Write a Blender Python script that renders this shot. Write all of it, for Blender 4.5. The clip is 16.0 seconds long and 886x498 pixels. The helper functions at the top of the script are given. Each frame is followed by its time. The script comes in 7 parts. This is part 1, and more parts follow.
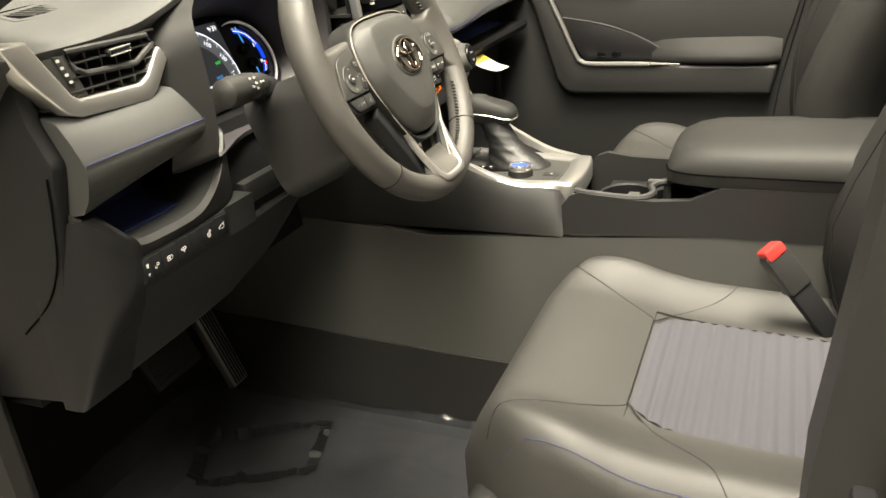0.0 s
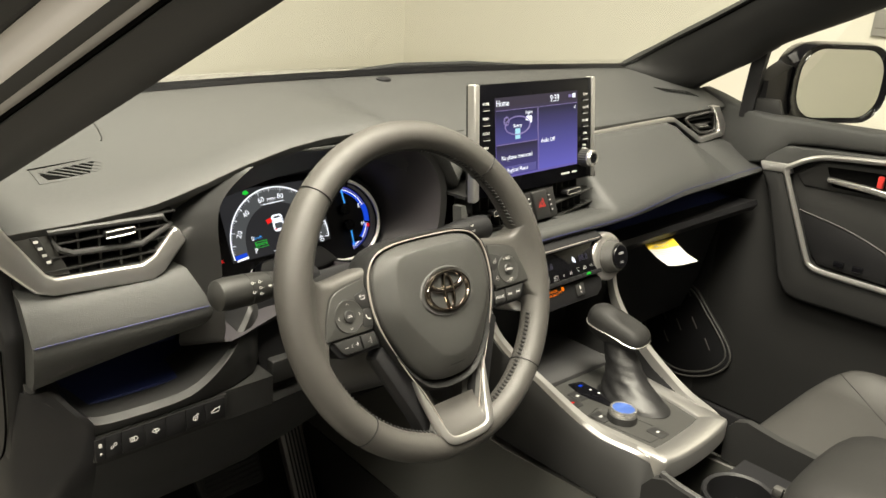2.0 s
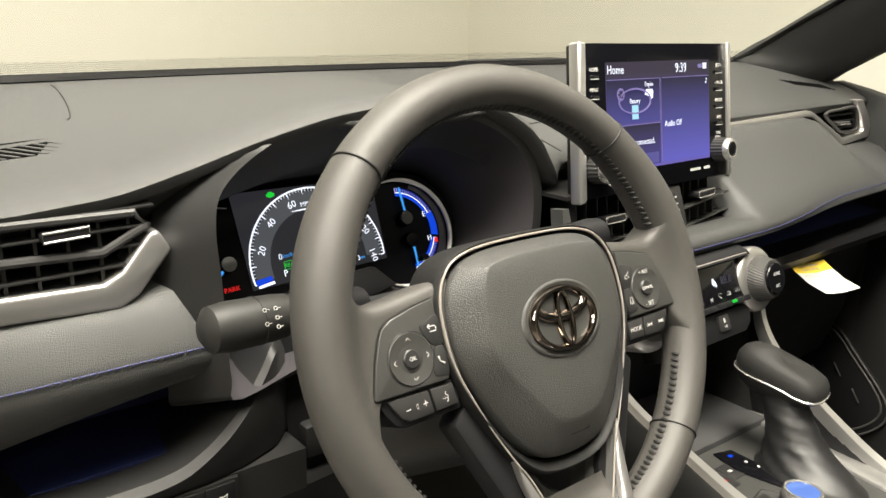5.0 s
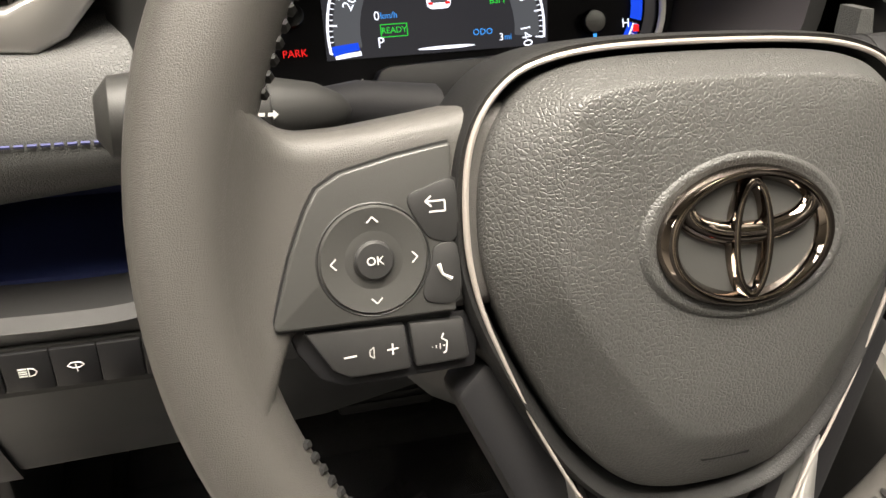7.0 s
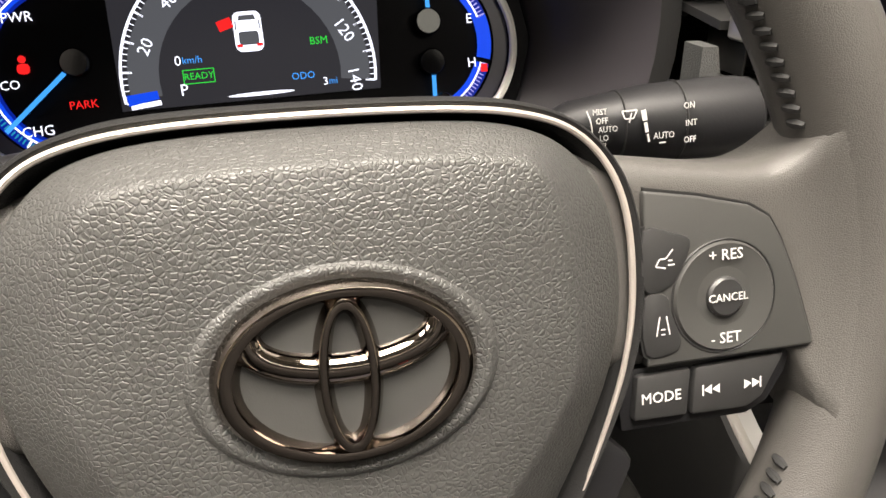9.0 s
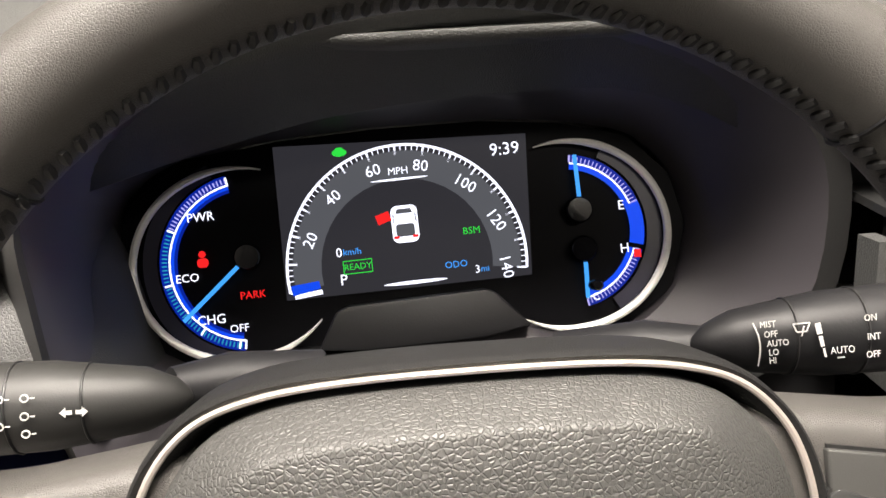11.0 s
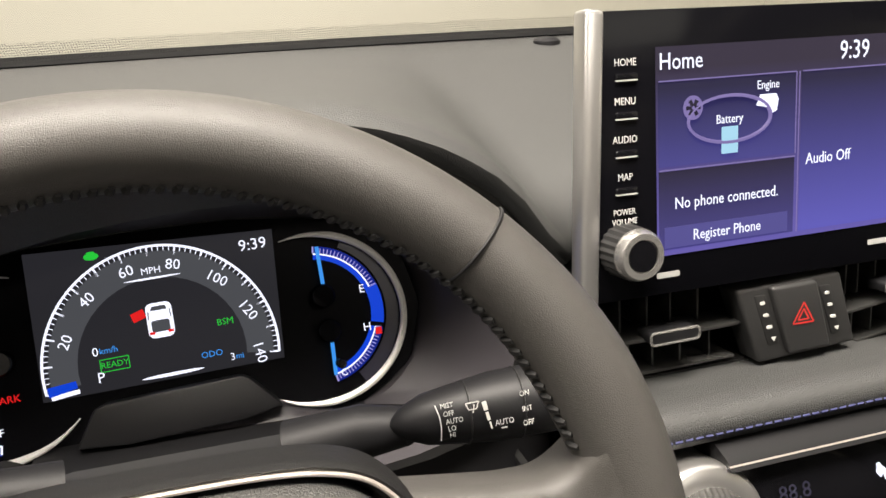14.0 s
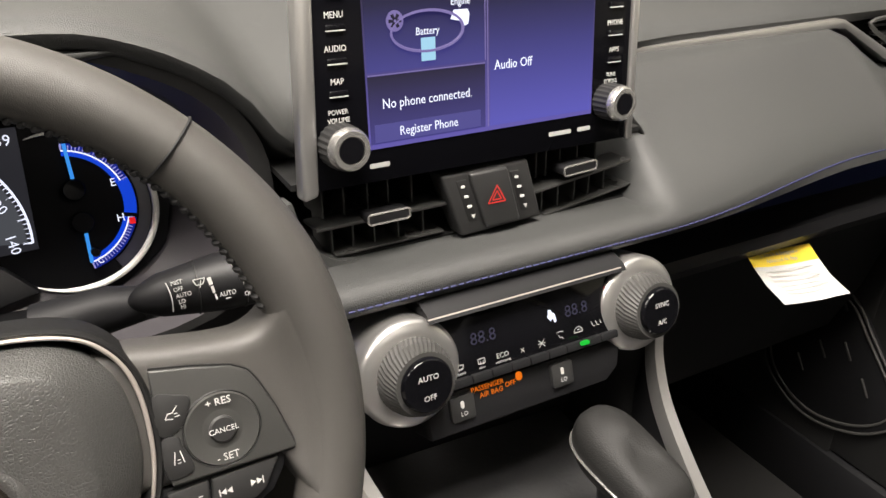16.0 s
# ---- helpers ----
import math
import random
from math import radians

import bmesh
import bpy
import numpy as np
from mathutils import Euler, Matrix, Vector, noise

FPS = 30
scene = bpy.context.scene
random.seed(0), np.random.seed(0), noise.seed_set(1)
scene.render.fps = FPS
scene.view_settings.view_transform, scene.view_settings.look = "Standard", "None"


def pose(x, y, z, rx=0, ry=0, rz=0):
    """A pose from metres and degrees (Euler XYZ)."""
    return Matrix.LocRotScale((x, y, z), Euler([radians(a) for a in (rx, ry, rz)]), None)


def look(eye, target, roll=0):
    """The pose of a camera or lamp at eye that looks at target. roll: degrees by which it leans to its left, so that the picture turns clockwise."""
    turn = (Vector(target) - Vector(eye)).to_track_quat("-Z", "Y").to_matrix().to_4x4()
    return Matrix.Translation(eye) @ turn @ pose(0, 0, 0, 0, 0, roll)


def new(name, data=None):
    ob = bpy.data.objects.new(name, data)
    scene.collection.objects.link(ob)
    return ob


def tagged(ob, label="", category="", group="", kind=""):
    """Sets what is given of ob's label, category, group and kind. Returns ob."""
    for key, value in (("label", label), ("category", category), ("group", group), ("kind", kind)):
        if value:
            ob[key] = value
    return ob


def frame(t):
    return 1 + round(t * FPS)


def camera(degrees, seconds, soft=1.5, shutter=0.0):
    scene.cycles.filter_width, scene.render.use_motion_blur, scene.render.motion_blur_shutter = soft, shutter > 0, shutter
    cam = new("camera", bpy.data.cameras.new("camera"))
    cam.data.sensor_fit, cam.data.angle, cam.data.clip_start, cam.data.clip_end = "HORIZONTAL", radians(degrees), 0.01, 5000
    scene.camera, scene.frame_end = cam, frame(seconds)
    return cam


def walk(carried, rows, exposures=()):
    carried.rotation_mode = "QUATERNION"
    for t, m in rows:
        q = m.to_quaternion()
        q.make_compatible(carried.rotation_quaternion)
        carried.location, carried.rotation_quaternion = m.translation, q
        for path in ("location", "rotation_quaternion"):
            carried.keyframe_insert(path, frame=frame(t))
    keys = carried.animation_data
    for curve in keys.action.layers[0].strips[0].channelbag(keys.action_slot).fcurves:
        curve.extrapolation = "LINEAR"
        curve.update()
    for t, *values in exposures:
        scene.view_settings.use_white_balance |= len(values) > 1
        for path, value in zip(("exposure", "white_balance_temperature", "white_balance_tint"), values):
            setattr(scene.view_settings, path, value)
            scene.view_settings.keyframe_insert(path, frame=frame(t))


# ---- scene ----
cam = camera(58.6, 16.0)
PATH = [
    (0, (-0.844, -0.4, 1.15), (0.834, 0.351, 0.362), -5.1),
    (0.5, (-0.807, -0.433, 1.197), (0.9, 0.368, 0.532), -6.1),
    (1, (-0.68, -0.479, 1.222), (0.934, 0.559, 0.656), -2.9),
    (1.5, (-0.552, -0.51, 1.269), (0.86, 0.759, 0.64), 2.3),
    (2, (-0.509, -0.519, 1.296), (0.801, 0.841, 0.636), 3.3),
    (2.5, (-0.505, -0.531, 1.301), (0.776, 0.838, 0.605), 2.6),
    (3, (-0.502, -0.527, 1.301), (0.782, 0.821, 0.572), 2.4),
    (3.5, (-0.499, -0.516, 1.301), (0.787, 0.848, 0.603), 2.1),
    (3.7, (-0.508, -0.494, 1.294), (0.776, 0.901, 0.658), 1.7),
    (5.8, (-0.203, -0.232, 1.137), (0.821, 1.391, 0.575), -0.7),
    (6, (-0.171, -0.214, 1.142), (0.656, 1.464, 0.435), -0.1),
    (6.5, (-0.151, -0.18, 1.124), (0.474, 1.48, 0.2), 2.3),
    (7, (-0.148, -0.164, 1.115), (0.384, 1.438, 0.043), 4.0),
    (7.5, (-0.151, -0.162, 1.115), (0.346, 1.416, -0.008), 4.5),
    (8, (-0.103, -0.146, 1.116), (0.368, 1.453, 0.012), 3.5),
    (8.2, (-0.068, -0.14, 1.114), (0.404, 1.469, 0.024), 2.9),
    (10.3, (0.0, -0.136, 1.127), (0.282, 1.651, 0.274), -0.5),
    (10.5, (-0.009, -0.13, 1.131), (0.215, 1.688, 0.328), -1.3),
    (11, (-0.015, -0.122, 1.138), (0.102, 1.739, 0.415), -2.7),
    (11.5, (-0.01, -0.114, 1.15), (0.086, 1.775, 0.501), -2.8),
    (12, (-0.005, -0.119, 1.15), (0.12, 1.775, 0.519), -2.6),
    (12.5, (-0.006, -0.117, 1.153), (0.113, 1.786, 0.548), -2.7),
    (13, (-0.007, -0.116, 1.152), (0.118, 1.787, 0.549), -2.6),
    (13.5, (0.007, -0.131, 1.159), (0.294, 1.744, 0.525), -2.2),
    (14, (0.029, -0.167, 1.183), (0.573, 1.642, 0.524), -1.6),
    (14.5, (0.055, -0.215, 1.2), (0.813, 1.507, 0.523), -1.7),
    (15, (0.062, -0.239, 1.208), (0.969, 1.405, 0.517), -1.2),
    (15.5, (0.062, -0.242, 1.205), (0.997, 1.36, 0.458), -0.0),
    (16, (0.052, -0.245, 1.213), (0.969, 1.272, 0.288), 2.6),
]
walk(cam, [(t, look(eye, target, roll)) for t, eye, target, roll in PATH], [(0.0, 0.38, 7000, 6), (0.6, 0.14, 7250, 6), (1.5, -0.05, 6950, 5), (3.7, -0.12, 6800, 6), (5.8, 0.05, 6500, 9), (7.0, 0.25, 6650, 11), (8.2, 0.25, 6650, 12), (10.3, 0.22, 6500, 14), (13.0, 0.1, 6600, 14), (14.0, -0.25, 6550, 13), (15.0, -0.40, 6500, 13), (16.0, -0.32, 6400, 13)])

# ---- light ----
world = bpy.data.worlds.new("studio_air")
scene.world = world
world.use_nodes = True
wbg = world.node_tree.nodes["Background"]
wbg.inputs[0].default_value = (1.0, 0.95, 0.86, 1)
wbg.inputs[1].default_value = 0.05


def area_lamp(name, eye, target, w, h, watts, colour=(1.0, 0.93, 0.82)):
    d = bpy.data.lights.new(name, "AREA")
    d.shape, d.size, d.size_y, d.energy, d.color = "RECTANGLE", w, h, watts, colour
    o = new(name, d)
    o.matrix_world = look(eye, target)
    return o


area_lamp("ceiling_lamp_door", (-1.7, -0.45, 2.9), (-0.3, 0.0, 0.9), 0.9, 1.6, 115)
area_lamp("ceiling_lamp_front", (0.3, 2.6, 2.95), (0.3, 2.5, 0.0), 2.6, 1.2, 50)
area_lamp("ceiling_lamp_far", (2.4, 0.2, 2.95), (1.9, 0.2, 0.8), 1.0, 2.4, 17)
area_lamp("ceiling_lamp_above", (0.00, -0.36, 2.95), (0.05, -0.05, 1.0), 1.1, 1.0, 245)
area_lamp("ceiling_lamp_rear", (0.7, -3.2, 2.95), (0.6, -2.6, 0.0), 2.4, 0.8, 60)


# ---- materials ----
def mat(name, base, rough=0.5, metal=0.0, grain=0.0, bump=0.0, vary=0.12, spots=6.0, kind="noise", spec=0.5, emit=0.0, coat=0.0, dist=0.0004):
    m = bpy.data.materials.new(name)
    m.use_nodes = True
    nt = m.node_tree
    b = nt.nodes["Principled BSDF"]
    b.inputs["Base Color"].default_value = (*base, 1)
    b.inputs["Roughness"].default_value = rough
    b.inputs["Metallic"].default_value = metal
    b.inputs["Specular IOR Level"].default_value = spec
    b.inputs["Coat Weight"].default_value = coat
    if emit:
        b.inputs["Base Color"].default_value = (*[c * 0.03 for c in base], 1)
        b.inputs["Specular IOR Level"].default_value = 0.12
        b.inputs["Emission Color"].default_value = (*base, 1)
        b.inputs["Emission Strength"].default_value = emit
        return m
    co = nt.nodes.new("ShaderNodeTexCoord")
    if vary:
        n = nt.nodes.new("ShaderNodeTexNoise")
        n.inputs["Scale"].default_value = spots
        n.inputs["Detail"].default_value = 5
        nt.links.new(co.outputs["Object"], n.inputs["Vector"])
        mix = nt.nodes.new("ShaderNodeMix")
        mix.data_type = "RGBA"
        mix.inputs[6].default_value = (*[c * (1 - vary) for c in base], 1)
        mix.inputs[7].default_value = (*[min(1, c * (1 + vary)) for c in base], 1)
        nt.links.new(n.outputs[0], mix.inputs[0])
        nt.links.new(mix.outputs[2], b.inputs["Base Color"])
        mr = nt.nodes.new("ShaderNodeMapRange")
        mr.inputs[3].default_value = max(0.02, rough - 0.08)
        mr.inputs[4].default_value = min(1, rough + 0.08)
        nt.links.new(n.outputs[0], mr.inputs[0])
        nt.links.new(mr.outputs[0], b.inputs["Roughness"])
    if bump:
        bp = nt.nodes.new("ShaderNodeBump")
        bp.inputs["Strength"].default_value = bump
        bp.inputs["Distance"].default_value = dist
        if kind == "leather":
            v = nt.nodes.new("ShaderNodeTexVoronoi")
            v.feature = "DISTANCE_TO_EDGE"
            v.inputs["Scale"].default_value = grain
            nz = nt.nodes.new("ShaderNodeTexNoise")
            nz.inputs["Scale"].default_value = grain * 0.6
            ad = nt.nodes.new("ShaderNodeVectorMath")
            ad.operation = "MULTIPLY_ADD"
            ad.inputs[1].default_value = (0.6 / grain,) * 3
            nt.links.new(co.outputs["Object"], nz.inputs["Vector"])
            nt.links.new(nz.outputs["Color"], ad.inputs[0])
            nt.links.new(co.outputs["Object"], ad.inputs[2])
            nt.links.new(ad.outputs[0], v.inputs["Vector"])
            cr = nt.nodes.new("ShaderNodeMapRange")
            cr.interpolation_type = "SMOOTHSTEP"
            cr.inputs[2].default_value = 0.22
            nt.links.new(v.outputs["Distance"], cr.inputs[0])
            nt.links.new(cr.outputs[0], bp.inputs["Height"])
        else:
            n2 = nt.nodes.new("ShaderNodeTexNoise")
            n2.inputs["Scale"].default_value = grain
            n2.inputs["Detail"].default_value = 3
            nt.links.new(co.outputs["Object"], n2.inputs["Vector"])
            nt.links.new(n2.outputs[0], bp.inputs["Height"])
        nt.links.new(bp.outputs[0], b.inputs["Normal"])
    return m


M_PAD = mat("soft_dash_vinyl", (0.040, 0.041, 0.040), 0.55, grain=800, bump=0.5, kind="leather", dist=0.0003)
M_LOWPAD = mat("stitched_dash_vinyl", (0.043, 0.044, 0.043), 0.50, grain=650, bump=0.55, kind="leather", dist=0.0003)
M_PLASTIC = mat("grained_black_plastic", (0.017, 0.017, 0.017), 0.52, grain=1200, bump=0.25)
M_DARK = mat("dark_matte_plastic", (0.009, 0.009, 0.010), 0.5, grain=900, bump=0.15, spec=0.3)
M_DIAL = mat("dial_black", (0.002, 0.002, 0.003), 0.5, vary=0, spec=0.08)
M_BINN = mat("binnacle_black", (0.038, 0.035, 0.039), 0.42, grain=1500, bump=0.12, vary=0.1, spec=0.35)
M_VENT = mat("vent_black_plastic", (0.012, 0.012, 0.012), 0.45)
M_FIN = mat("vent_blade_plastic", (0.028, 0.028, 0.027), 0.28, vary=0.05)
M_GLOSS = mat("piano_black", (0.004, 0.004, 0.005), 0.07, vary=0, spec=0.25, coat=0.0)
M_SCREEN = mat("coated_screen_glass", (0.003, 0.003, 0.004), 0.12, vary=0, spec=0.06)
M_SILVER = mat("satin_silver_paint", (0.60, 0.59, 0.575), 0.30, metal=0.88, vary=0.04)
M_CHROME = mat("smoked_chrome", (0.24, 0.205, 0.18), 0.05, metal=1.0, vary=0)
M_BRIGHT = mat("bright_chrome", (0.55, 0.54, 0.52), 0.26, metal=0.85, vary=0.03)
M_LEATHER = mat("wheel_leather", (0.060, 0.057, 0.053), 0.42, grain=1400, bump=0.34, kind="leather", dist=0.00024)
M_AIRBAG = mat("airbag_cover_vinyl", (0.047, 0.047, 0.045), 0.45, grain=700, bump=0.50, kind="leather", dist=0.00032)
M_AIRSMOOTH = mat("airbag_edge_vinyl", (0.012, 0.012, 0.012), 0.5, grain=900, bump=0.2, kind="leather", spec=0.25)
M_RING = mat("pale_ring_paint", (0.80, 0.79, 0.76), 0.3, metal=0.1, vary=0.02)
M_PANEL = mat("switch_panel_plastic", (0.042, 0.042, 0.040), 0.36, grain=2500, bump=0.1)
M_SMOKE = mat("smoked_band", (0.018, 0.018, 0.035), 0.4, vary=0.05)
M_BUTTON = mat("button_plastic", (0.022, 0.022, 0.022), 0.42, grain=2500, bump=0.1)
M_THREAD = mat("dark_thread", (0.03, 0.028, 0.026), 0.8)
M_BLUETHREAD = mat("blue_thread", (0.030, 0.034, 0.105), 0.75)
M_STALK = mat("stalk_grey_plastic", (0.017, 0.017, 0.016), 0.55, grain=1500, bump=0.15)
M_CONSOLE = mat("console_side_plastic", (0.070, 0.070, 0.065), 0.6, grain=900, bump=0.2)
M_KNOB = mat("grey_knob_rubber", (0.045, 0.044, 0.042), 0.55)
M_TRIMLINE = mat("satin_trim_line", (0.55, 0.50, 0.46), 0.30, metal=0.6, vary=0.03)
M_NAVY = mat("navy_tray_lining", (0.018, 0.028, 0.105), 0.65, grain=500, bump=0.2, vary=0.3)
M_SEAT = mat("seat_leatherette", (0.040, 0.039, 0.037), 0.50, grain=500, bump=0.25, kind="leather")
M_SEATRIB = mat("ribbed_seat_fabric", (0.050, 0.049, 0.060), 0.72, grain=1500, bump=0.3)
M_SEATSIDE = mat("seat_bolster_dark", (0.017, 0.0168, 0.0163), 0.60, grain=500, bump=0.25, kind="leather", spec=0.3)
M_DOORSOFT = mat("door_upholstery", (0.022, 0.022, 0.0218), 0.55, grain=700, bump=0.35, kind="leather", dist=0.0003)
M_BOOT = mat("boot_leather", (0.010, 0.010, 0.0105), 0.42, grain=700, bump=0.2, kind="leather")
M_POCKET = mat("pocket_mat", (0.030, 0.030, 0.031), 0.8, grain=260, bump=0.6, vary=0.3, spots=90)
M_CARPET = mat("carpet", (0.012, 0.0115, 0.011), 0.95, grain=700, bump=0.8, vary=0.4, spots=60)
# rubber; on the pillar flange it stands for shaded silver paint
M_RUBBER_AND_SHADE = mat("rubber", (0.012, 0.012, 0.012), 0.6)
M_WELT = mat("welt_highlight_grey", (0.30, 0.29, 0.28), 0.5, grain=500, bump=0.1)
M_BODY = mat("car_body_silver", (0.55, 0.53, 0.52), 0.25, metal=0.3, vary=0.02, coat=0.6)
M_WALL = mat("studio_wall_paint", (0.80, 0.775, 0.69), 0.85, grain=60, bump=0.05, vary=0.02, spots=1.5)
# for the unseen wall and ceiling, darkened to cut bounce light
M_DIM = mat("bounce_cut_grey", (0.22, 0.21, 0.19), 0.85, grain=60, bump=0.05, vary=0.03, spots=1.5)
# floor grey lowered too, against light bounced into the car
M_CONCRETE = mat("studio_floor", (0.22, 0.21, 0.19), 0.5, grain=40, bump=0.1, vary=0.12, spots=3)
M_HEAD = mat("headliner_fabric", (0.30, 0.29, 0.27), 0.9, grain=900, bump=0.3)
# near-black that paints in the dark of openings; also for joints and edges
M_HOLE = mat("gap_shade_and_edge_black", (0.003, 0.003, 0.003), 1.0, vary=0, spec=0.02)
M_WHITEINK = mat("white_ink", (0.52, 0.52, 0.50), 0.6, vary=0)
M_GREYINK = mat("grey_ink", (0.35, 0.35, 0.34), 0.6, vary=0)
M_RED = mat("red_button", (0.50, 0.035, 0.03), 0.35, vary=0.03)
M_YELLOW = mat("yellow_print", (0.75, 0.55, 0.04), 0.6, vary=0.03)
M_PAPER = mat("white_tag_paper", (0.50, 0.495, 0.475), 0.7, vary=0.03)
M_STEEL = mat("pedal_steel", (0.25, 0.24, 0.23), 0.4, metal=0.7)


def glow(name, colour, strength):
    return mat(name, colour, 0.4, emit=strength)


G_WHITE = glow("lit_white", (0.85, 0.88, 1.0), 1.5)
G_BLUE = glow("lit_blue", (0.004, 0.07, 0.85), 0.9)
G_DEEP = glow("lit_deep_blue", (0.003, 0.03, 0.55), 0.5)
G_CYAN = glow("lit_light_blue", (0.05, 0.36, 1.0), 1.0)
G_TEAL = glow("lit_teal", (0.02, 0.35, 0.55), 0.8)
G_LILAC = glow("lit_lilac", (0.55, 0.50, 1.0), 0.8)
G_RED = glow("lit_red", (1.0, 0.02, 0.02), 0.9)
G_GREEN = glow("lit_green", (0.02, 0.75, 0.06), 0.9)
G_AMBER = glow("lit_amber", (1.0, 0.22, 0.01), 1.0)
G_GREY = glow("lit_grey", (0.16, 0.17, 0.19), 0.5)
# display glow, raised to paint in haze reflected by the lens
G_DIM = glow("lit_panel_and_haze", (0.040, 0.040, 0.048), 0.6)


def glass(name, tint=(1, 1, 1), rough=0.0):
    m = bpy.data.materials.new(name)
    m.use_nodes = True
    nt = m.node_tree
    nt.nodes.remove(nt.nodes["Principled BSDF"])
    tr, gl, mx, lw, pw, ad = (nt.nodes.new(k) for k in ("ShaderNodeBsdfTransparent", "ShaderNodeBsdfGlossy", "ShaderNodeMixShader", "ShaderNodeLayerWeight", "ShaderNodeMath", "ShaderNodeMath"))
    tr.inputs[0].default_value = (*tint, 1)
    gl.inputs["Roughness"].default_value = rough
    pw.operation, ad.operation = "POWER", "MULTIPLY_ADD"
    lw.inputs[0].default_value, pw.inputs[1].default_value = 0.5, 4.0
    ad.inputs[1].default_value, ad.inputs[2].default_value = 0.7, 0.04
    nt.links.new(lw.outputs["Facing"], pw.inputs[0])
    nt.links.new(pw.outputs[0], ad.inputs[0])
    nt.links.new(ad.outputs[0], mx.inputs[0])
    nt.links.new(tr.outputs[0], mx.inputs[1])
    nt.links.new(gl.outputs[0], mx.inputs[2])
    nt.links.new(mx.outputs[0], nt.nodes["Material Output"].inputs[0])
    return m


M_GLASS = glass("window_glass", (0.93, 0.95, 0.93))
M_FILM = glass("clear_plastic_film", (0.78, 0.79, 0.81), 0.13)
_nt = M_FILM.node_tree
for _n in _nt.nodes:
    if _n.bl_idname == "ShaderNodeMath" and _n.operation == "MULTIPLY_ADD":
        _n.inputs[1].default_value = 0.4
_df, _mx = _nt.nodes.new("ShaderNodeBsdfDiffuse"), _nt.nodes.new("ShaderNodeMixShader")
_df.inputs[0].default_value, _mx.inputs[0].default_value = (0.4, 0.42, 0.48, 1), 0.035
_nt.links.new(_nt.nodes["Mix Shader"].outputs[0], _mx.inputs[1])
_nt.links.new(_df.outputs[0], _mx.inputs[2])
_nt.links.new(_mx.outputs[0], _nt.nodes["Material Output"].inputs[0])


# ---- building helpers ----
def thing(name, label, category, group="", kind=""):
    return tagged(new(name), label, category, group, kind)


def finish(name, bm, m, parent=None, label="", smooth=True, angle=40):
    bmesh.ops.remove_doubles(bm, verts=bm.verts, dist=1e-6)
    bmesh.ops.recalc_face_normals(bm, faces=bm.faces)
    me = bpy.data.meshes.new(name)
    bm.to_mesh(me)
    bm.free()
    me.materials.append(m)
    if smooth:
        for p in me.polygons:
            p.use_smooth = True
        me.set_sharp_from_angle(angle=radians(angle))
    o = new(name, me)
    o.parent = parent
    if label:
        o["label"] = label
    return o


def part(name, bm, m, parent, label="", smooth=True, angle=40):
    return finish(name, bm, m, parent, label, smooth, angle)


def loft(rows, ring=False, caps=False, bm=None):
    """A skin over rows of points; ring closes each row on itself, caps closes the two ends."""
    bm = bm or bmesh.new()
    vs = [[bm.verts.new(p) for p in r] for r in rows]
    n = len(vs[0])
    for a, b in zip(vs, vs[1:]):
        for i in range(n if ring else n - 1):
            j = (i + 1) % n
            bm.faces.new((a[i], a[j], b[j], b[i]))
    if caps:
        bm.faces.new(vs[0])
        bm.faces.new(vs[-1])
    return bm


def bevelled(bm, w=0.006, seg=2, angle=30):
    if w:
        es = [e for e in bm.edges if len(e.link_faces) == 2 and e.calc_face_angle(0) > radians(angle)]
        bmesh.ops.bevel(bm, geom=es, offset=w, segments=seg, affect="EDGES", profile=0.5, clamp_overlap=True)
    return bm


def basis(origin, right, up):
    r = Vector(right).normalized()
    n = r.cross(Vector(up)).normalized()
    u = n.cross(r)
    m = Matrix((r, u, n)).transposed().to_4x4()
    m.translation = origin
    return m


def prism(pts, m, near, far, bevel=0.0, seg=2, bm=None):
    """The outline pts (u, v) of the frame m, solid from height near to height far along its normal."""
    b2 = bmesh.new()
    loft([[m @ Vector((u, v, h)) for u, v in pts] for h in (far, near)], True, True, b2)
    bmesh.ops.recalc_face_normals(b2, faces=b2.faces)
    bevelled(b2, bevel, seg)
    if bm is None:
        return b2
    tmp = bpy.data.meshes.new("tmp")
    b2.to_mesh(tmp)
    b2.free()
    bm.from_mesh(tmp)
    bpy.data.meshes.remove(tmp)
    return bm


def box(c, s, m=None, bevel=0.0, seg=2, bm=None):
    m = m or Matrix()
    x, y, z = (v / 2 for v in s)
    f = m @ Matrix.Translation(c)
    return prism([(-x, -y), (x, -y), (x, y), (-x, y)], f, z, -z, bevel, seg, bm)


def rrect(w, h, r, n=5, cx=0.0, cy=0.0):
    out = []
    for sx, sy, a0 in ((1, 1, 0), (-1, 1, 90), (-1, -1, 180), (1, -1, 270)):
        for i in range(n + 1):
            a = radians(a0 + 90 * i / n)
            out.append((cx + sx * (w / 2 - r) + r * math.cos(a), cy + sy * (h / 2 - r) + r * math.sin(a)))
    return out


def ellipse(rx, ry, n=32, cx=0.0, cy=0.0, a0=0.0, a1=360.0):
    full = abs(a1 - a0) >= 360
    k = n if full else n + 1
    return [(cx + rx * math.cos(radians(a0 + (a1 - a0) * i / n)), cy + ry * math.sin(radians(a0 + (a1 - a0) * i / n))) for i in range(k)]


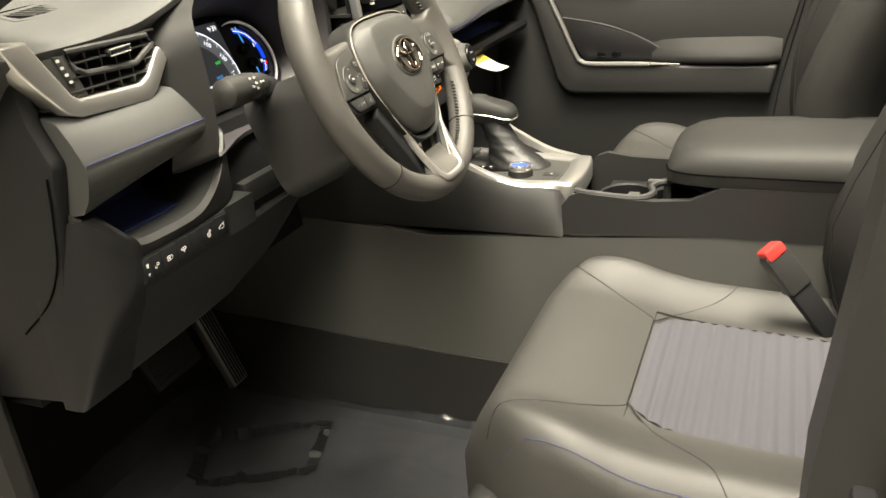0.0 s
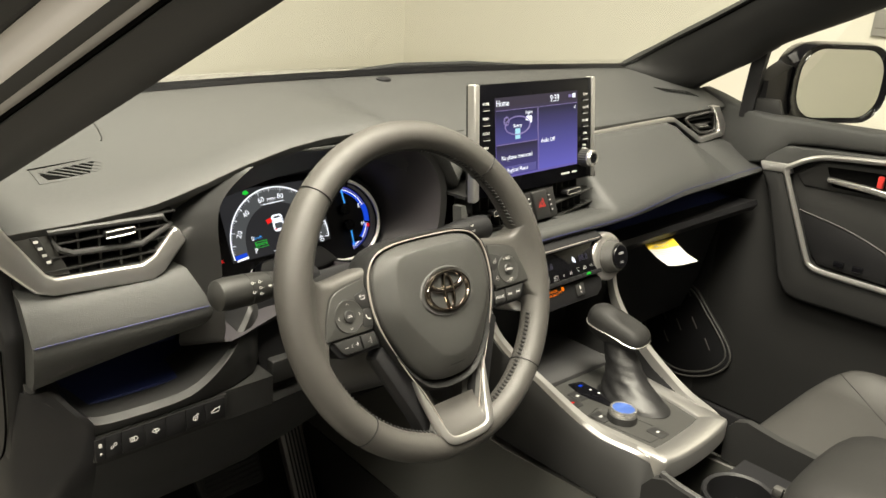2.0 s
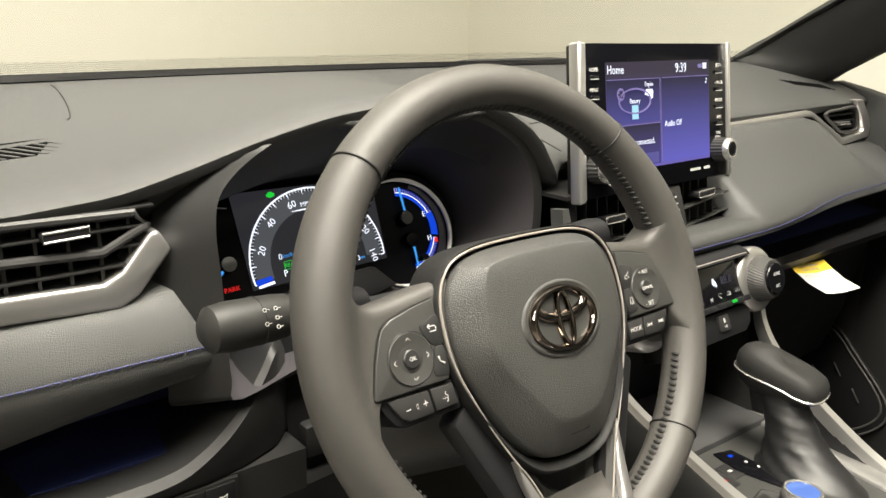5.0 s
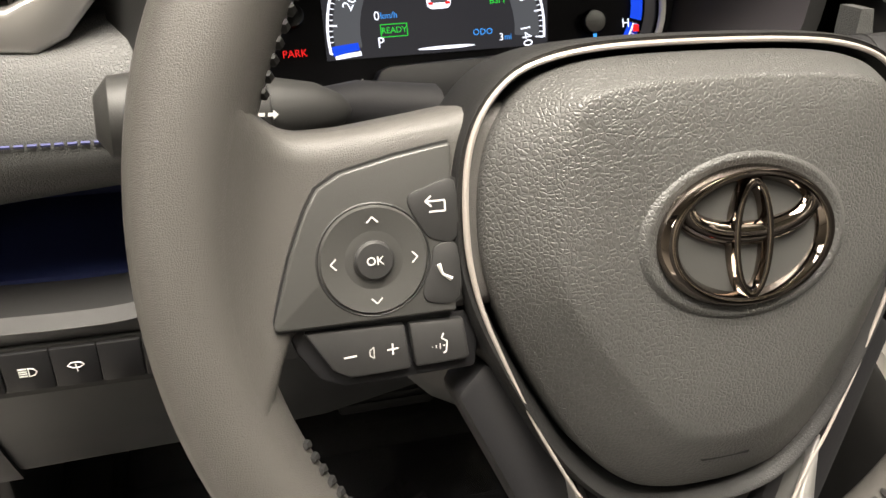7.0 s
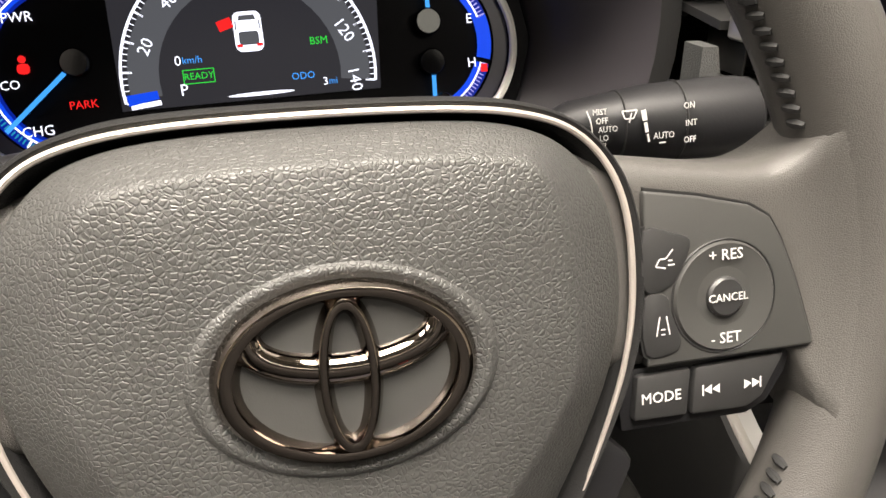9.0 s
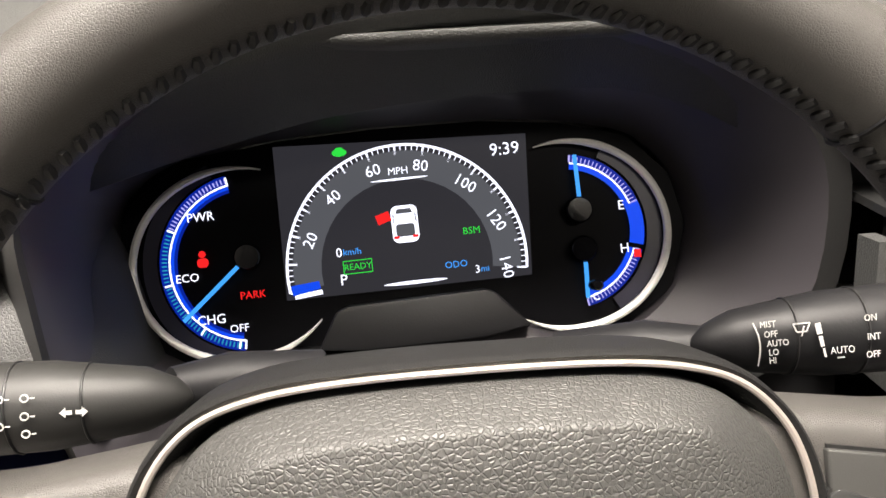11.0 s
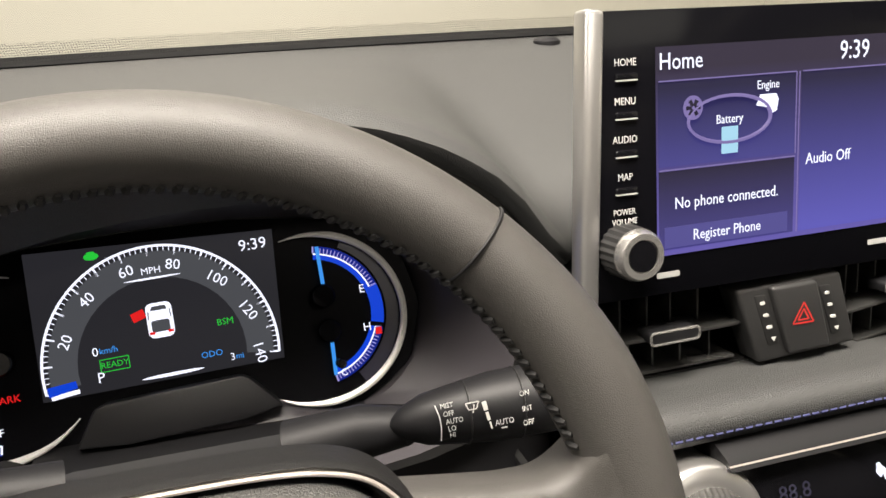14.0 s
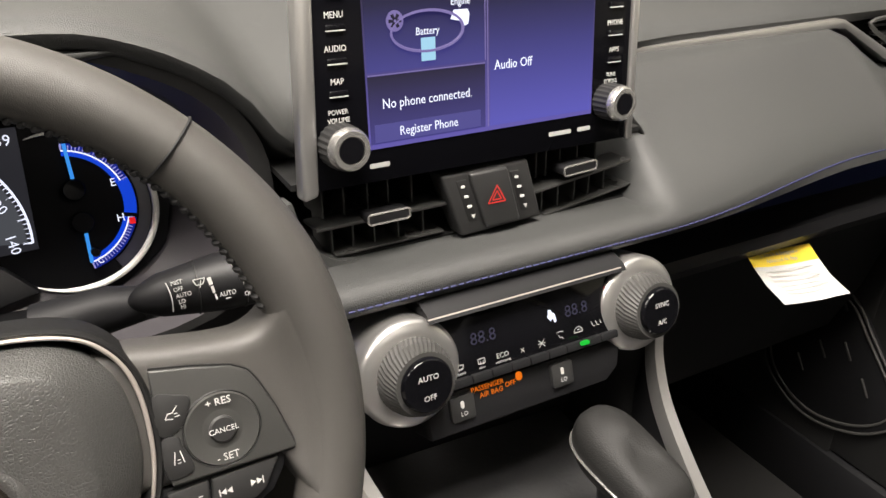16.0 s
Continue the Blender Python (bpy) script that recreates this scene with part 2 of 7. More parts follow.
def spline(pts, n=8, closed=False):
    """Points along a smooth curve through pts."""
    pts = [Vector(p) for p in pts]
    k = len(pts)
    out = []
    for i in range(k if closed else k - 1):
        p1, p2 = pts[i], pts[(i + 1) % k]
        p0 = pts[i - 1] if i or closed else p1 * 2 - p2
        p3 = pts[(i + 2) % k] if (i + 2 < k or closed) else p2 * 2 - p1
        for j in range(n):
            t = j / n
            out.append(0.5 * ((2 * p1) + (p2 - p0) * t + (2 * p0 - 5 * p1 + 4 * p2 - p3) * t * t + (3 * p1 - p0 - 3 * p2 + p3) * t ** 3))
    if not closed:
        out.append(pts[-1])
    return out


def tube(path, radius, seg=10, closed=False, bm=None, flat=1.0):
    path = [Vector(p) for p in path]
    rows = []
    k = len(path)
    ref = Vector((0.13, 0.37, 0.92)).normalized()
    for i, p in enumerate(path):
        a = path[i - 1] if (i or closed) else p
        b = path[(i + 1) % k] if (i + 1 < k or closed) else p
        d = (b - a).normalized()
        side = d.cross(ref).normalized()
        up = side.cross(d)
        ref = up
        r = radius[i] if isinstance(radius, (list, tuple)) else radius
        rows.append([p + side * r * math.cos(2 * math.pi * j / seg) + up * r * flat * math.sin(2 * math.pi * j / seg) for j in range(seg)])
    if closed:
        rows.append(rows[0])
    return loft(rows, True, not closed, bm)


def revolve(profile, m, seg=32, bm=None):
    """Profile of (radius, height) pairs turned round the normal of the frame m."""
    rows = [[m @ Vector((r * math.cos(2 * math.pi * j / seg), r * math.sin(2 * math.pi * j / seg), h)) for j in range(seg)] for r, h in profile]
    return loft(rows, True, True, bm)


def writing(text, m, size, material, parent, u=0.0, v=0.0, turn=0.0, lift=0.0006, name="lettering", align="CENTER", wide=1.0):
    c = bpy.data.curves.new("lettering", "FONT")
    c.body, c.size, c.align_x, c.align_y, c.extrude = text, size, align, "CENTER", 0.00008
    c.resolution_u = 2
    tmp = bpy.data.objects.new("tmp", c)
    scene.collection.objects.link(tmp)
    bpy.context.view_layer.update()
    me = bpy.data.meshes.new_from_object(tmp.evaluated_get(bpy.context.evaluated_depsgraph_get()))
    bpy.data.objects.remove(tmp)
    bpy.data.curves.remove(c)
    me.transform(m @ pose(u, v, lift, 0, 0, turn) @ Matrix.Diagonal((wide, 1, 1, 1)))
    me.materials.clear()
    me.materials.append(material)
    o = new(name, me)
    o.parent = parent
    return o


def lerp_table(table, x):
    for (x0, *a), (x1, *b) in zip(table, table[1:]):
        if x <= x1:
            t = max(0, (x - x0) / (x1 - x0))
            return [p + (q - p) * t for p, q in zip(a, b)]
    return list(table[-1][1:])


def smooth_table(table, x, h=0.012):
    s = [lerp_table(table, x + k * h) for k in (-1, -0.5, 0, 0.5, 1)]
    return [sum(c) / 5 for c in zip(*s)]


MID = 0.345

# ---- studio round the car ----
def wall_block(name, c, s, m, label):
    return tagged(part(name, box(c, s), m, None), label, "wall", kind="structure")


wall_block("wall_north", (0.3, 4.3, 1.6), (9.4, 0.2, 3.4), M_WALL, "plain cream studio wall ahead of the car")
wall_block("wall_south", (0.3, -4.6, 1.6), (9.4, 0.2, 3.4), M_WALL, "plain cream studio wall behind the car")
wall_block("wall_east", (3.6, -0.15, 1.6), (0.2, 8.7, 3.4), M_WALL, "plain cream studio wall beside the car")
wall_block("wall_west", (-4.4, -0.15, 1.6), (0.2, 8.7, 3.4), M_DIM, "unseen wall on the driver's side, greyed to cut bounce light")
tagged(part("ground", box((0.3, -0.15, -0.06), (9.6, 9.1, 0.12)), M_CONCRETE, None), "grey smooth studio floor under the car", "floor", kind="structure")
pb_ = thing("wall_box", "small grey electrical box on the cream wall", "wall box")
part("cover", bevelled(box((3.485, 0.84, 1.19), (0.03, 0.085, 0.12)), 0.006), M_HEAD, pb_)
part("flap", bevelled(box((3.468, 0.84, 1.20), (0.008, 0.06, 0.07)), 0.004), M_HEAD, pb_)
tagged(part("ceiling", box((0.3, -0.15, 3.38), (9.6, 9.1, 0.12)), M_DIM, None), "unseen ceiling, greyed to cut bounce light", "ceiling", kind="structure")

# ---- car shell ----
shell = thing("car", "silver car with dark pillars, pale headliner and open driver's side", "car")


def pillar(name, path, widths, m, label):
    rows = []
    for p, (w, d) in zip(path, widths):
        rows.append([Vector(p) + Vector((a, b, 0)) for a, b in ((-w, -d), (w * 0.4, -d), (w, -d * 0.2), (w, d), (-w * 0.2, d), (-w, d * 0.4))])
    return part(name, bevelled(loft(rows, True, True), 0.004), m, shell, label)


def mirror_x(p):
    return (2 * MID - p[0], p[1], p[2])


def edge_sweep(path, section):
    """A trim of the (x, z) section drawn along the path."""
    return loft([[Vector(p) + Vector((a, 0, c)) for a, c in section] for p in spline(path, 6)], True, True)


# windscreen pillars: driver's side, then passenger's side
LE = [(-0.415, 0.46, 0.970), (-0.332, 0.212, 1.108), (-0.235, -0.07, 1.270), (-0.195, -0.22, 1.355), (-0.175, -0.37, 1.435), (-0.17, -0.55, 1.50)]
part("pillar_trim", edge_sweep(LE, [(0, 0), (-0.009, 0.003), (-0.017, 0.0105), (-0.0255, 0.0200), (-0.0319, 0.0239), (-0.031, 0.030), (-0.01, 0.05), (0.012, 0.03)]), M_PLASTIC, shell, "grained dark pillar trim")
part("door_seal", edge_sweep(LE, [(-0.0290, 0.0250), (-0.0335, 0.0262), (-0.0350, 0.0295), (-0.025, 0.045), (-0.015, 0.045)]), M_HOLE, shell, "black gap of the door seal")
# welt's light line is a highlight, painted in as pale grey
part("welt", edge_sweep(LE, [(-0.0340, 0.0290), (-0.0364, 0.0290), (-0.0385, 0.0305), (-0.0403, 0.0329), (-0.030, 0.045), (-0.022, 0.045)]), M_WELT, shell, "rubber welt with its highlight painted pale grey")
# silver flange, its shade put in as a near-black material
part("pillar_flange", edge_sweep(LE, [(-0.0385, 0.0325), (-0.0420, 0.0345), (-0.0445, 0.0385), (-0.0456, 0.0430), (-0.035, 0.055), (-0.025, 0.050)]), M_RUBBER_AND_SHADE, shell)
part("door_frame", edge_sweep(LE, [(-0.0450, 0.0423), (-0.0478, 0.0450), (-0.0490, 0.0500), (-0.0490, 0.0560), (-0.0500, 0.0600), (-0.0545, 0.0675), (-0.045, 0.080), (-0.030, 0.070)]), M_BODY, shell, "silver painted door frame")
part("outer_seal", edge_sweep(LE, [(-0.0530, 0.0680), (-0.0600, 0.0680), (-0.0660, 0.0760), (-0.0750, 0.1000), (-0.05, 0.12), (-0.03, 0.09)]), M_RUBBER_AND_SHADE, shell, "black rubber door seal")
RU = [(1.02, 0.60, 1.070), (0.985, 0.508, 1.116), (0.995, 0.465, 1.142), (0.980, 0.383, 1.186), (0.950, 0.263, 1.246), (0.880, 0.0, 1.385), (0.83, -0.22, 1.50), (0.81, -0.5, 1.565)]
RL = [(1.085, 0.45, 1.030), (1.060, 0.365, 1.088), (1.050, 0.286, 1.134), (1.045, 0.234, 1.163), (1.030, 0.172, 1.203), (0.985, -0.03, 1.292), (0.94, -0.25, 1.415), (0.92, -0.5, 1.50)]
rows = []
for a_, c_ in zip(spline(RU, 6), spline(RL, 6)):
    out_ = Vector((0.05, 0.0, 0.03))
    bulge = Vector((-0.010, -0.008, -0.004))
    rows.append([a_ + out_, a_ + Vector((0.006, 0, 0.004)), a_, a_.lerp(c_, 0.12) + bulge * 0.7, a_.lerp(c_, 0.35) + bulge * 1.3, a_.lerp(c_, 0.65) + bulge * 1.3, a_.lerp(c_, 0.9) + bulge * 0.8, c_, c_ + Vector((0.012, 0, 0.002)), c_ + out_])
part("pillar_trim", loft(rows, True, True), M_PLASTIC, shell, "grained dark pillar trim", angle=50)
part("windscreen_edge", tube([p + Vector((-0.001, 0.001, 0.0025)) for p in spline(RU[1:], 6)], 0.0042, 8), M_HOLE, shell, "black bonded edge of the windscreen")
part("door_frame", edge_sweep([(x + 0.050, y, z + 0.034) for x, y, z in RL], [(0, -0.01), (0.03, -0.015), (0.04, 0.02), (0.01, 0.04)]), M_BODY, shell, "silver painted door frame")
# unseen roof and headliner; their opening is added to let lamp light in
def holed(w, y0, y1, hw, h0, h1, z0, z1):
    """A flat panel with a rectangular hole, from z0 up to z1."""
    o_, i_ = [(MID - w, y0), (MID + w, y0), (MID + w, y1), (MID - w, y1)], [(MID - hw, h0), (MID + hw, h0), (MID + hw, h1), (MID - hw, h1)]
    return loft([[(x, y, z) for x, y in pts] for pts, z in ((o_, z0), (o_, z1), (i_, z1), (i_, z0), (o_, z0))], True)


part("roof", holed(0.62, -1.80, -0.17, 0.50, -0.95, -0.20, 1.625, 1.655), M_BODY, shell)
part("headliner", holed(0.60, -1.79, -0.17, 0.49, -0.93, -0.20, 1.580, 1.615), M_HEAD, shell, "pale grey fabric headliner")
mr_ = part("added_roof_glass", box((MID, -0.575, 1.64), (0.99, 0.74, 0.005)), M_GLASS, shell, "clear glass over the roof opening added to let light in")
mr_.visible_shadow = False
# bonnet
hood = []
for j in range(9):
    y = 0.80 + j * 0.12
    hood.append([(MID + u * (0.74 - 0.004 * j * j), y, 1.085 - 0.004 * j - 0.0022 * j * j - 0.05 * abs(u) ** 4) for u in [k / 8 - 1 for k in range(17)]])
b = loft(hood)
b2 = [[(x, y, z - 0.02) for x, y, z in r] for r in hood]
loft(b2, bm=b)
part("bonnet", b, M_BODY, shell, "silver bonnet ahead of the windscreen")
part("cowl_panel", bevelled(box((MID, 0.72, 1.06), (1.42, 0.2, 0.03)), 0.006), M_DARK, shell, "black cowl below the windscreen")
# floor, bulkhead, sill, rear
part("floor_pan", box((MID, -0.3, 0.28), (1.44, 2.2, 0.04)), M_CARPET, shell, "dark carpeted floor")
part("bulkhead", box((MID, 0.86, 0.66), (1.44, 0.05, 0.78)), M_CARPET, shell)
part("toe_board", bevelled(prism([(0.58, 0.30), (0.84, 0.30), (0.84, 0.56)], basis((-0.36, 0, 0), (0, 1, 0), (0, 0, 1)), 1.40, 0.0)), M_CARPET, shell, "sloping carpeted toe board")
part("sill", bevelled(box((-0.42, -0.2, 0.33), (0.12, 2.0, 0.14)), 0.02), M_BODY, shell, "silver door sill")
part("sill_trim", bevelled(box((-0.335, -0.2, 0.36), (0.09, 1.7, 0.10)), 0.015), M_PLASTIC, shell, "black sill trim")
part("sill_trim", bevelled(box((2 * MID + 0.42, -0.2, 0.33), (0.12, 2.0, 0.14)), 0.02), M_DARK, shell)
part("rear_bench", bevelled(box((MID, -1.42, 0.70), (1.36, 0.14, 0.74)), 0.03), M_SEATSIDE, shell, "dark rear bench back")
part("rear_side", box((-0.40, -1.17, 0.70), (0.05, 1.0, 0.76)), M_PLASTIC, shell)
for sx_ in (-1, 1):
    part("rear_pillar", bevelled(box((MID + sx_ * 0.66, -1.62, 1.32), (0.08, 0.30, 0.56)), 0.02), M_HEAD, shell)
part("rear_side", box((2 * MID + 0.40, -1.09, 0.70), (0.05, 1.2, 0.80)), M_PLASTIC, shell)
part("passenger_kick_panel", bevelled(box((1.075, 0.56, 0.64), (0.03, 0.62, 0.70)), 0.006), M_PLASTIC, shell)
part("footwell_side", box((-0.37, 0.62, 0.50), (0.02, 0.5, 0.45)), M_CARPET, shell)
# middle pillar beside the driver's seat
BP = [(-0.385, -0.525, 0.36), (-0.385, -0.528, 0.80), (-0.375, -0.555, 1.05), (-0.30, -0.66, 1.58)]
pillar("centre_pillar", BP, [(0.045, 0.09)] * 4, M_PLASTIC, "dark centre pillar trim")
pillar("centre_pillar", [mirror_x(p) for p in BP], [(0.045, 0.09)] * 4, M_PLASTIC, "dark centre pillar trim")
pillar("pillar_panel", [(x - 0.075, y - 0.045, z) for x, y, z in BP], [(0.03, 0.10)] * 4, M_BODY, "silver painted door jamb")
part("striker", bevelled(box((-0.462, -0.462, 0.812), (0.05, 0.014, 0.05)), 0.004), M_DARK, shell, "black door striker")
part("striker_loop", tube([(-0.47, -0.462, 0.795), (-0.505, -0.448, 0.80), (-0.505, -0.448, 0.825), (-0.47, -0.462, 0.83)], 0.005, 8), M_STEEL, shell, "steel striker loop")
part("jamb_sticker", box((-0.455, -0.457, 0.772), (0.05, 0.002, 0.035)), M_YELLOW, shell, "yellow jamb sticker")
# glass
ws = [[(MID + u * 0.70, 0.655 - 0.16 * u * u, 1.095) for u in [k / 8 - 1 for k in range(17)]], [(MID + u * 0.56, -0.17 - 0.1 * u * u, 1.575) for u in [k / 8 - 1 for k in range(17)]]]
g = part("windscreen", loft(ws), M_GLASS, shell, "clear windscreen")
g.visible_shadow = False

# ---- dashboard ----
dash = thing("dashboard", "dark grey vinyl dashboard with silver trim and blue stitching", "dashboard")
LIP = [(-0.42, 0.195, 1.066), (-0.276, 0.195, 1.068), (-0.21, 0.195, 1.073), (-0.16, 0.197, 1.085), (-0.11, 0.2, 1.099), (-0.05, 0.2, 1.113), (0.0, 0.2, 1.119), (0.06, 0.2, 1.121), (0.10, 0.2, 1.120),
       (0.14, 0.2, 1.106), (0.175, 0.2, 1.085), (0.196, 0.2, 1.060), (0.210, 0.203, 1.034), (0.222, 0.213, 1.034), (0.24, 0.235, 1.045), (0.45, 0.262, 1.06), (0.6, 0.278, 1.064), (0.9, 0.285, 1.066), (1.12, 0.30, 1.064)]


def cowl(x):
    return 0.575 - 0.2 * (x - MID) ** 2, 1.122


rows = []
xs = [-0.385 + k * (1.47 / 98) for k in range(99)]
for x in xs:
    yl, zl = smooth_table(LIP, x)
    yc, zc = cowl(x)
    prof = [(yl + 0.014, zl - 0.016), (yl + 0.002, zl - 0.010), (yl, zl - 0.003), (yl + 0.006, zl + 0.003)]
    for k in range(1, 9):
        t = k / 8
        prof.append((yl + 0.006 + (yc - yl - 0.006) * t, zl + 0.003 + (zc - zl - 0.003) * (t * 0.55 + 0.45 * math.sin(t * math.pi / 2))))
    prof += [(yc + 0.02, zc - 0.01), (yc + 0.02, zc - 0.05), (yl + 0.05, zl - 0.05)]
    rows.append([(x, y, z) for y, z in prof])
part("upper_pad", loft(rows, True, True), M_PAD, dash, "soft grained dark grey upper pad", angle=60)
b = loft([[(x, cowl(x)[0] - 0.004, cowl(x)[1] + 0.001), (x, cowl(x)[0] + 0.03, cowl(x)[1] + 0.006), (x, cowl(x)[0] + 0.03, cowl(x)[1] - 0.02)] for x in xs])
M_FRIT = bpy.data.materials.new("dotted_frit")
M_FRIT.use_nodes = True
_nt = M_FRIT.node_tree
_b, _t, _m, _v, _g, _c = _nt.nodes["Principled BSDF"], *(_nt.nodes.new(k) for k in ("ShaderNodeBsdfTransparent", "ShaderNodeMixShader", "ShaderNodeTexVoronoi", "ShaderNodeMath", "ShaderNodeTexCoord"))
_b.inputs["Base Color"].default_value, _b.inputs["Roughness"].default_value = (0.02, 0.02, 0.02, 1), 0.4
_v.inputs["Scale"].default_value, _v.inputs["Randomness"].default_value = 480, 0.0
_g.operation, _g.inputs[1].default_value = "LESS_THAN", 0.36
_nt.links.new(_c.outputs["Object"], _v.inputs["Vector"])
_nt.links.new(_v.outputs["Distance"], _g.inputs[0])
_nt.links.new(_g.outputs[0], _m.inputs[0])
_nt.links.new(_t.outputs[0], _m.inputs[1])
_nt.links.new(_b.outputs[0], _m.inputs[2])
_nt.links.new(_m.outputs[0], _nt.nodes["Material Output"].inputs[0])
part("frit_band", loft([[(x, cowl(x)[0] + 0.012, cowl(x)[1] + 0.004), (x, cowl(x)[0] - 0.016, cowl(x)[1] + 0.0195)] for x in xs]), M_FRIT, shell, "dotted black band at the windscreen's foot")
part("windscreen_seal", b, M_DIAL, dash, "black strip at the foot of the windscreen")


def pad_top(x, y):
    """Height of the upper pad's top."""
    yl, zl = smooth_table(LIP, x)
    yc, zc_ = cowl(x)
    t = max(0.0, min(1.0, (y - yl - 0.006) / (yc - yl - 0.006)))
    return zl + 0.003 + (zc_ - zl - 0.003) * (t * 0.55 + 0.45 * math.sin(t * math.pi / 2))


def pad_line(pts, r=0.0009):
    return part("pad_seam", tube([(p.x, p.y, pad_top(p.x, p.y) + 0.0002) for p in spline([(x, y, 0) for x, y in pts], 6)], r, 5), M_VENT, dash)


pad_line([(-0.172, 0.500), (-0.176, 0.455), (-0.185, 0.395), (-0.192, 0.362), (-0.197, 0.350)], 0.0007)
pad_line([(0.262, 0.250), (0.264, 0.290), (0.270, 0.312), (0.285, 0.322), (0.330, 0.322)])
part("light_sensor", revolve([(0.013, -0.002), (0.013, 0.002), (0.009, 0.005), (0.0005, 0.006)], Matrix.Translation((0.352, 0.545, pad_top(0.352, 0.545))), 20), M_DARK, dash, "small dark light sensor")
# black rods paint the dark of open slots
for k in range(9):
    x_, y_ = 0.945 + 0.0095 * k, 0.372 - 0.0035 * k
    part("defroster_slot", tube([(x_ + 0.006, y_ - 0.013, pad_top(x_ + 0.006, y_ - 0.013) + 0.0002), (x_ - 0.006, y_ + 0.013, pad_top(x_ - 0.006, y_ + 0.013) + 0.0002)], 0.0014, 5), M_HOLE, dash)
# dark brow under the hood lip
rows = []
for k in range(31):
    x = -0.078 + 0.0076 * k
    zt = min(1.1060, smooth_table(LIP, x)[1] - 0.005)
    f = min(1.0, (30 - k) / 9 + 0.05, k / 8 + 0.05)
    y_ = 0.2000 + 0.008 * (1 - f)
    rows.append([(x, 0.22, zt), (x, y_ + 0.0005, zt), (x, y_, zt - 0.0015 * f), (x, y_ + 0.0012, zt - 0.0045 * f), (x, y_ + 0.0060, zt - 0.0072 * f), (x, 0.22, zt - 0.008 * f)])
part("brow", loft(rows, True, True), M_LOWPAD, dash, "grey lip below the hood", angle=60)

# instrument binnacle: rings from the opening to the cluster
CL = basis((0.0, 0.283, 0.962), (1, -0.02, 0.055), (0, math.sin(radians(23)), math.cos(radians(23))))
OUT = [(-0.07, 1.099), (-0.01, 1.1005), (0.05, 1.102), (0.086, 1.1025), (0.127, 1.089), (0.163, 1.066), (0.186, 1.025), (0.184, 0.962), (0.145, 0.922), (0.06, 0.912), (-0.04, 0.912)]
OUT = [(x, 0.215 + (1.0 - z) * 0.05, z) for x, z in OUT] + [(-0.140, 0.182, 0.912), (-0.153, 0.168, 0.937), (-0.156, 0.164, 0.972), (-0.157, 0.164, 1.012), (-0.157, 0.168, 1.047), (-0.146, 0.178, 1.070), (-0.112, 0.194, 1.089)]
INN = [(-0.075, 0.088), (-0.02, 0.089), (0.04, 0.087), (0.085, 0.081), (0.122, 0.070), (0.144, 0.046), (0.150, 0.016), (0.138, -0.020), (0.100, -0.042), (0.045, -0.030), (-0.045, -0.030)]
INN += [(-0.098, -0.043), (-0.122, -0.040), (-0.158, -0.018), (-0.173, 0.020), (-0.163, 0.060), (-0.135, 0.080), (-0.105, 0.085)]
o3 = spline(OUT, 4, True)
i3 = spline([CL @ Vector((u, v, 0.0)) for u, v in INN], 4, True)


def flank_edge(p):
    w = max(0.0, min(1.0, (-0.085 - p.x) / 0.07))
    return p + ((p - Vector((0, p.y, 1.0))) * 0.06).lerp(Vector((-0.030, 0.045, -0.014)), w * w * (3 - 2 * w))


r0 = [flank_edge(p) for p in o3]
part("flank", loft([r0, [a.lerp(c, 0.85) + (a - c) * 0.0 for a, c in zip(r0, o3)], o3, [p + Vector((0, 0.006, 0)) for p in o3]], True), M_PLASTIC, dash, "grained flank round the binnacle")
part("binnacle", loft([o3, [a.lerp(c, 0.5) + Vector((0, 0.012, 0)) for a, c in zip(o3, i3)], i3, [p + Vector((0, 0.05, 0)) for p in i3]], True), M_BINN, dash, "matte black binnacle round the instruments")

# instrument cluster
cluster = thing("instrument_cluster", "lit digital instrument cluster with blue gauges behind the steering wheel", "instrument panel")
part("dial_face", prism([tuple(p) for p in INN], CL, -0.004, -0.02), M_DIAL, cluster, "black dial face")
part("display", prism([(-0.0785, -0.002), (0.0600, -0.003), (0.0656, 0.077), (-0.0775, 0.085)], CL, -0.003, -0.0039), G_DIM, cluster, "lit speedometer display")


def arc_band(r0, r1, a0, a1, cx, cy, h=0.0, n=24, t=0.0006, bm=None, sx=1.0):
    pts = [(cx + sx * r1 * math.cos(radians(a0 + (a1 - a0) * i / n)), cy + r1 * math.sin(radians(a0 + (a1 - a0) * i / n))) for i in range(n + 1)]
    pts += [(cx + sx * r0 * math.cos(radians(a1 + (a0 - a1) * i / n)), cy + r0 * math.sin(radians(a1 + (a0 - a1) * i / n))) for i in range(n + 1)]
    b2 = bm or bmesh.new()
    k = len(pts)
    vs = [b2.verts.new(CL @ Vector((u, v, h + t))) for u, v in pts]
    for i in range(n):
        b2.faces.new((vs[i], vs[i + 1], vs[k - 2 - i], vs[k - 1 - i]))
    return b2


def quad(u0, v0, u1, v1, w, h, bm, m=CL):
    d = Vector((u1 - u0, v1 - v0, 0)).normalized()
    s = Vector((-d.y, d.x, 0)) * w / 2
    a, c = Vector((u0, v0, h)), Vector((u1, v1, h))
    bm.faces.new([bm.verts.new(m @ p) for p in (a - s, c - s, c + s, a + s)])


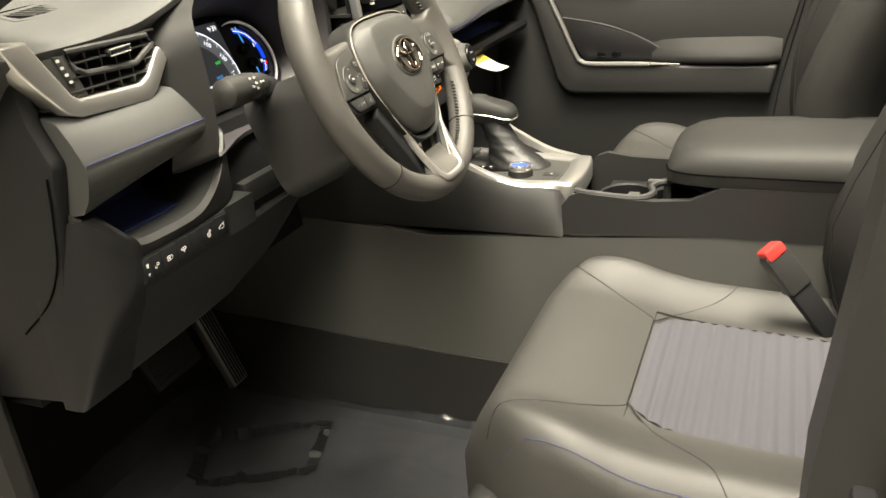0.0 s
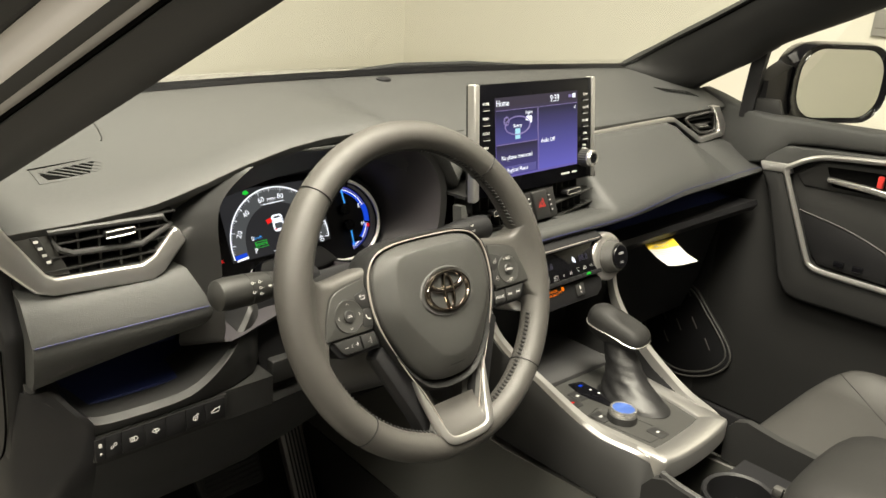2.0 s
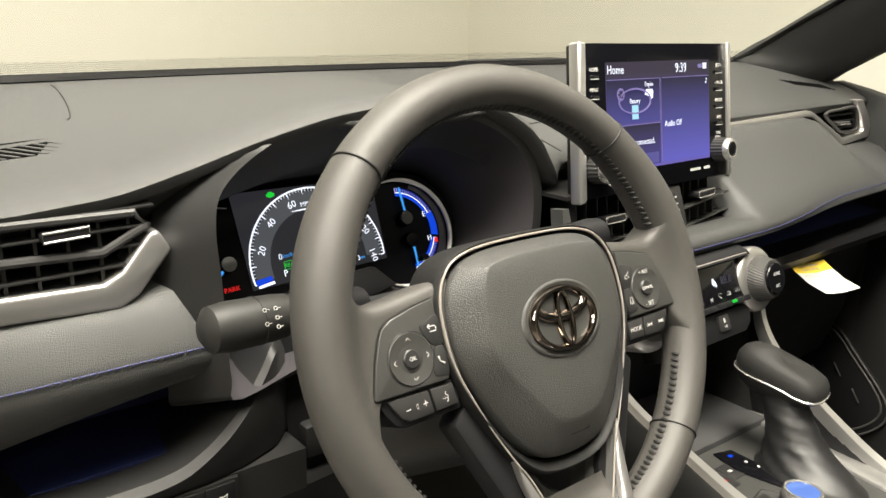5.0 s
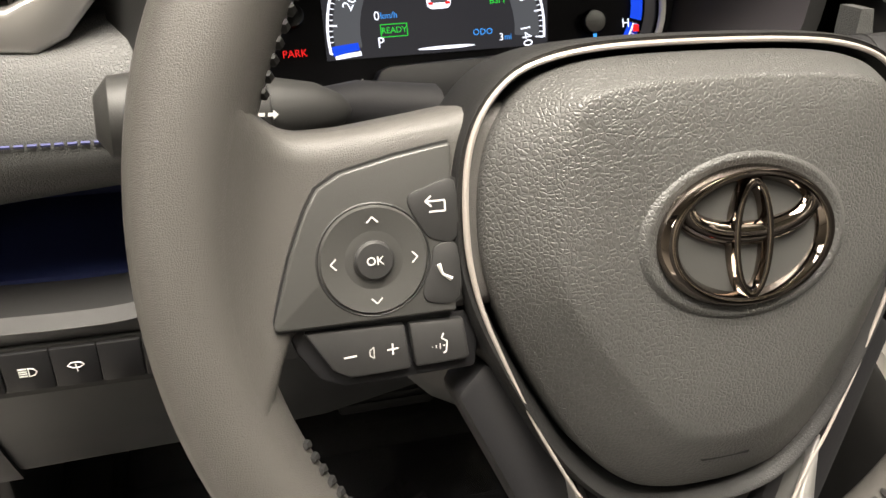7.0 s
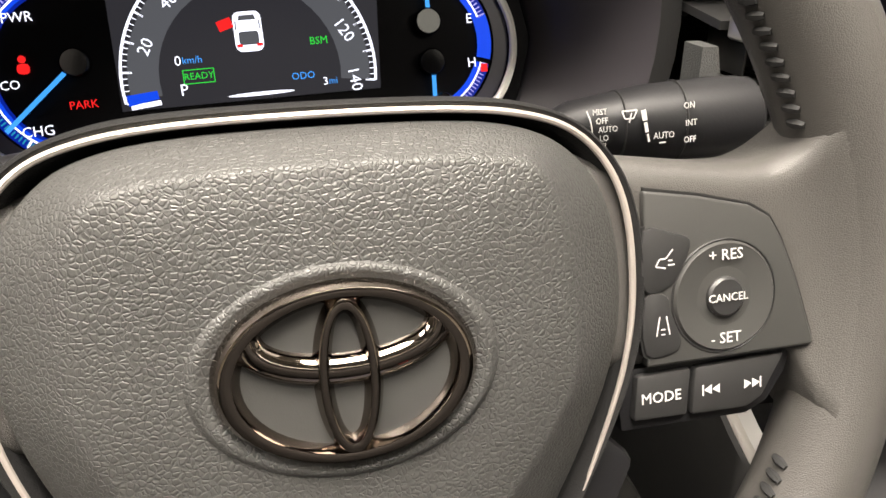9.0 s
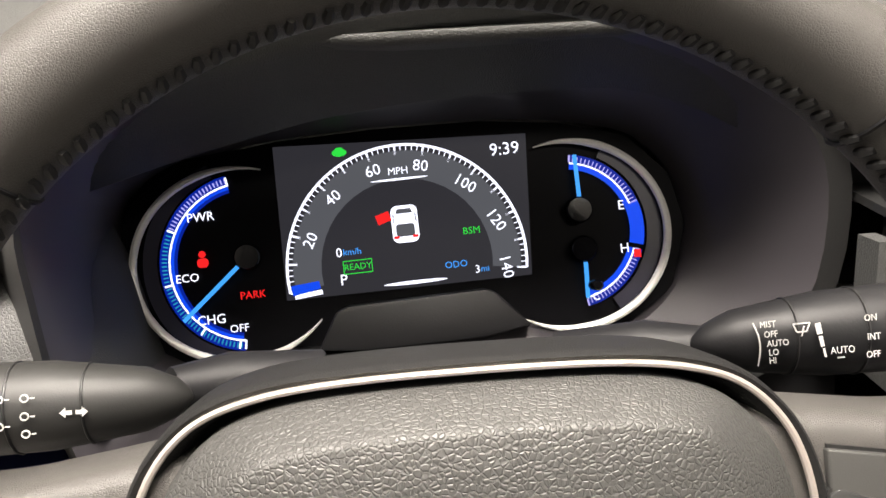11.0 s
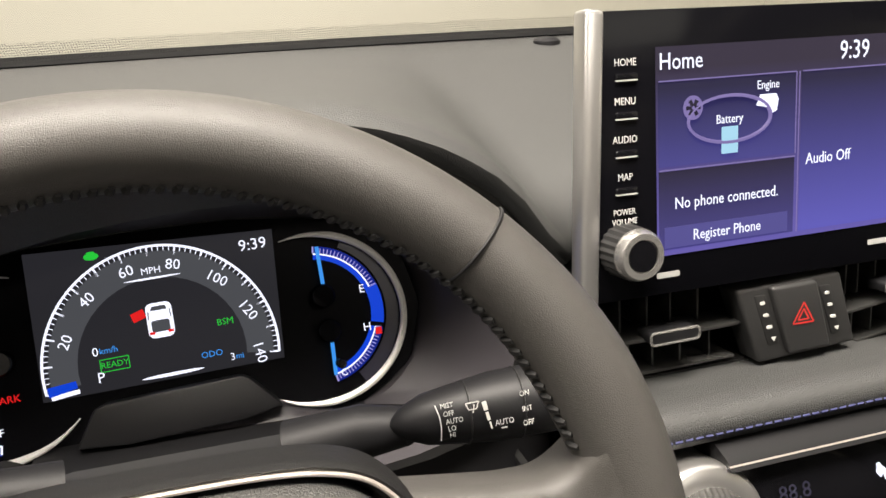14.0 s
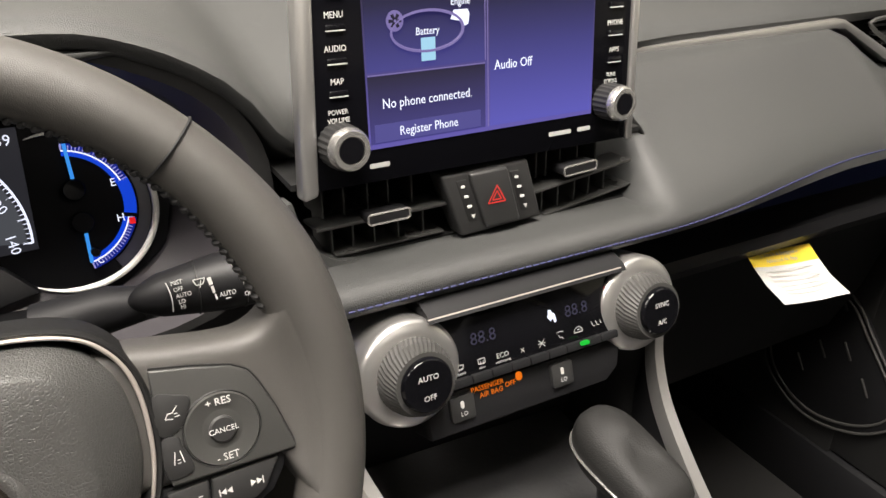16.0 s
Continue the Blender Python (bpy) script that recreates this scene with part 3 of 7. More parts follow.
SCX, SCY, SR = -0.0092, 0.0110, 0.0672
part("scale_band", arc_band(SR - 0.019, SR - 0.003, -8, 188, SCX, SCY, -0.0028), G_GREY, cluster)
part("scale_rim", arc_band(SR - 0.0006, SR + 0.0009, -8, 188, SCX, SCY, -0.0024, 48), G_WHITE, cluster)
b = bmesh.new()
for k in range(71):
    a = radians(188 - k * 196 / 70)
    r0_ = SR - (0.0055 if k % 5 == 0 else 0.003)
    quad(SCX + r0_ * math.cos(a), SCY + r0_ * math.sin(a), SCX + SR * math.cos(a), SCY + SR * math.sin(a), 0.0011 if k % 5 == 0 else 0.0005, -0.0022, b)
tagged(part("speed_scale", b, G_WHITE, cluster), kind="stuff")
for k, tx in enumerate(("20", "40", "60", "80", "100", "120", "140")):
    a = 188 - (k + 1) * 28
    turn = a - 90
    writing(tx, CL, 0.0090, G_WHITE, cluster, SCX + (SR - 0.0115) * math.cos(radians(a)), SCY + (SR - 0.0115) * math.sin(radians(a)), turn * 0.85, -0.0020)
writing("MPH", CL, 0.0058, G_WHITE, cluster, -0.0087, 0.0635, 0, -0.002)
writing("9:39", CL, 0.0100, G_WHITE, cluster, 0.0525, 0.0692, 0, -0.002)
writing("READY", CL, 0.0050, G_GREEN, cluster, -0.0369, 0.0126, 0, -0.002)
writing("P", CL, 0.0085, G_WHITE, cluster, -0.0455, 0.0058, 0, -0.002)
writing("0", CL, 0.0075, G_WHITE, cluster, -0.0466, 0.0212, 0, -0.002)
writing("km/h", CL, 0.0052, G_CYAN, cluster, -0.0392, 0.0212, 0, -0.002)
writing("BSM", CL, 0.0056, G_GREEN, cluster, 0.0288, 0.0255, 0, -0.002)
writing("ODO", CL, 0.0054, G_CYAN, cluster, 0.0181, 0.0075, 0, -0.002)
writing("3", CL, 0.0062, G_WHITE, cluster, 0.0298, 0.0034, 0, -0.002)
writing("mi", CL, 0.0050, G_CYAN, cluster, 0.0340, 0.0034, 0, -0.002)
b = bmesh.new()
for u0, v0, u1, v1 in ((-0.0449, 0.0090, -0.0289, 0.0090), (-0.0449, 0.0162, -0.0289, 0.0162)):
    quad(u0, v0, u1, v1, 0.0005, -0.002, b)
for u, v in ((-0.0449, 0.0126), (-0.0289, 0.0126)):
    quad(u, v - 0.0036, u, v + 0.0036, 0.0005, -0.002, b)
part("ready_frame", b, G_GREEN, cluster)
part("display_rule", prism(ellipse(0.0165, 0.0006, 24, -0.0085, 0.0590), CL, -0.0018, -0.0024), G_WHITE, cluster)
part("display_rule", prism(ellipse(0.0180, 0.0010, 24, -0.0055, 0.0003), CL, -0.0018, -0.0024), G_WHITE, cluster)
part("needle_glow", arc_band(SR - 0.017, SR - 0.001, 184.5, 189.5, SCX, SCY, -0.0021, 6), G_BLUE, cluster)
b = bmesh.new()
quad(-0.0735, -0.0006, -0.0580, 0.0008, 0.0026, -0.0016, b)
part("needle_mark", b, G_WHITE, cluster)
# car picture with its open door
b = prism(rrect(0.0150, 0.0210, 0.0035, 3, -0.0080, 0.0335), CL, -0.0016, -0.0022)
part("car_picture", b, G_WHITE, cluster)
b = prism(rrect(0.0105, 0.0070, 0.0015, 3, -0.0080, 0.0300), CL, -0.0012, -0.0018)
part("car_picture_window", b, G_GREY, cluster)
part("car_picture_screen", prism([(-0.0128, 0.0395), (-0.0032, 0.0395), (-0.0042, 0.0420), (-0.0118, 0.0420)], CL, -0.0012, -0.0018), G_GREY, cluster)
for s in (-1, 1):
    part("car_picture_side", prism([(-0.0080 + s * 0.0062, 0.0345), (-0.0080 + s * 0.0068, 0.0345), (-0.0080 + s * 0.0064, 0.0392), (-0.0080 + s * 0.0058, 0.0392)], CL, -0.0012, -0.0018), G_GREY, cluster)
b = bmesh.new()
quad(-0.0148, 0.0262, -0.0118, 0.0262, 0.0016, -0.001, b)
quad(-0.0042, 0.0262, -0.0012, 0.0262, 0.0016, -0.001, b)
quad(-0.0235, 0.0368, -0.0160, 0.0390, 0.0055, -0.001, b)
part("warning_mark", b, G_RED, cluster)
b = prism(ellipse(0.0042, 0.0022, 16, -0.0404, 0.0775), CL, -0.0016, -0.0022)
prism(rrect(0.0045, 0.0028, 0.001, 3, -0.0404, 0.0790), CL, -0.0016, -0.0022, bm=b)
part("ev_mark", b, G_GREEN, cluster)

# left gauge: power
PCX, PCY = -0.0970, 0.0225
part("gauge_glow", arc_band(0.0418, 0.0440, 100, 260, PCX, PCY, -0.0026), G_BLUE, cluster)
part("gauge_halo", arc_band(0.0400, 0.0418, 100, 260, PCX, PCY, -0.0026), G_DEEP, cluster)
part("gauge_halo", arc_band(0.0450, 0.0500, 100, 262, PCX, PCY, -0.0028), G_DEEP, cluster)
part("smoked_band", arc_band(0.0510, 0.0590, 108, 256, PCX, PCY, -0.0020, 32), M_SMOKE, cluster, "smoky blue-grey band inside the gauge ring")
part("gauge_line", arc_band(0.0437, 0.0448, 100, 262, PCX, PCY, -0.0022), G_WHITE, cluster)
for a in (100, 153, 191, 231, 258, 262):
    b = bmesh.new()
    quad(PCX + 0.0440 * math.cos(radians(a)), PCY + 0.0440 * math.sin(radians(a)), PCX + 0.0490 * math.cos(radians(a)), PCY + 0.0490 * math.sin(radians(a)), 0.0011, -0.0018, b)
    part("gauge_step", b, G_WHITE, cluster)
b = bmesh.new()
b3 = bmesh.new()
for k in range(61):
    a = 101 + k * 158 / 60
    quad(PCX + 0.0456 * math.cos(radians(a)), PCY + 0.0456 * math.sin(radians(a)), PCX + 0.0486 * math.cos(radians(a)), PCY + 0.0486 * math.sin(radians(a)), 0.0008, -0.002, b if a < 153 else b3)
for o_ in (part("gauge_scale", b, G_LILAC, cluster), part("gauge_scale", b3, G_TEAL, cluster)):
    tagged(o_, kind="stuff")
writing("PWR", CL, 0.0072, G_WHITE, cluster, -0.1216, 0.0500, 0, -0.002)
writing("ECO", CL, 0.0066, G_WHITE, cluster, -0.1322, 0.0166, 0, -0.002)
writing("CHG", CL, 0.0075, G_WHITE, cluster, -0.1212, -0.0079, 0, -0.002)
writing("OFF", CL, 0.0062, G_WHITE, cluster, -0.1062, -0.0143, 0, -0.002)
writing("PARK", CL, 0.0060, G_RED, cluster, -0.0968, 0.0035, 0, -0.002)
b = prism(ellipse(0.0020, 0.0020, 12, -0.1227, 0.0292), CL, -0.0016, -0.002)
prism(rrect(0.0062, 0.0052, 0.002, 3, -0.1227, 0.0244), CL, -0.0016, -0.002, bm=b)
part("belt_warning", b, G_RED, cluster)
b = bmesh.new()
quad(-0.0990, 0.0228, -0.1351, -0.0069, 0.0024, 0.003, b)
part("power_needle", b, G_CYAN, cluster)
part("needle_hub", revolve([(0.0075, -0.002), (0.0075, 0.005), (0.0065, 0.0062), (0.001, 0.0062)], CL @ pose(-0.0965, 0.0248, 0), 20), M_GLOSS, cluster)
# right gauge: fuel and temperature
FCX, FCY = 0.0825, 0.0187
part("smoked_band", arc_band(0.0450, 0.0535, -62, 62, FCX, FCY, -0.0020, 32), M_SMOKE, cluster, "smoky blue-grey band inside the gauge ring")
part("gauge_glow", arc_band(0.0355, 0.0436, -16, 18, FCX, FCY, -0.0026), G_BLUE, cluster)
for a0_, a1_ in ((18, 82), (-80, -20)):
    part("gauge_halo", arc_band(0.0352, 0.0384, a0_, a1_, FCX, FCY, -0.0026), G_BLUE, cluster)
    part("gauge_halo", arc_band(0.0394, 0.0436, a0_, a1_, FCX, FCY, -0.0028), G_DEEP, cluster)
    part("gauge_line", arc_band(0.0382, 0.0392, a0_, a1_, FCX, FCY, -0.0022), G_WHITE, cluster)
b = bmesh.new()
for k in range(42):
    a = -80 + k * 60 / 20 if k < 21 else 18 + (k - 21) * 64 / 20
    big = k % 20 in (0, 1) and k not in (1, 20)
    quad(FCX + 0.0394 * math.cos(radians(a)), FCY + 0.0394 * math.sin(radians(a)), FCX + (0.0424 + 0.001 * big) * math.cos(radians(a)), FCY + (0.0424 + 0.001 * big) * math.sin(radians(a)), 0.0006 + 0.0005 * big, -0.002, b)
tagged(part("gauge_scale", b, G_LILAC, cluster), kind="stuff")
writing("E", CL, 0.0075, G_WHITE, cluster, 0.1144, 0.0301, 0, -0.002)
writing("H", CL, 0.0075, G_WHITE, cluster, 0.1137, 0.0057, 0, -0.002)
writing("C", CL, 0.0062, G_WHITE, cluster, 0.0945, -0.0195, 0, -0.002)
b = bmesh.new()
quad(0.1205, 0.0045, 0.1203, 0.0000, 0.0040, -0.0014, b)
part("hot_mark", b, G_RED, cluster)
b = bmesh.new()
quad(0.0905, 0.0300, 0.0905, 0.0610, 0.0024, 0.003, b)
part("fuel_needle", b, G_CYAN, cluster)
b = bmesh.new()
quad(0.0902, 0.0072, 0.0888, -0.0195, 0.0024, 0.003, b)
part("temperature_needle", b, G_CYAN, cluster)
for u, v in ((0.0897, 0.0300), (0.0898, 0.0080)):
    part("needle_hub", revolve([(0.0075, -0.002), (0.0075, 0.004), (0.0065, 0.0052), (0.001, 0.0052)], CL @ pose(u, v, 0), 20), M_GLOSS, cluster)
part("reset_knob", revolve([(0.0030, -0.002), (0.0030, 0.016), (0.0022, 0.017), (0.0005, 0.017)], CL @ pose(0.0925, -0.0125, 0), 14), M_GLOSS, cluster, "black reset knob")


# silver horseshoes round the gauges
def horseshoe(cx, cy, rx, ry, a0, a1):
    path = [CL @ Vector((cx + rx * math.cos(radians(a0 + (a1 - a0) * i / 40)), cy + ry * math.sin(radians(a0 + (a1 - a0) * i / 40)), 0.002)) for i in range(41)]
    return tube(path, [0.0004 + 0.0019 * min(1, i / 6, (40 - i) / 6) for i in range(41)], 8)


part("gauge_ring", horseshoe(-0.1025, 0.0215, 0.0580, 0.0535, 72, 318), M_RING, cluster, "satin silver gauge ring")
part("gauge_ring", horseshoe(0.0825, 0.0170, 0.0555, 0.0525, 105, -122), M_RING, cluster, "satin silver gauge ring")
# lower bezel between the gauges
bz = [(-0.062, -0.031), (-0.0500, -0.0105), (-0.044, -0.0085), (0.033, -0.0075), (0.038, -0.0105), (0.055, -0.030), (0.03, -0.034), (-0.035, -0.034)]
part("lower_bezel", bevelled(prism(bz, CL, 0.012, -0.012), 0.002), M_DARK, cluster, "black bezel below the display")

# ---- steering wheel ----
wheel = thing("steering_wheel", "black leather steering wheel with satin silver spoke trim and chrome emblem", "steering wheel")
TW = radians(22)
WM = basis((0.0, 0.026, 0.992), (1, 0, 0), (0, math.sin(TW), math.cos(TW)))
RR = 0.157
NS = 160


def rim_point(a, r, h):
    return WM @ Vector((r * math.sin(a), r * math.cos(a), h))


def rim_radius(a):
    """Tube radius of the rim: thumb swellings at ten and two."""
    d = abs((a + math.pi) % (2 * math.pi) - math.pi)
    return 0.0158 + 0.0018 * math.exp(-((d - radians(68)) / 0.28) ** 2)


rows = []
for i in range(NS + 1):
    a = 2 * math.pi * i / NS
    rt = rim_radius(a)
    rows.append([rim_point(a, RR + rt * (1.0 if math.cos(q) > 0 else 0.93) * math.cos(q), rt * 1.10 * math.sin(q)) for q in [2 * math.pi * k / 20 for k in range(20)]])
part("rim", loft(rows, True), M_LEATHER, wheel, "black leather rim")
for deg in (-45, 44, 135, -135):
    a = radians(deg)
    rt = rim_radius(a) + 0.0003
    ring_ = [rim_point(a, RR + rt * (1.0 if math.cos(q) > 0 else 0.93) * math.cos(q), rt * 1.10 * math.sin(q)) for q in [2 * math.pi * k / 24 for k in range(24)]]
    part("rim_seam", tube(ring_, 0.0007, 6, True), M_DARK, wheel)
# stitches along the inner edge of the rim
b = bmesh.new()
for k in range(190):
    a = 2 * math.pi * k / 190
    deg = math.degrees(a)
    if 72 < deg < 112 or 248 < deg < 288:
        continue
    rt = rim_radius(a)
    tube([rim_point(a, RR - rt * 0.95, 0.0010), rim_point(a + 0.005, RR - rt * 0.935, 0.0036), rim_point(a + 0.011, RR - rt * 0.885, 0.0062)], [0.0010, 0.0016, 0.0010], 6, bm=b)
tagged(part("rim_stitching", b, M_RUBBER_AND_SHADE, wheel, "dark thread stitching"), kind="stuff")

# airbag pad: outline swept up to a raised field
PAD = [(0.0, 0.0510), (0.030, 0.0504), (0.048, 0.0482), (0.0612, 0.0428), (0.0710, 0.032), (0.0756, 0.018), (0.0766, 0.0), (0.0742, -0.015), (0.0682, -0.031), (0.0575, -0.052), (0.0455, -0.071), (0.030, -0.0855), (0.015, -0.0905), (0.0, -0.0915)]
PAD = PAD + [(-u, v) for u, v in PAD[-2:0:-1]]
FLD = [(0.0, 0.0428), (0.024, 0.0425), (0.040, 0.0410), (0.0495, 0.0380), (0.0545, 0.029), (0.0570, 0.018), (0.0587, -0.0018), (0.0577, -0.0125), (0.0540, -0.022), (0.0445, -0.0355), (0.0345, -0.0480), (0.0235, -0.0610), (0.0145, -0.0665), (0.0, -0.0685)]
FLD = FLD + [(-u, v) for u, v in FLD[-2:0:-1]]
p3 = spline([(u, v, 0.0) for u, v in PAD], 5, True)
f3 = spline([(u, v, 0.0) for u, v in FLD], 5, True)


def lift(pts, h, s=1.0):
    return [WM @ Vector((p.x * s, p.y * s, h)) for p in pts]


part("airbag_pad", loft([lift(p3, -0.022, 1.0), lift(p3, 0.0060, 1.0), lift(p3, 0.0090, 0.993), lift(p3, 0.0108, 0.978), lift([a.lerp(c, 0.5) for a, c in zip(p3, f3)], 0.0168), lift([a.lerp(c, 0.9) for a, c in zip(p3, f3)], 0.0224), lift(f3, 0.0236, 0.995), lift(f3, 0.0241, 0.97),
                         lift(f3, 0.0250, 0.75), lift(f3, 0.0262, 0.45), lift(f3, 0.0264, 0.1)], True, True), M_AIRBAG, wheel, "grained black airbag pad", angle=60)
# silver outline of the pad, running down the lower spoke
HT = [(0.0200, -0.146), (0.0390, -0.100), (0.0490, -0.083), (0.0610, -0.060), (0.0728, -0.0322), (0.0780, -0.016), (0.0803, 0.0), (0.0796, 0.0200), (0.0750, 0.0345), (0.0655, 0.0452), (0.052, 0.0505), (0.032, 0.0530)]
TR = [(u, v, 0.0084) for u, v in HT + [(0.0, 0.0537)] + [(-u, v) for u, v in HT[::-1]]]
tp = spline(TR, 6)
part("pad_trim", tube([WM @ p for p in tp], [0.0006 + 0.0004 * min(1, max(0, (p.y + 0.05) / 0.05)) * (1 - 0.15 * min(1, max(0, (p.y - 0.035) / 0.012))) for p in tp], 8), M_TRIMLINE, wheel, "thin satin silver line round the pad")
part("pad_surround", loft([lift(p3, h, s) for h, s in ((-0.006, 1.0), (-0.003, 1.016), (0.0035, 1.028), (0.0056, 1.042), (0.0064, 1.056), (0.0086, 1.072), (0.0092, 1.088), (0.0078, 1.100), (0.0035, 1.112), (-0.004, 1.120), (-0.020, 1.126))], True), M_AIRSMOOTH, wheel, "smooth black surround of the pad", angle=60)
# emblem: plain crossing rings
EM = WM @ pose(0.0008, -0.0038, 0.0264)


def band(rx0, ry0, cx0, cy0, rx1, ry1, cx1, cy1, h0, h1, n=56):
    """A rounded raised ring between an outer and an inner oval."""
    rows_ = []
    for f, h in ((0.0, 0.0), (0.06, h0 * 0.7), (0.28, h1), (0.5, h1 * 1.08), (0.72, h1), (0.94, h0 * 0.7), (1.0, 0.0)):
        rx, ry, cx, cy = (p + (q - p) * f for p, q in ((rx0, rx1), (ry0, ry1), (cx0, cx1), (cy0, cy1)))
        rows_.append([EM @ Vector((cx + rx * math.cos(2 * math.pi * i / n), cy + ry * math.sin(2 * math.pi * i / n), h)) for i in range(n)])
    return loft(rows_, True)


part("emblem", band(0.0303, 0.0214, 0, 0, 0.0236, 0.0166, 0, 0.0, 0.0022, 0.0034), M_CHROME, wheel, "smoked chrome emblem ring")
part("emblem_oval", band(0.0246, 0.0116, 0, 0.0086, 0.0182, 0.0060, 0, 0.0108, 0.0020, 0.0030), M_CHROME, wheel, "smoked chrome inner oval")
part("emblem_oval", band(0.0080, 0.0194, 0, -0.0004, 0.0034, 0.0140, 0, -0.0004, 0.0020, 0.0034), M_CHROME, wheel, "smoked chrome inner oval")
part("emblem_recess", prism(ellipse(0.0290, 0.0200, 40), EM, 0.0004, -0.004), M_PANEL, wheel)
part("emblem_dish", loft([[EM @ Vector((0.0303 * f * math.cos(2 * math.pi * i / 64), 0.0214 * f * math.sin(2 * math.pi * i / 64), h)) for i in range(64)] for f, h in ((0.98, -0.0002), (1.02, 0.0), (1.06, 0.0006), (1.10, 0.0009), (1.15, 0.0003), (1.20, -0.0014))], True), M_AIRBAG, wheel, "shallow dish round the emblem", angle=80)


# horizontal spokes with their switch panels
def spoke(s):
    top = [(0.066, 0.040), (0.090, 0.0365), (0.112, 0.0335), (0.126, 0.0330), (0.134, 0.0365), (0.140, 0.0440), (0.145, 0.054), (0.152, 0.064)]
    low = [(0.066, -0.0222), (0.126, -0.0222), (0.1325, -0.0230), (0.1345, -0.0300), (0.137, -0.0390), (0.142, -0.0480), (0.146, -0.056), (0.152, -0.062)]

    def skin(u, v):
        rt = rim_radius(math.atan2(u, v))
        d = RR - math.hypot(u, v)
        d0, h0 = 0.70 * rt, 1.10 * rt * math.sqrt(1 - 0.49)
        if d <= d0:
            return 1.10 * math.sqrt(max(0.0, rt * rt - d * d)) - 0.0006 * min(1.0, (d0 - d) / 0.003) - 0.0002
        t = min(1.0, (d - d0) / 0.020)
        return h0 * (1 + 2 * t) * (1 - t) ** 2 - 0.0216 * t * (1 - t) ** 2 + 0.0066 * t * t * (3 - 2 * t) - 0.0002

    rows_ = []
    for i in range(30):
        u = 0.066 + 0.084 * i / 29
        a_, b_ = smooth_table(low, u, 0.003)[0], smooth_table(top, u, 0.003)[0]
        col = []
        for dv, dh in ((0.0, -0.028), (0.0, -0.010), (0.0006, -0.0052), (0.0022, -0.0018), (0.0050, -0.0002)):
            col.append((a_ + dv, dh))
        mid_ = [(a_ + 0.005 + (b_ - a_ - 0.010) * k / 12, 0.0) for k in range(1, 12)]
        col += mid_ + [(b_ - dv, dh) for dv, dh in ((0.0050, -0.0002), (0.0022, -0.0018), (0.0006, -0.0052), (0.0, -0.010), (0.0, -0.028))]
        rows_.append([WM @ Vector((s * u, v, skin(u, v) + dh)) for v, dh in col])
    part("spoke", loft(rows_), M_LEATHER, wheel, "leather covered spoke", angle=75)
    hous = [(s * u, v) for u, v in ((0.076, -0.0215), (0.1335, -0.0215), (0.1310, -0.0290), (0.1250, -0.0375), (0.1180, -0.0405), (0.078, -0.0400))]
    part("lower_housing", bevelled(prism(hous if s > 0 else hous[::-1], WM, 0.0045, -0.016), 0.0015), M_DARK, wheel, "black switch housing")
    pan = [(s * 0.0840, 0.0285), (s * 0.100, 0.0258), (s * 0.1160, 0.0220), (s * 0.1225, 0.0182), (s * 0.1262, 0.0120), (s * 0.1312, 0.0000), (s * 0.1372, -0.0192), (s * 0.1362, -0.0206), (s * 0.0845, -0.0204)]
    if s < 0:
        pan = pan[::-1]
    panel = part("switch_panel", bevelled(prism(pan, WM, 0.0086, -0.01), 0.0022, 3), M_PANEL, wheel, "satin black switch panel")
    part("panel_gap", prism([(u * 1.006 - s * 0.0004 * 0, v * 1.03) for u, v in pan], WM, 0.0073, -0.008), M_VENT, wheel)
    for pts in ([(0.1000, -0.0228), (0.1290, -0.0222), (0.1215, -0.0345), (0.1165, -0.0372), (0.0985, -0.0368)], [(0.0820, -0.0232), (0.0988, -0.0228), (0.0973, -0.0366), (0.0805, -0.0362)]):
        pts = [(s * u, v) for u, v in pts]
        part("lower_switch", bevelled(prism(pts if s > 0 else pts[::-1], WM, 0.0072, -0.01), 0.0012), M_BUTTON, wheel)
    for pts in ([(0.0836, 0.0178), (0.0925, 0.0165), (0.0975, 0.0142), (0.0962, 0.0090), (0.0932, 0.0040), (0.0908, 0.0016), (0.0836, 0.0012)], [(0.0836, -0.0008), (0.0902, -0.0006), (0.0915, -0.0055), (0.0938, -0.0110), (0.0942, -0.0150), (0.0915, -0.0172), (0.0836, -0.0165)]):
        pts = [(s * u, v) for u, v in pts]
        q3 = [(p.x, p.y) for p in spline([(u, v, 0) for u, v in pts], 3, True)]
        part("key_gap", prism([(u * 1.0 + (u - s * 0.088) * 0.09, v + (v - sum(p[1] for p in pts) / 7) * 0.09) for u, v in q3], WM, 0.0084, 0.004), M_VENT, wheel)
        part("side_key", bevelled(prism(q3, WM, 0.0092, 0.004), 0.0006), M_BUTTON, wheel)
    dial = WM @ pose(s * 0.1080, -0.0028, 0.0082)
    part("dial", revolve([(0.0157, -0.004), (0.0157, 0.0003), (0.0150, 0.0012), (0.0145, 0.0011), (0.0066, 0.0002), (0.0066, -0.003)], dial, 40), M_PANEL, wheel, "round thumb switch")
    b4 = tube([dial @ Vector((0.0161 * math.cos(2 * math.pi * i / 40), 0.0161 * math.sin(2 * math.pi * i / 40), 0.0001)) for i in range(40)], 0.0005, 6, True)
    part("dial_gap", b4, M_VENT, wheel)
    part("dial_centre", revolve([(0.0057, -0.004), (0.0057, 0.0012), (0.0050, 0.0020), (0.001, 0.0022)], dial, 28), M_BUTTON, wheel)
    return dial


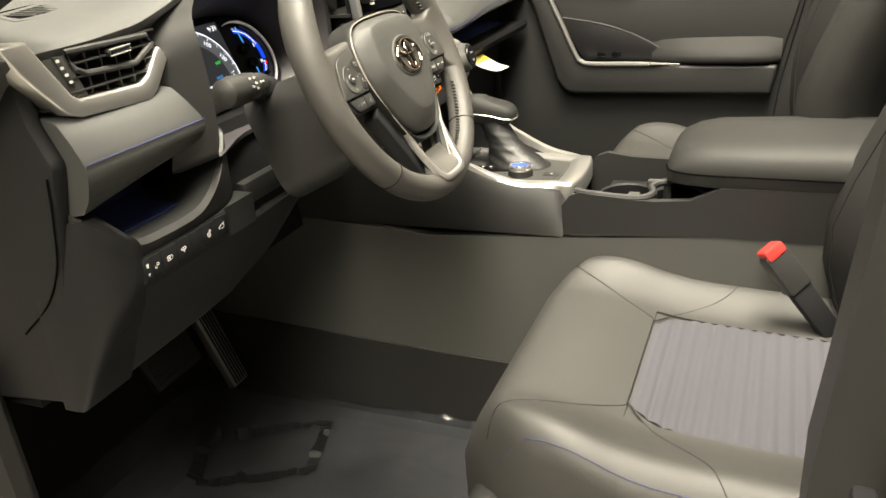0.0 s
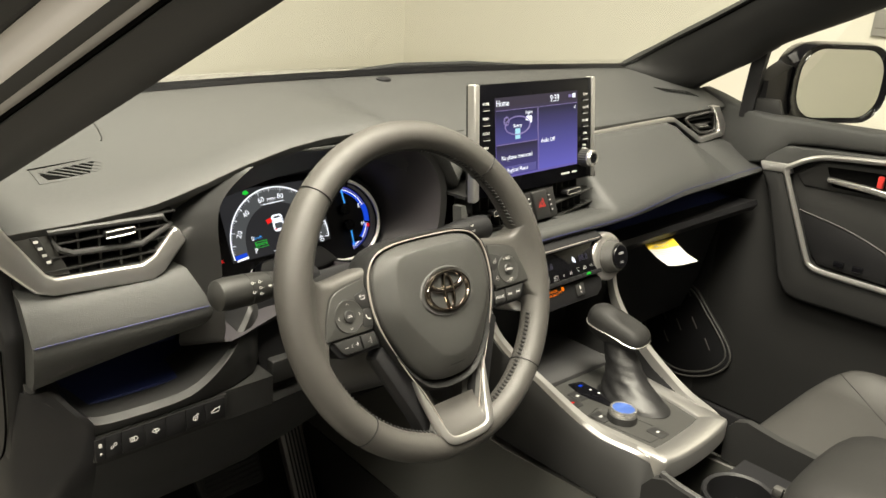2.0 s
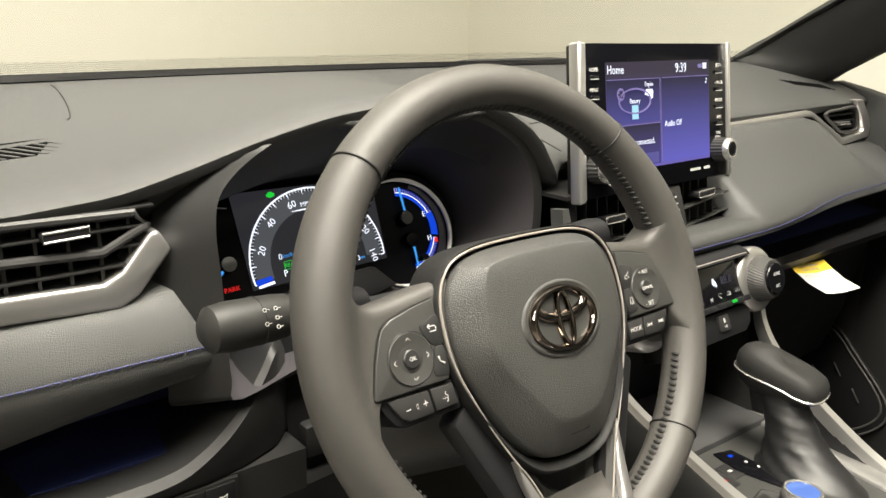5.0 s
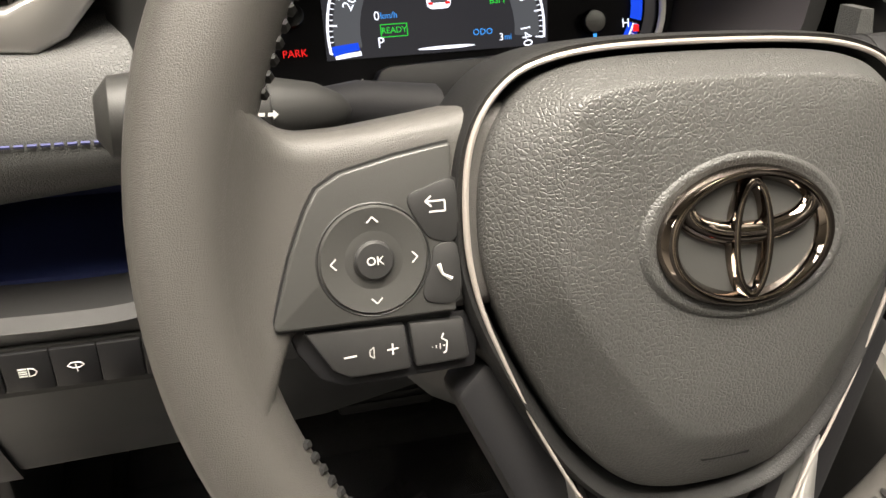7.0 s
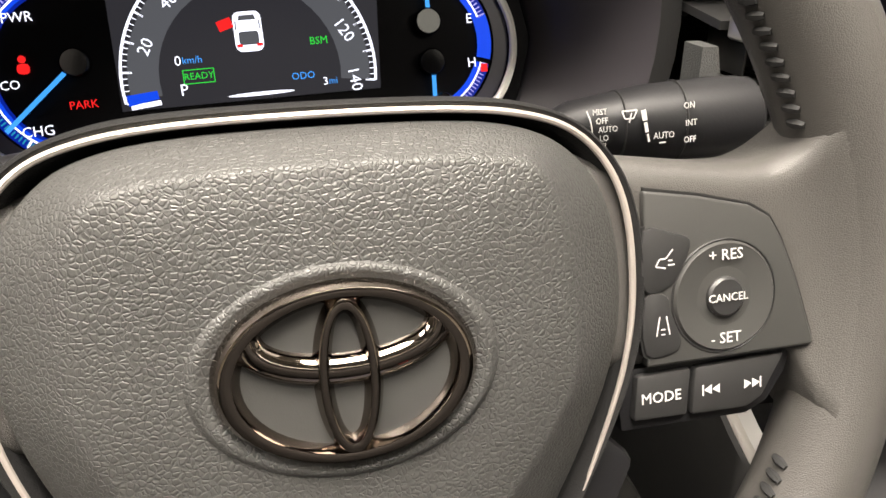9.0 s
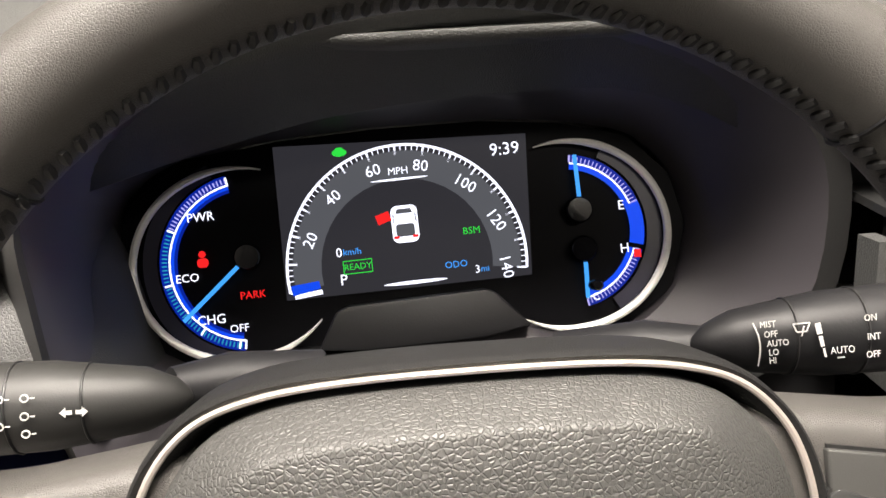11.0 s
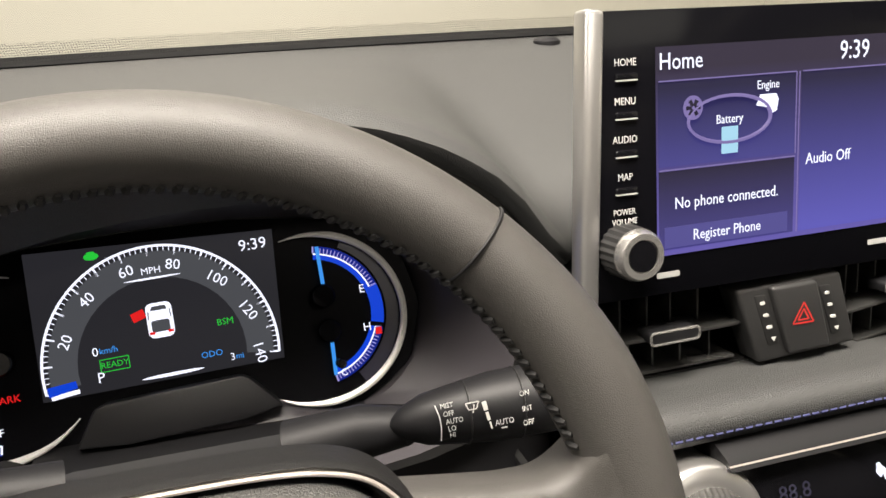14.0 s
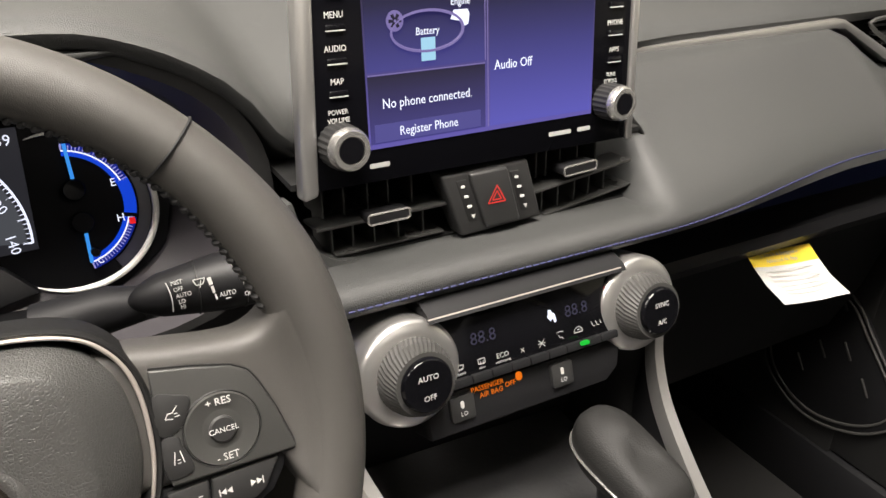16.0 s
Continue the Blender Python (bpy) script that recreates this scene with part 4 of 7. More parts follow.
dl = spoke(-1)
dr = spoke(1)
writing("OK", dl, 0.0035, M_WHITEINK, wheel, 0, 0, 0, 0.0025)
for a in (0, 90, 180, 270):
    b = bmesh.new()
    mm = dl @ pose(0, 0, 0, 0, 0, a)
    quad(-0.0016, 0.0108, 0.0, 0.0124, 0.0004, 0.0014, b, mm)
    quad(0.0016, 0.0108, 0.0, 0.0124, 0.0004, 0.0014, b, mm)
    part("arrow_mark", b, M_WHITEINK, wheel)
writing("CANCEL", dr, 0.0032, M_WHITEINK, wheel, 0, 0, 0, 0.0025)
writing("+ RES", dr, 0.0044, M_WHITEINK, wheel, 0, 0.0118, 0, 0.0014)
writing("- SET", dr, 0.0044, M_WHITEINK, wheel, 0, -0.0118, 0, 0.0014)
writing("MODE", WM, 0.0044, M_WHITEINK, wheel, 0.0890, -0.0300, 0, 0.0074)
b = bmesh.new()
quad(-0.0925, 0.0125, -0.0868, 0.0125, 0.0005, 0.0094, b, WM)
quad(-0.0868, 0.0125, -0.0868, 0.0095, 0.0005, 0.0094, b, WM)
quad(-0.0868, 0.0095, -0.0915, 0.0095, 0.0005, 0.0094, b, WM)
quad(-0.0925, 0.0125, -0.0908, 0.0140, 0.0005, 0.0094, b, WM)
quad(-0.0925, 0.0125, -0.0908, 0.0110, 0.0005, 0.0094, b, WM)
part("back_mark", b, M_WHITEINK, wheel)
part("call_mark", tube([WM @ Vector(p) for p in ((-0.0895, -0.0058, 0.0094), (-0.0885, -0.0088, 0.0094), (-0.0858, -0.0105, 0.0094))], [0.0007, 0.0004, 0.0007], 5), M_WHITEINK, wheel)
b = bmesh.new()
for q_ in ((-0.0886, -0.0270, -0.0893, -0.0285), (-0.0893, -0.0285, -0.0876, -0.0296), (-0.0876, -0.0296, -0.0880, -0.0328), (-0.0880, -0.0328, -0.0890, -0.0330), (-0.0890, -0.0308, -0.0882, -0.0308)):
    quad(*q_, 0.0004, 0.0075, b, WM)
for k in range(3):
    quad(-0.0898 - 0.0012 * k, -0.0300 - 0.0004 * k, -0.0898 - 0.0012 * k, -0.0318 + 0.0004 * k, 0.0003, 0.0075, b, WM)
part("voice_mark", b, M_WHITEINK, wheel)
b = bmesh.new()
for q_ in ((0.0868, 0.0078, 0.0880, 0.0098), (0.0880, 0.0098, 0.0898, 0.0098), (0.0898, 0.0098, 0.0920, 0.0122), (0.0868, 0.0078, 0.0898, 0.0072), (0.0905, 0.0080, 0.0925, 0.0080), (0.0905, 0.0092, 0.0918, 0.0092)):
    quad(*q_, 0.0004, 0.0094, b, WM)
for q_ in ((0.0868, -0.0115, 0.0878, -0.0062), (0.0908, -0.0115, 0.0898, -0.0062), (0.0882, -0.0112, 0.0894, -0.0112), (0.0882, -0.0098, 0.0894, -0.0098)):
    quad(*q_, 0.0004, 0.0094, b, WM)
part("assist_mark", b, M_WHITEINK, wheel)
for u, d in ((0.1050, -1), (0.1175, 1)):
    b = bmesh.new()
    quad(u + d * 0.0030, -0.0314, u + d * 0.0030, -0.0282, 0.0005, 0.0075, b, WM)
    for k in range(2):
        x_ = u + d * (0.0027 - 0.0026 * k)
        b.faces.new([b.verts.new(WM @ Vector(p)) for p in ((x_, -0.0298, 0.0075), (x_ - d * 0.0024, -0.0284, 0.0075), (x_ - d * 0.0024, -0.0312, 0.0075))])
    part("track_mark", b, M_WHITEINK, wheel)
part("horn_mark", tube([WM @ Vector(p) for p in spline([(-0.003, -0.0585, 0.0240), (0.006, -0.0580, 0.0240), (0.007, -0.0615, 0.0240), (-0.003, -0.0620, 0.0240)], 4)], 0.0003, 5), M_DARK, wheel)
part("airbag_mark", prism(rrect(0.018, 0.0022, 0.0006, 2, 0.001, -0.0770), WM, 0.0182, 0.012), M_DARK, wheel)
b = bmesh.new()
quad(-0.1183, -0.0306, -0.1147, -0.0304, 0.0005, 0.0075, b, WM)
part("minus_mark", b, M_WHITEINK, wheel)
b = bmesh.new()
quad(-0.1058, -0.0299, -0.1024, -0.0297, 0.0005, 0.0075, b, WM)
quad(-0.1041, -0.0315, -0.1041, -0.0281, 0.0005, 0.0076, b, WM)
part("plus_mark", b, M_WHITEINK, wheel)
b = bmesh.new()
for q_ in ((-0.1108, -0.0310, -0.1108, -0.0294), (-0.1108, -0.0294, -0.1096, -0.0285), (-0.1096, -0.0285, -0.1096, -0.0318), (-0.1096, -0.0318, -0.1108, -0.0310)):
    quad(*q_, 0.0003, 0.0075, b, WM)
part("speaker_mark", b, M_GREYINK, wheel)
# lower spoke: two legs and the silver wedge
for s in (-1, 1):
    leg = [(s * 0.074, -0.040), (s * 0.060, -0.050), (s * 0.026, -0.110), (s * 0.020, -0.146), (s * 0.040, -0.152), (s * 0.052, -0.118), (s * 0.084, -0.050)]
    if s < 0:
        leg = leg[::-1]
    part("lower_spoke", bevelled(prism(leg, WM, 0.002, -0.018), 0.003), M_DARK, wheel)
VEE = [(0.0478, -0.0835, 0.0005, 0.006), (0.0440, -0.0970, 0.0022, 0.008), (0.0390, -0.1150, 0.0036, 0.011), (0.0340, -0.1330, 0.0042, 0.0150), (0.0290, -0.1460, 0.0044, 0.0184), (0.0190, -0.1515, 0.0042, 0.0192), (0.0, -0.1525, 0.0040, 0.0194)]
VEE = VEE + [(-u, v, w, hh) for u, v, w, hh in VEE[-2::-1]]
vc = spline([(u, v, hh) for u, v, w, hh in VEE], 5)
vw = [p.x for p in spline([(w, 0, 0) for u, v, w, hh in VEE], 5)]
rows = []
for i, (p, w) in enumerate(zip(vc, vw)):
    d = (vc[min(i + 1, len(vc) - 1)] - vc[max(i - 1, 0)]).normalized()
    n_ = Vector((d.y, -d.x, 0)).normalized()
    n_ = -n_ if n_.dot(Vector((p.x, p.y + 0.110, 0))) < 0 else n_
    rows.append([WM @ q for q in (p + n_ * w - Vector((0, 0, 0.006)), p + n_ * w, p + n_ * w * 0.6 + Vector((0, 0, 0.0010)), p - n_ * w * 0.6 + Vector((0, 0, 0.0006)), p - n_ * w - Vector((0, 0, 0.0006)), p - n_ * w - Vector((0, 0, 0.006)))])
part("spoke_trim", loft(rows, True, True), M_SILVER, wheel, "satin silver trim round the lower spoke", angle=60)
HOLE = [(0.0260, -0.0960), (0.0215, -0.1080), (0.0165, -0.1230), (0.0130, -0.1330), (0.0095, -0.1375), (0.0050, -0.1385), (0.0, -0.1385)]
HOLE = HOLE + [(-u, v) for u, v in HOLE[-2::-1]]
hl = spline([(u, v, -0.006) for u, v in HOLE], 5)
part("spoke_plate", loft([[WM @ (p + (Vector((0, -0.110, p.z)) - p) * 0.05 - Vector((0, 0, 0.002))) for p in vc], [WM @ (a.lerp(c, 0.55) - Vector((0, 0, 0.003))) for a, c in zip(vc, hl)], [WM @ p for p in hl], [WM @ (p - Vector((0, 0, 0.014))) for p in hl]]), M_PANEL, wheel, "satin grey plate inside the trim")
# leather boss where the lower spoke meets the rim
rows = []
for k in range(12):
    v = -0.154 + 0.040 * k / 11
    hw = 0.050 - 0.012 * (k / 11) ** 0.7
    col = []
    for j in range(15):
        u = hw * (2 * j / 14 - 1)
        d = RR - math.hypot(u, v)
        t = max(0.0, min(1.0, (d - 0.004) / 0.034))
        hh = 0.0170 * (1 - t * t * (3 - 2 * t)) + 0.002 * t - 0.020 * max(0.0, (abs(2 * j / 14 - 1) - 0.70) / 0.30) ** 2
        col.append(WM @ Vector((u, v, hh)))
    rows.append(col)
part("lower_boss", loft(rows), M_LEATHER, wheel, "leather covered foot of the lower spoke", angle=75)

# ---- steering column and stalks ----
column = thing("steering_column", "black steering column shroud under the wheel", "steering column")
cm = WM @ pose(0, -0.034, 0)
rows = []
for h, rx, ry in ((-0.024, 0.054, 0.054), (-0.06, 0.066, 0.058), (-0.11, 0.076, 0.066), (-0.165, 0.080, 0.070)):
    rows.append([cm @ Vector((u, v, h)) for u, v in rrect(rx * 2, ry * 2, 0.03, 5)])
part("shroud", loft(rows, True, True), M_PLASTIC, column)
part("hub_cover", revolve([(0.05, -0.05), (0.054, -0.024), (0.052, -0.014), (0.03, -0.012)], WM, 32), M_DARK, column)


def stalk(s, name, label):
    st = thing(name, label, "control stalk")
    low = 0.005 if s < 0 else 0.0
    path = [(s * x, 0.1412 - 0.08 * x, 0.9877 + 0.06 * x - low) for x in (0.0925, 0.0935, 0.098, 0.108, 0.139, 0.172, 0.183, 0.188)]
    part("stalk_base", tube([(s * 0.050, 0.165, 0.970), (s * 0.085, 0.158, 0.978), (s * 0.104, 0.146, 0.984)], [0.015, 0.013, 0.009], 14), M_DARK, st)
    part("lever", tube(path, [0.0006, 0.0030, 0.0072, 0.0115, 0.0158, 0.0165, 0.0150, 0.008], 18), M_DARK if s > 0 else M_STALK, st)
    ax = (Vector(path[5]) - Vector(path[3])).normalized()
    for k in (3.6, 4.35):
        i = int(k)
        c = Vector(path[i]).lerp(Vector(path[i + 1]), k - i)
        fr = basis(c, (0, 0, 1), ax.cross(Vector((0, 0, 1))))
        r = 0.0142 if k < 4 else 0.0161
        part("collar_groove", tube([c + (fr.col[0].xyz * math.cos(2 * math.pi * j / 24) + fr.col[1].xyz * math.sin(2 * math.pi * j / 24)) * r for j in range(24)], 0.0005, 6, True), M_VENT, st)
    return st


rs = stalk(1, "wiper_stalk", "black wiper stalk with white lettering on the column")
ls = stalk(-1, "light_stalk", "black light stalk with white symbols on the column")
SM = basis((0.139, 0.1301, 0.9960), (1, -0.08, 0.06), (0, 0.336, 0.942))
SM.translation = SM.translation + SM.col[2].xyz * 0.0162
for k, tx in enumerate(("MIST", "OFF", "AUTO", "LO", "HI")):
    writing(tx, SM, 0.0033, M_WHITEINK, rs, -0.0250 + (0.0006 * k), 0.0068 - 0.0033 * k, 0, (-0.0038, -0.0020, -0.0014, -0.0020, -0.0040)[k], align="LEFT", wide=0.85)
writing("AUTO", SM, 0.0036, M_WHITEINK, rs, 0.0015, -0.0038, 0, 0.0010, wide=0.85)
for k, tx in enumerate(("ON", "INT", "OFF")):
    writing(tx, SM, 0.0034, M_WHITEINK, rs, 0.0122, 0.0066 - 0.0065 * k, 0, (0.0004, 0.0018, 0.0004)[k], wide=0.85)
b = bmesh.new()
for q_ in ((-0.0064, 0.0065, -0.0058, 0.0025, 0.0020), (-0.0057, 0.0018, -0.0051, -0.0020, 0.0014), (-0.0049, -0.0026, -0.0044, -0.0058, 0.0008)):
    quad(*q_, 0.0006, b, SM)
    part("speed_bar", b, M_WHITEINK, rs)
    b = bmesh.new()
quad(0.0000, -0.0066, 0.0026, -0.0066, 0.0006, -0.0004, b, SM)
part("position_bar", b, M_WHITEINK, rs)
part("range_mark", tube([SM @ Vector(p) for p in spline([(-0.0272, 0.0078, -0.0040), (-0.0262, 0.0030, -0.0022), (-0.0260, -0.002, -0.0022), (-0.0266, -0.0078, -0.0040)], 4)], 0.0003, 5), M_WHITEINK, rs)
b = bmesh.new()
for q_ in ((-0.0142, 0.0066, -0.0082, 0.0066), (-0.0142, 0.0066, -0.0130, 0.0036), (-0.0082, 0.0066, -0.0096, 0.0036), (-0.0130, 0.0036, -0.0096, 0.0036), (-0.0114, 0.0020, -0.0104, 0.0056)):
    quad(*q_, 0.0005, -0.0012, b, SM)
part("wiper_mark", b, M_WHITEINK, rs)
# turn arrows of the light stalk
LM = basis(Vector((-0.150, 0.1292, 0.9917)), Vector((1, 0.08, -0.06)), (0, 0.336, 0.942))
LM.translation = LM.translation + LM.col[2].xyz * 0.0163
for s in (-1, 1):
    b = bmesh.new()
    b.faces.new([b.verts.new(LM @ Vector((s * u + 0.021, v, -0.0012))) for u, v in ((0.0006, 0.0007), (0.0026, 0.0007), (0.0026, 0.0018), (0.0046, 0.0), (0.0026, -0.0018), (0.0026, -0.0007), (0.0006, -0.0007))])
    part("turn_arrow", b, M_WHITEINK, ls)

for u, v in ((0.006, 0.006), (0.006, 0.0), (0.006, -0.006), (-0.002, 0.006), (-0.002, -0.003)):
    b = tube([LM @ Vector((u + 0.0013 * math.cos(2 * math.pi * j / 10), v + 0.0012 * math.sin(2 * math.pi * j / 10), 0.0006 - 14 * v * v)) for j in range(10)], 0.0003, 4, True)
    quad(u + 0.0018, v, u + 0.0034, v, 0.0005, 0.0007 - 14 * v * v, b, LM)
    part("lamp_symbol", b, M_WHITEINK, ls)

# ---- driver's side of the dashboard ----
YF = basis((0, 0.2, 0), (1, 0, 0), (0, 0, 1))


def wide_loft(x0, x1, prof, n=2, bm=None):
    """A closed (y, z) profile drawn out from x0 to x1."""
    return loft([[(x0 + (x1 - x0) * k / (n - 1), y, z) for y, z in prof] for k in range(n)], True, True, bm)


vent = thing("side_vent", "black louvred air vent with satin silver surround", "air vent")
part("vent_box", wide_loft(-0.335, -0.182, [(0.205, 1.012), (0.205, 1.012), (0.27, 1.012), (0.27, 1.07), (0.26, 1.07), (0.26, 1.016)]), M_VENT, vent)
# back sheet coloured near-black for the unlit depth of the vent
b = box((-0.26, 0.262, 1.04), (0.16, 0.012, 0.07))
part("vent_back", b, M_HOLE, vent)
for k in range(4):
    z = 1.022 + k * 0.0125
    part("slat", bevelled(prism([(-0.312 + 0.004 * k, z), (-0.196 + 0.003 * k, z + 0.001), (-0.196 + 0.003 * k, z + 0.003), (-0.312 + 0.004 * k, z + 0.002)], YF, 0.004, -0.03), 0.0006), M_VENT, vent)
for k in range(6):
    x = -0.298 + k * 0.019
    part("fin", box((x, 0.2235, 1.041), (0.0022, 0.044, 0.054)), M_PANEL, vent)
ringo = [(-0.306, 1.060), (-0.200, 1.058), (-0.193, 1.049), (-0.222, 1.034), (-0.286, 1.037), (-0.298, 1.043)]
part("vent_frame", tube([(u, 0.197, v) for u, v in ringo], 0.0032, 8, True), M_PLASTIC, vent, "gloss black louvre frame")
part("tab", bevelled(prism([(-0.258, 1.0465), (-0.229, 1.0475), (-0.229, 1.0545), (-0.258, 1.0535)], YF, 0.009, -0.004), 0.0022, 3), M_DARK, vent)
part("tab_rim", tube([(u, 0.191, v) for u, v in ((-0.257, 1.0472), (-0.230, 1.0482), (-0.230, 1.0540), (-0.257, 1.0530))], 0.0009, 6, True), M_BRIGHT, vent, "chrome tab edge")
sil = [(-0.375, 1.076), (-0.360, 1.050), (-0.331, 1.016), (-0.322, 1.006), (-0.306, 1.000), (-0.215, 0.995), (-0.202, 1.002), (-0.178, 1.030), (-0.186, 1.045), (-0.192, 1.044), (-0.212, 1.020), (-0.224, 1.014), (-0.303, 1.017), (-0.311, 1.022), (-0.338, 1.064), (-0.345, 1.076)]
part("vent_trim", bevelled(prism(sil, YF, 0.007, -0.02), 0.003, 3), M_SILVER, vent, "satin silver vent surround")
part("thumbwheel_bezel", bevelled(prism([(-0.338, 1.064), (-0.308, 1.064), (-0.289, 1.0175), (-0.309, 1.019)], YF, 0.003, -0.02), 0.001), M_PANEL, vent)
part("thumbwheel", bevelled(prism([(-0.321, 1.058), (-0.314, 1.058), (-0.303, 1.030), (-0.310, 1.030)], YF, 0.005, -0.01), 0.001), M_VENT, vent)
for k in range(4):
    part("thumbwheel_mark", prism(rrect(0.004, 0.0026, 0.0008, 2, -0.3165 + 0.003 * k, 1.054 - 0.0068 * k), YF, 0.0054, 0.004), M_WHITEINK, vent)


# defroster grille in the pad
dfr = thing("side_defroster", "slim black defroster slot in the dashboard top", "air vent")
DM = basis((-0.240, 0.286, 1.0880), (1, 0.16, 0.034), (0, 1, 0.20))
part("slot_frame", bevelled(prism([(-0.050, -0.011), (0.028, -0.017), (0.049, -0.004), (0.043, 0.021), (-0.044, 0.021)], DM, 0.0022, -0.006), 0.0016), M_PAD, dfr)
part("frame_gap", tube([DM @ Vector((u, v, 0.0015)) for u, v in ((-0.0445, 0.0225), (0.040, 0.0225), (0.044, 0.020), (0.051, -0.004))], 0.0009, 5), M_HOLE, dfr)
# raised black slab paints the dark inside the slots
part("slot_bed", prism([(-0.0405, 0.0067), (-0.0395, -0.0075), (-0.030, -0.0095), (0.022, -0.0100), (0.0370, -0.0050), (0.0345, 0.0100), (0.020, 0.0150), (-0.020, 0.0120)], DM, 0.0025, 0.0), M_HOLE, dfr)
for k in range(7):
    u = -0.0400 + 0.0095 * k
    part("slot_bar", prism([(u, 0.0100 + 0.0007 * k), (u + 0.0022, 0.0104 + 0.0007 * k), (u + 0.0215, -0.0098), (u + 0.0190, -0.0102)], DM, 0.0031, 0.0), M_PAD, dfr)

# stitched pad below the vent
rows = []
for k in range(25):
    e = 0.003 + 0.021 * (1 - k / 24) ** 1.3
    rows.append([(-0.335 + (lerp_table([(0.93, 0.187), (0.97, 0.183), (1.0, 0.165), (1.01, 0.165)], z)[0]) * k / 24, y, z) for y, z in ((0.212, 1.006), (0.197, 1.000), (0.187, 0.985), (0.178, 0.968), (0.175, 0.958), (0.177, 0.950 - 0.2 * e), (0.183, 0.944 - 0.7 * e), (0.193, 0.938 - e), (0.225, 0.932 - e), (0.30, 0.932 - e), (0.30, 1.006))])
part("knee_pad", loft(rows, True, True), M_LOWPAD, dash, "stitched vinyl pad below the vent")


def stitches(path, n, r=0.0008, gap=0.3, m=M_BLUETHREAD, parent=dash):
    b_ = bmesh.new()
    path = [Vector(p) for p in path]
    k = len(path) - 1
    for i in range(n):
        t0, t1 = i / n, (i + 1 - gap) / n
        pts = []
        for t in (t0, (t0 + t1) / 2, t1):
            f = min(int(t * k), k - 1)
            pts.append(path[f].lerp(path[f + 1], t * k - f))
        tube(pts, r, 5, bm=b_)
    return part("stitching", b_, m, parent, "blue contrast stitching")


stitches([(-0.333, 0.1748, 0.9625), (-0.155, 0.1748, 0.9625)], 34)
# open tray with dark blue lining, and its lip
part("tray_lining", bevelled(wide_loft(-0.30, -0.15, [(0.215, 0.870), (0.30, 0.872), (0.30, 0.934), (0.305, 0.934), (0.305, 0.864), (0.215, 0.864)]), 0.002), M_NAVY, dash, "dark blue tray lining")
rows = []
LIPS = [(-0.338, 0.915, 0.205), (-0.325, 0.902, 0.195), (-0.305, 0.882, 0.187), (-0.288, 0.870, 0.184), (-0.26, 0.866, 0.183), (-0.20, 0.866, 0.183), (-0.17, 0.875, 0.184), (-0.14, 0.895, 0.188), (-0.115, 0.920, 0.197), (-0.10, 0.936, 0.205), (-0.085, 0.93, 0.22)]
for x, zt, yf in [tuple(p) for p in spline(LIPS, 5)]:
    rows.append([(x, y, z) for y, z in ((0.26, zt + 0.001), (yf + 0.03, zt + 0.002), (yf + 0.006, zt), (yf, zt - 0.006), (yf + 0.003, max(0.853, zt - 0.012) if x < -0.297 else 0.853), (yf + 0.006, max(0.848, zt - 0.017) if x < -0.297 else 0.848), (0.26, 0.848))])
part("tray_lip", loft(rows, True, True), M_PLASTIC, dash, "grained plastic tray lip", angle=35)
# switch strip and knee panel
part("switch_strip", bevelled(wide_loft(-0.292, -0.085, [(0.190, 0.849), (0.192, 0.812), (0.26, 0.80), (0.26, 0.849)]), 0.001), M_PLASTIC, dash)
rows = []
for x, dy, zb in ((-0.296, 0.0, 0.698), (-0.15, 0.0, 0.702), (-0.09, 0.0, 0.706), (0.02, 0.01, 0.722), (0.12, 0.02, 0.755), (0.225, 0.035, 0.765)):
    rows.append([(x, y, z) for y, z in ((0.1925 + dy, 0.813), (0.199 + dy, 0.80), (0.225 + dy, 0.75 + (zb - 0.70) * 0.6), (0.243 + dy, zb + 0.01), (0.252 + dy, zb), (0.33 + dy, zb), (0.33, 0.813))])
part("knee_panel", loft(rows, True, True), M_PLASTIC, dash, "grained black knee panel", angle=35)
part("end_panel", bevelled(prism([(0.222, 1.06), (0.212, 1.0), (0.196, 0.965), (0.21, 0.915), (0.225, 0.85), (0.245, 0.76), (0.262, 0.70), (0.66, 0.66), (0.66, 1.07)], basis((-0.345, 0, 0), (0, 1, 0), (0, 0, 1)), 0.012, -0.008), 0.006), M_DARK, dash, "grained side panel of the dashboard")
part("panel_seam", tube(spline([(-0.3540, 0.205, 0.955), (-0.3540, 0.212, 0.915), (-0.3540, 0.226, 0.864), (-0.3540, 0.255, 0.820), (-0.3540, 0.300, 0.782)], 5), 0.0011, 5), M_HOLE, dash, "dark seam in the side panel")
rows = []
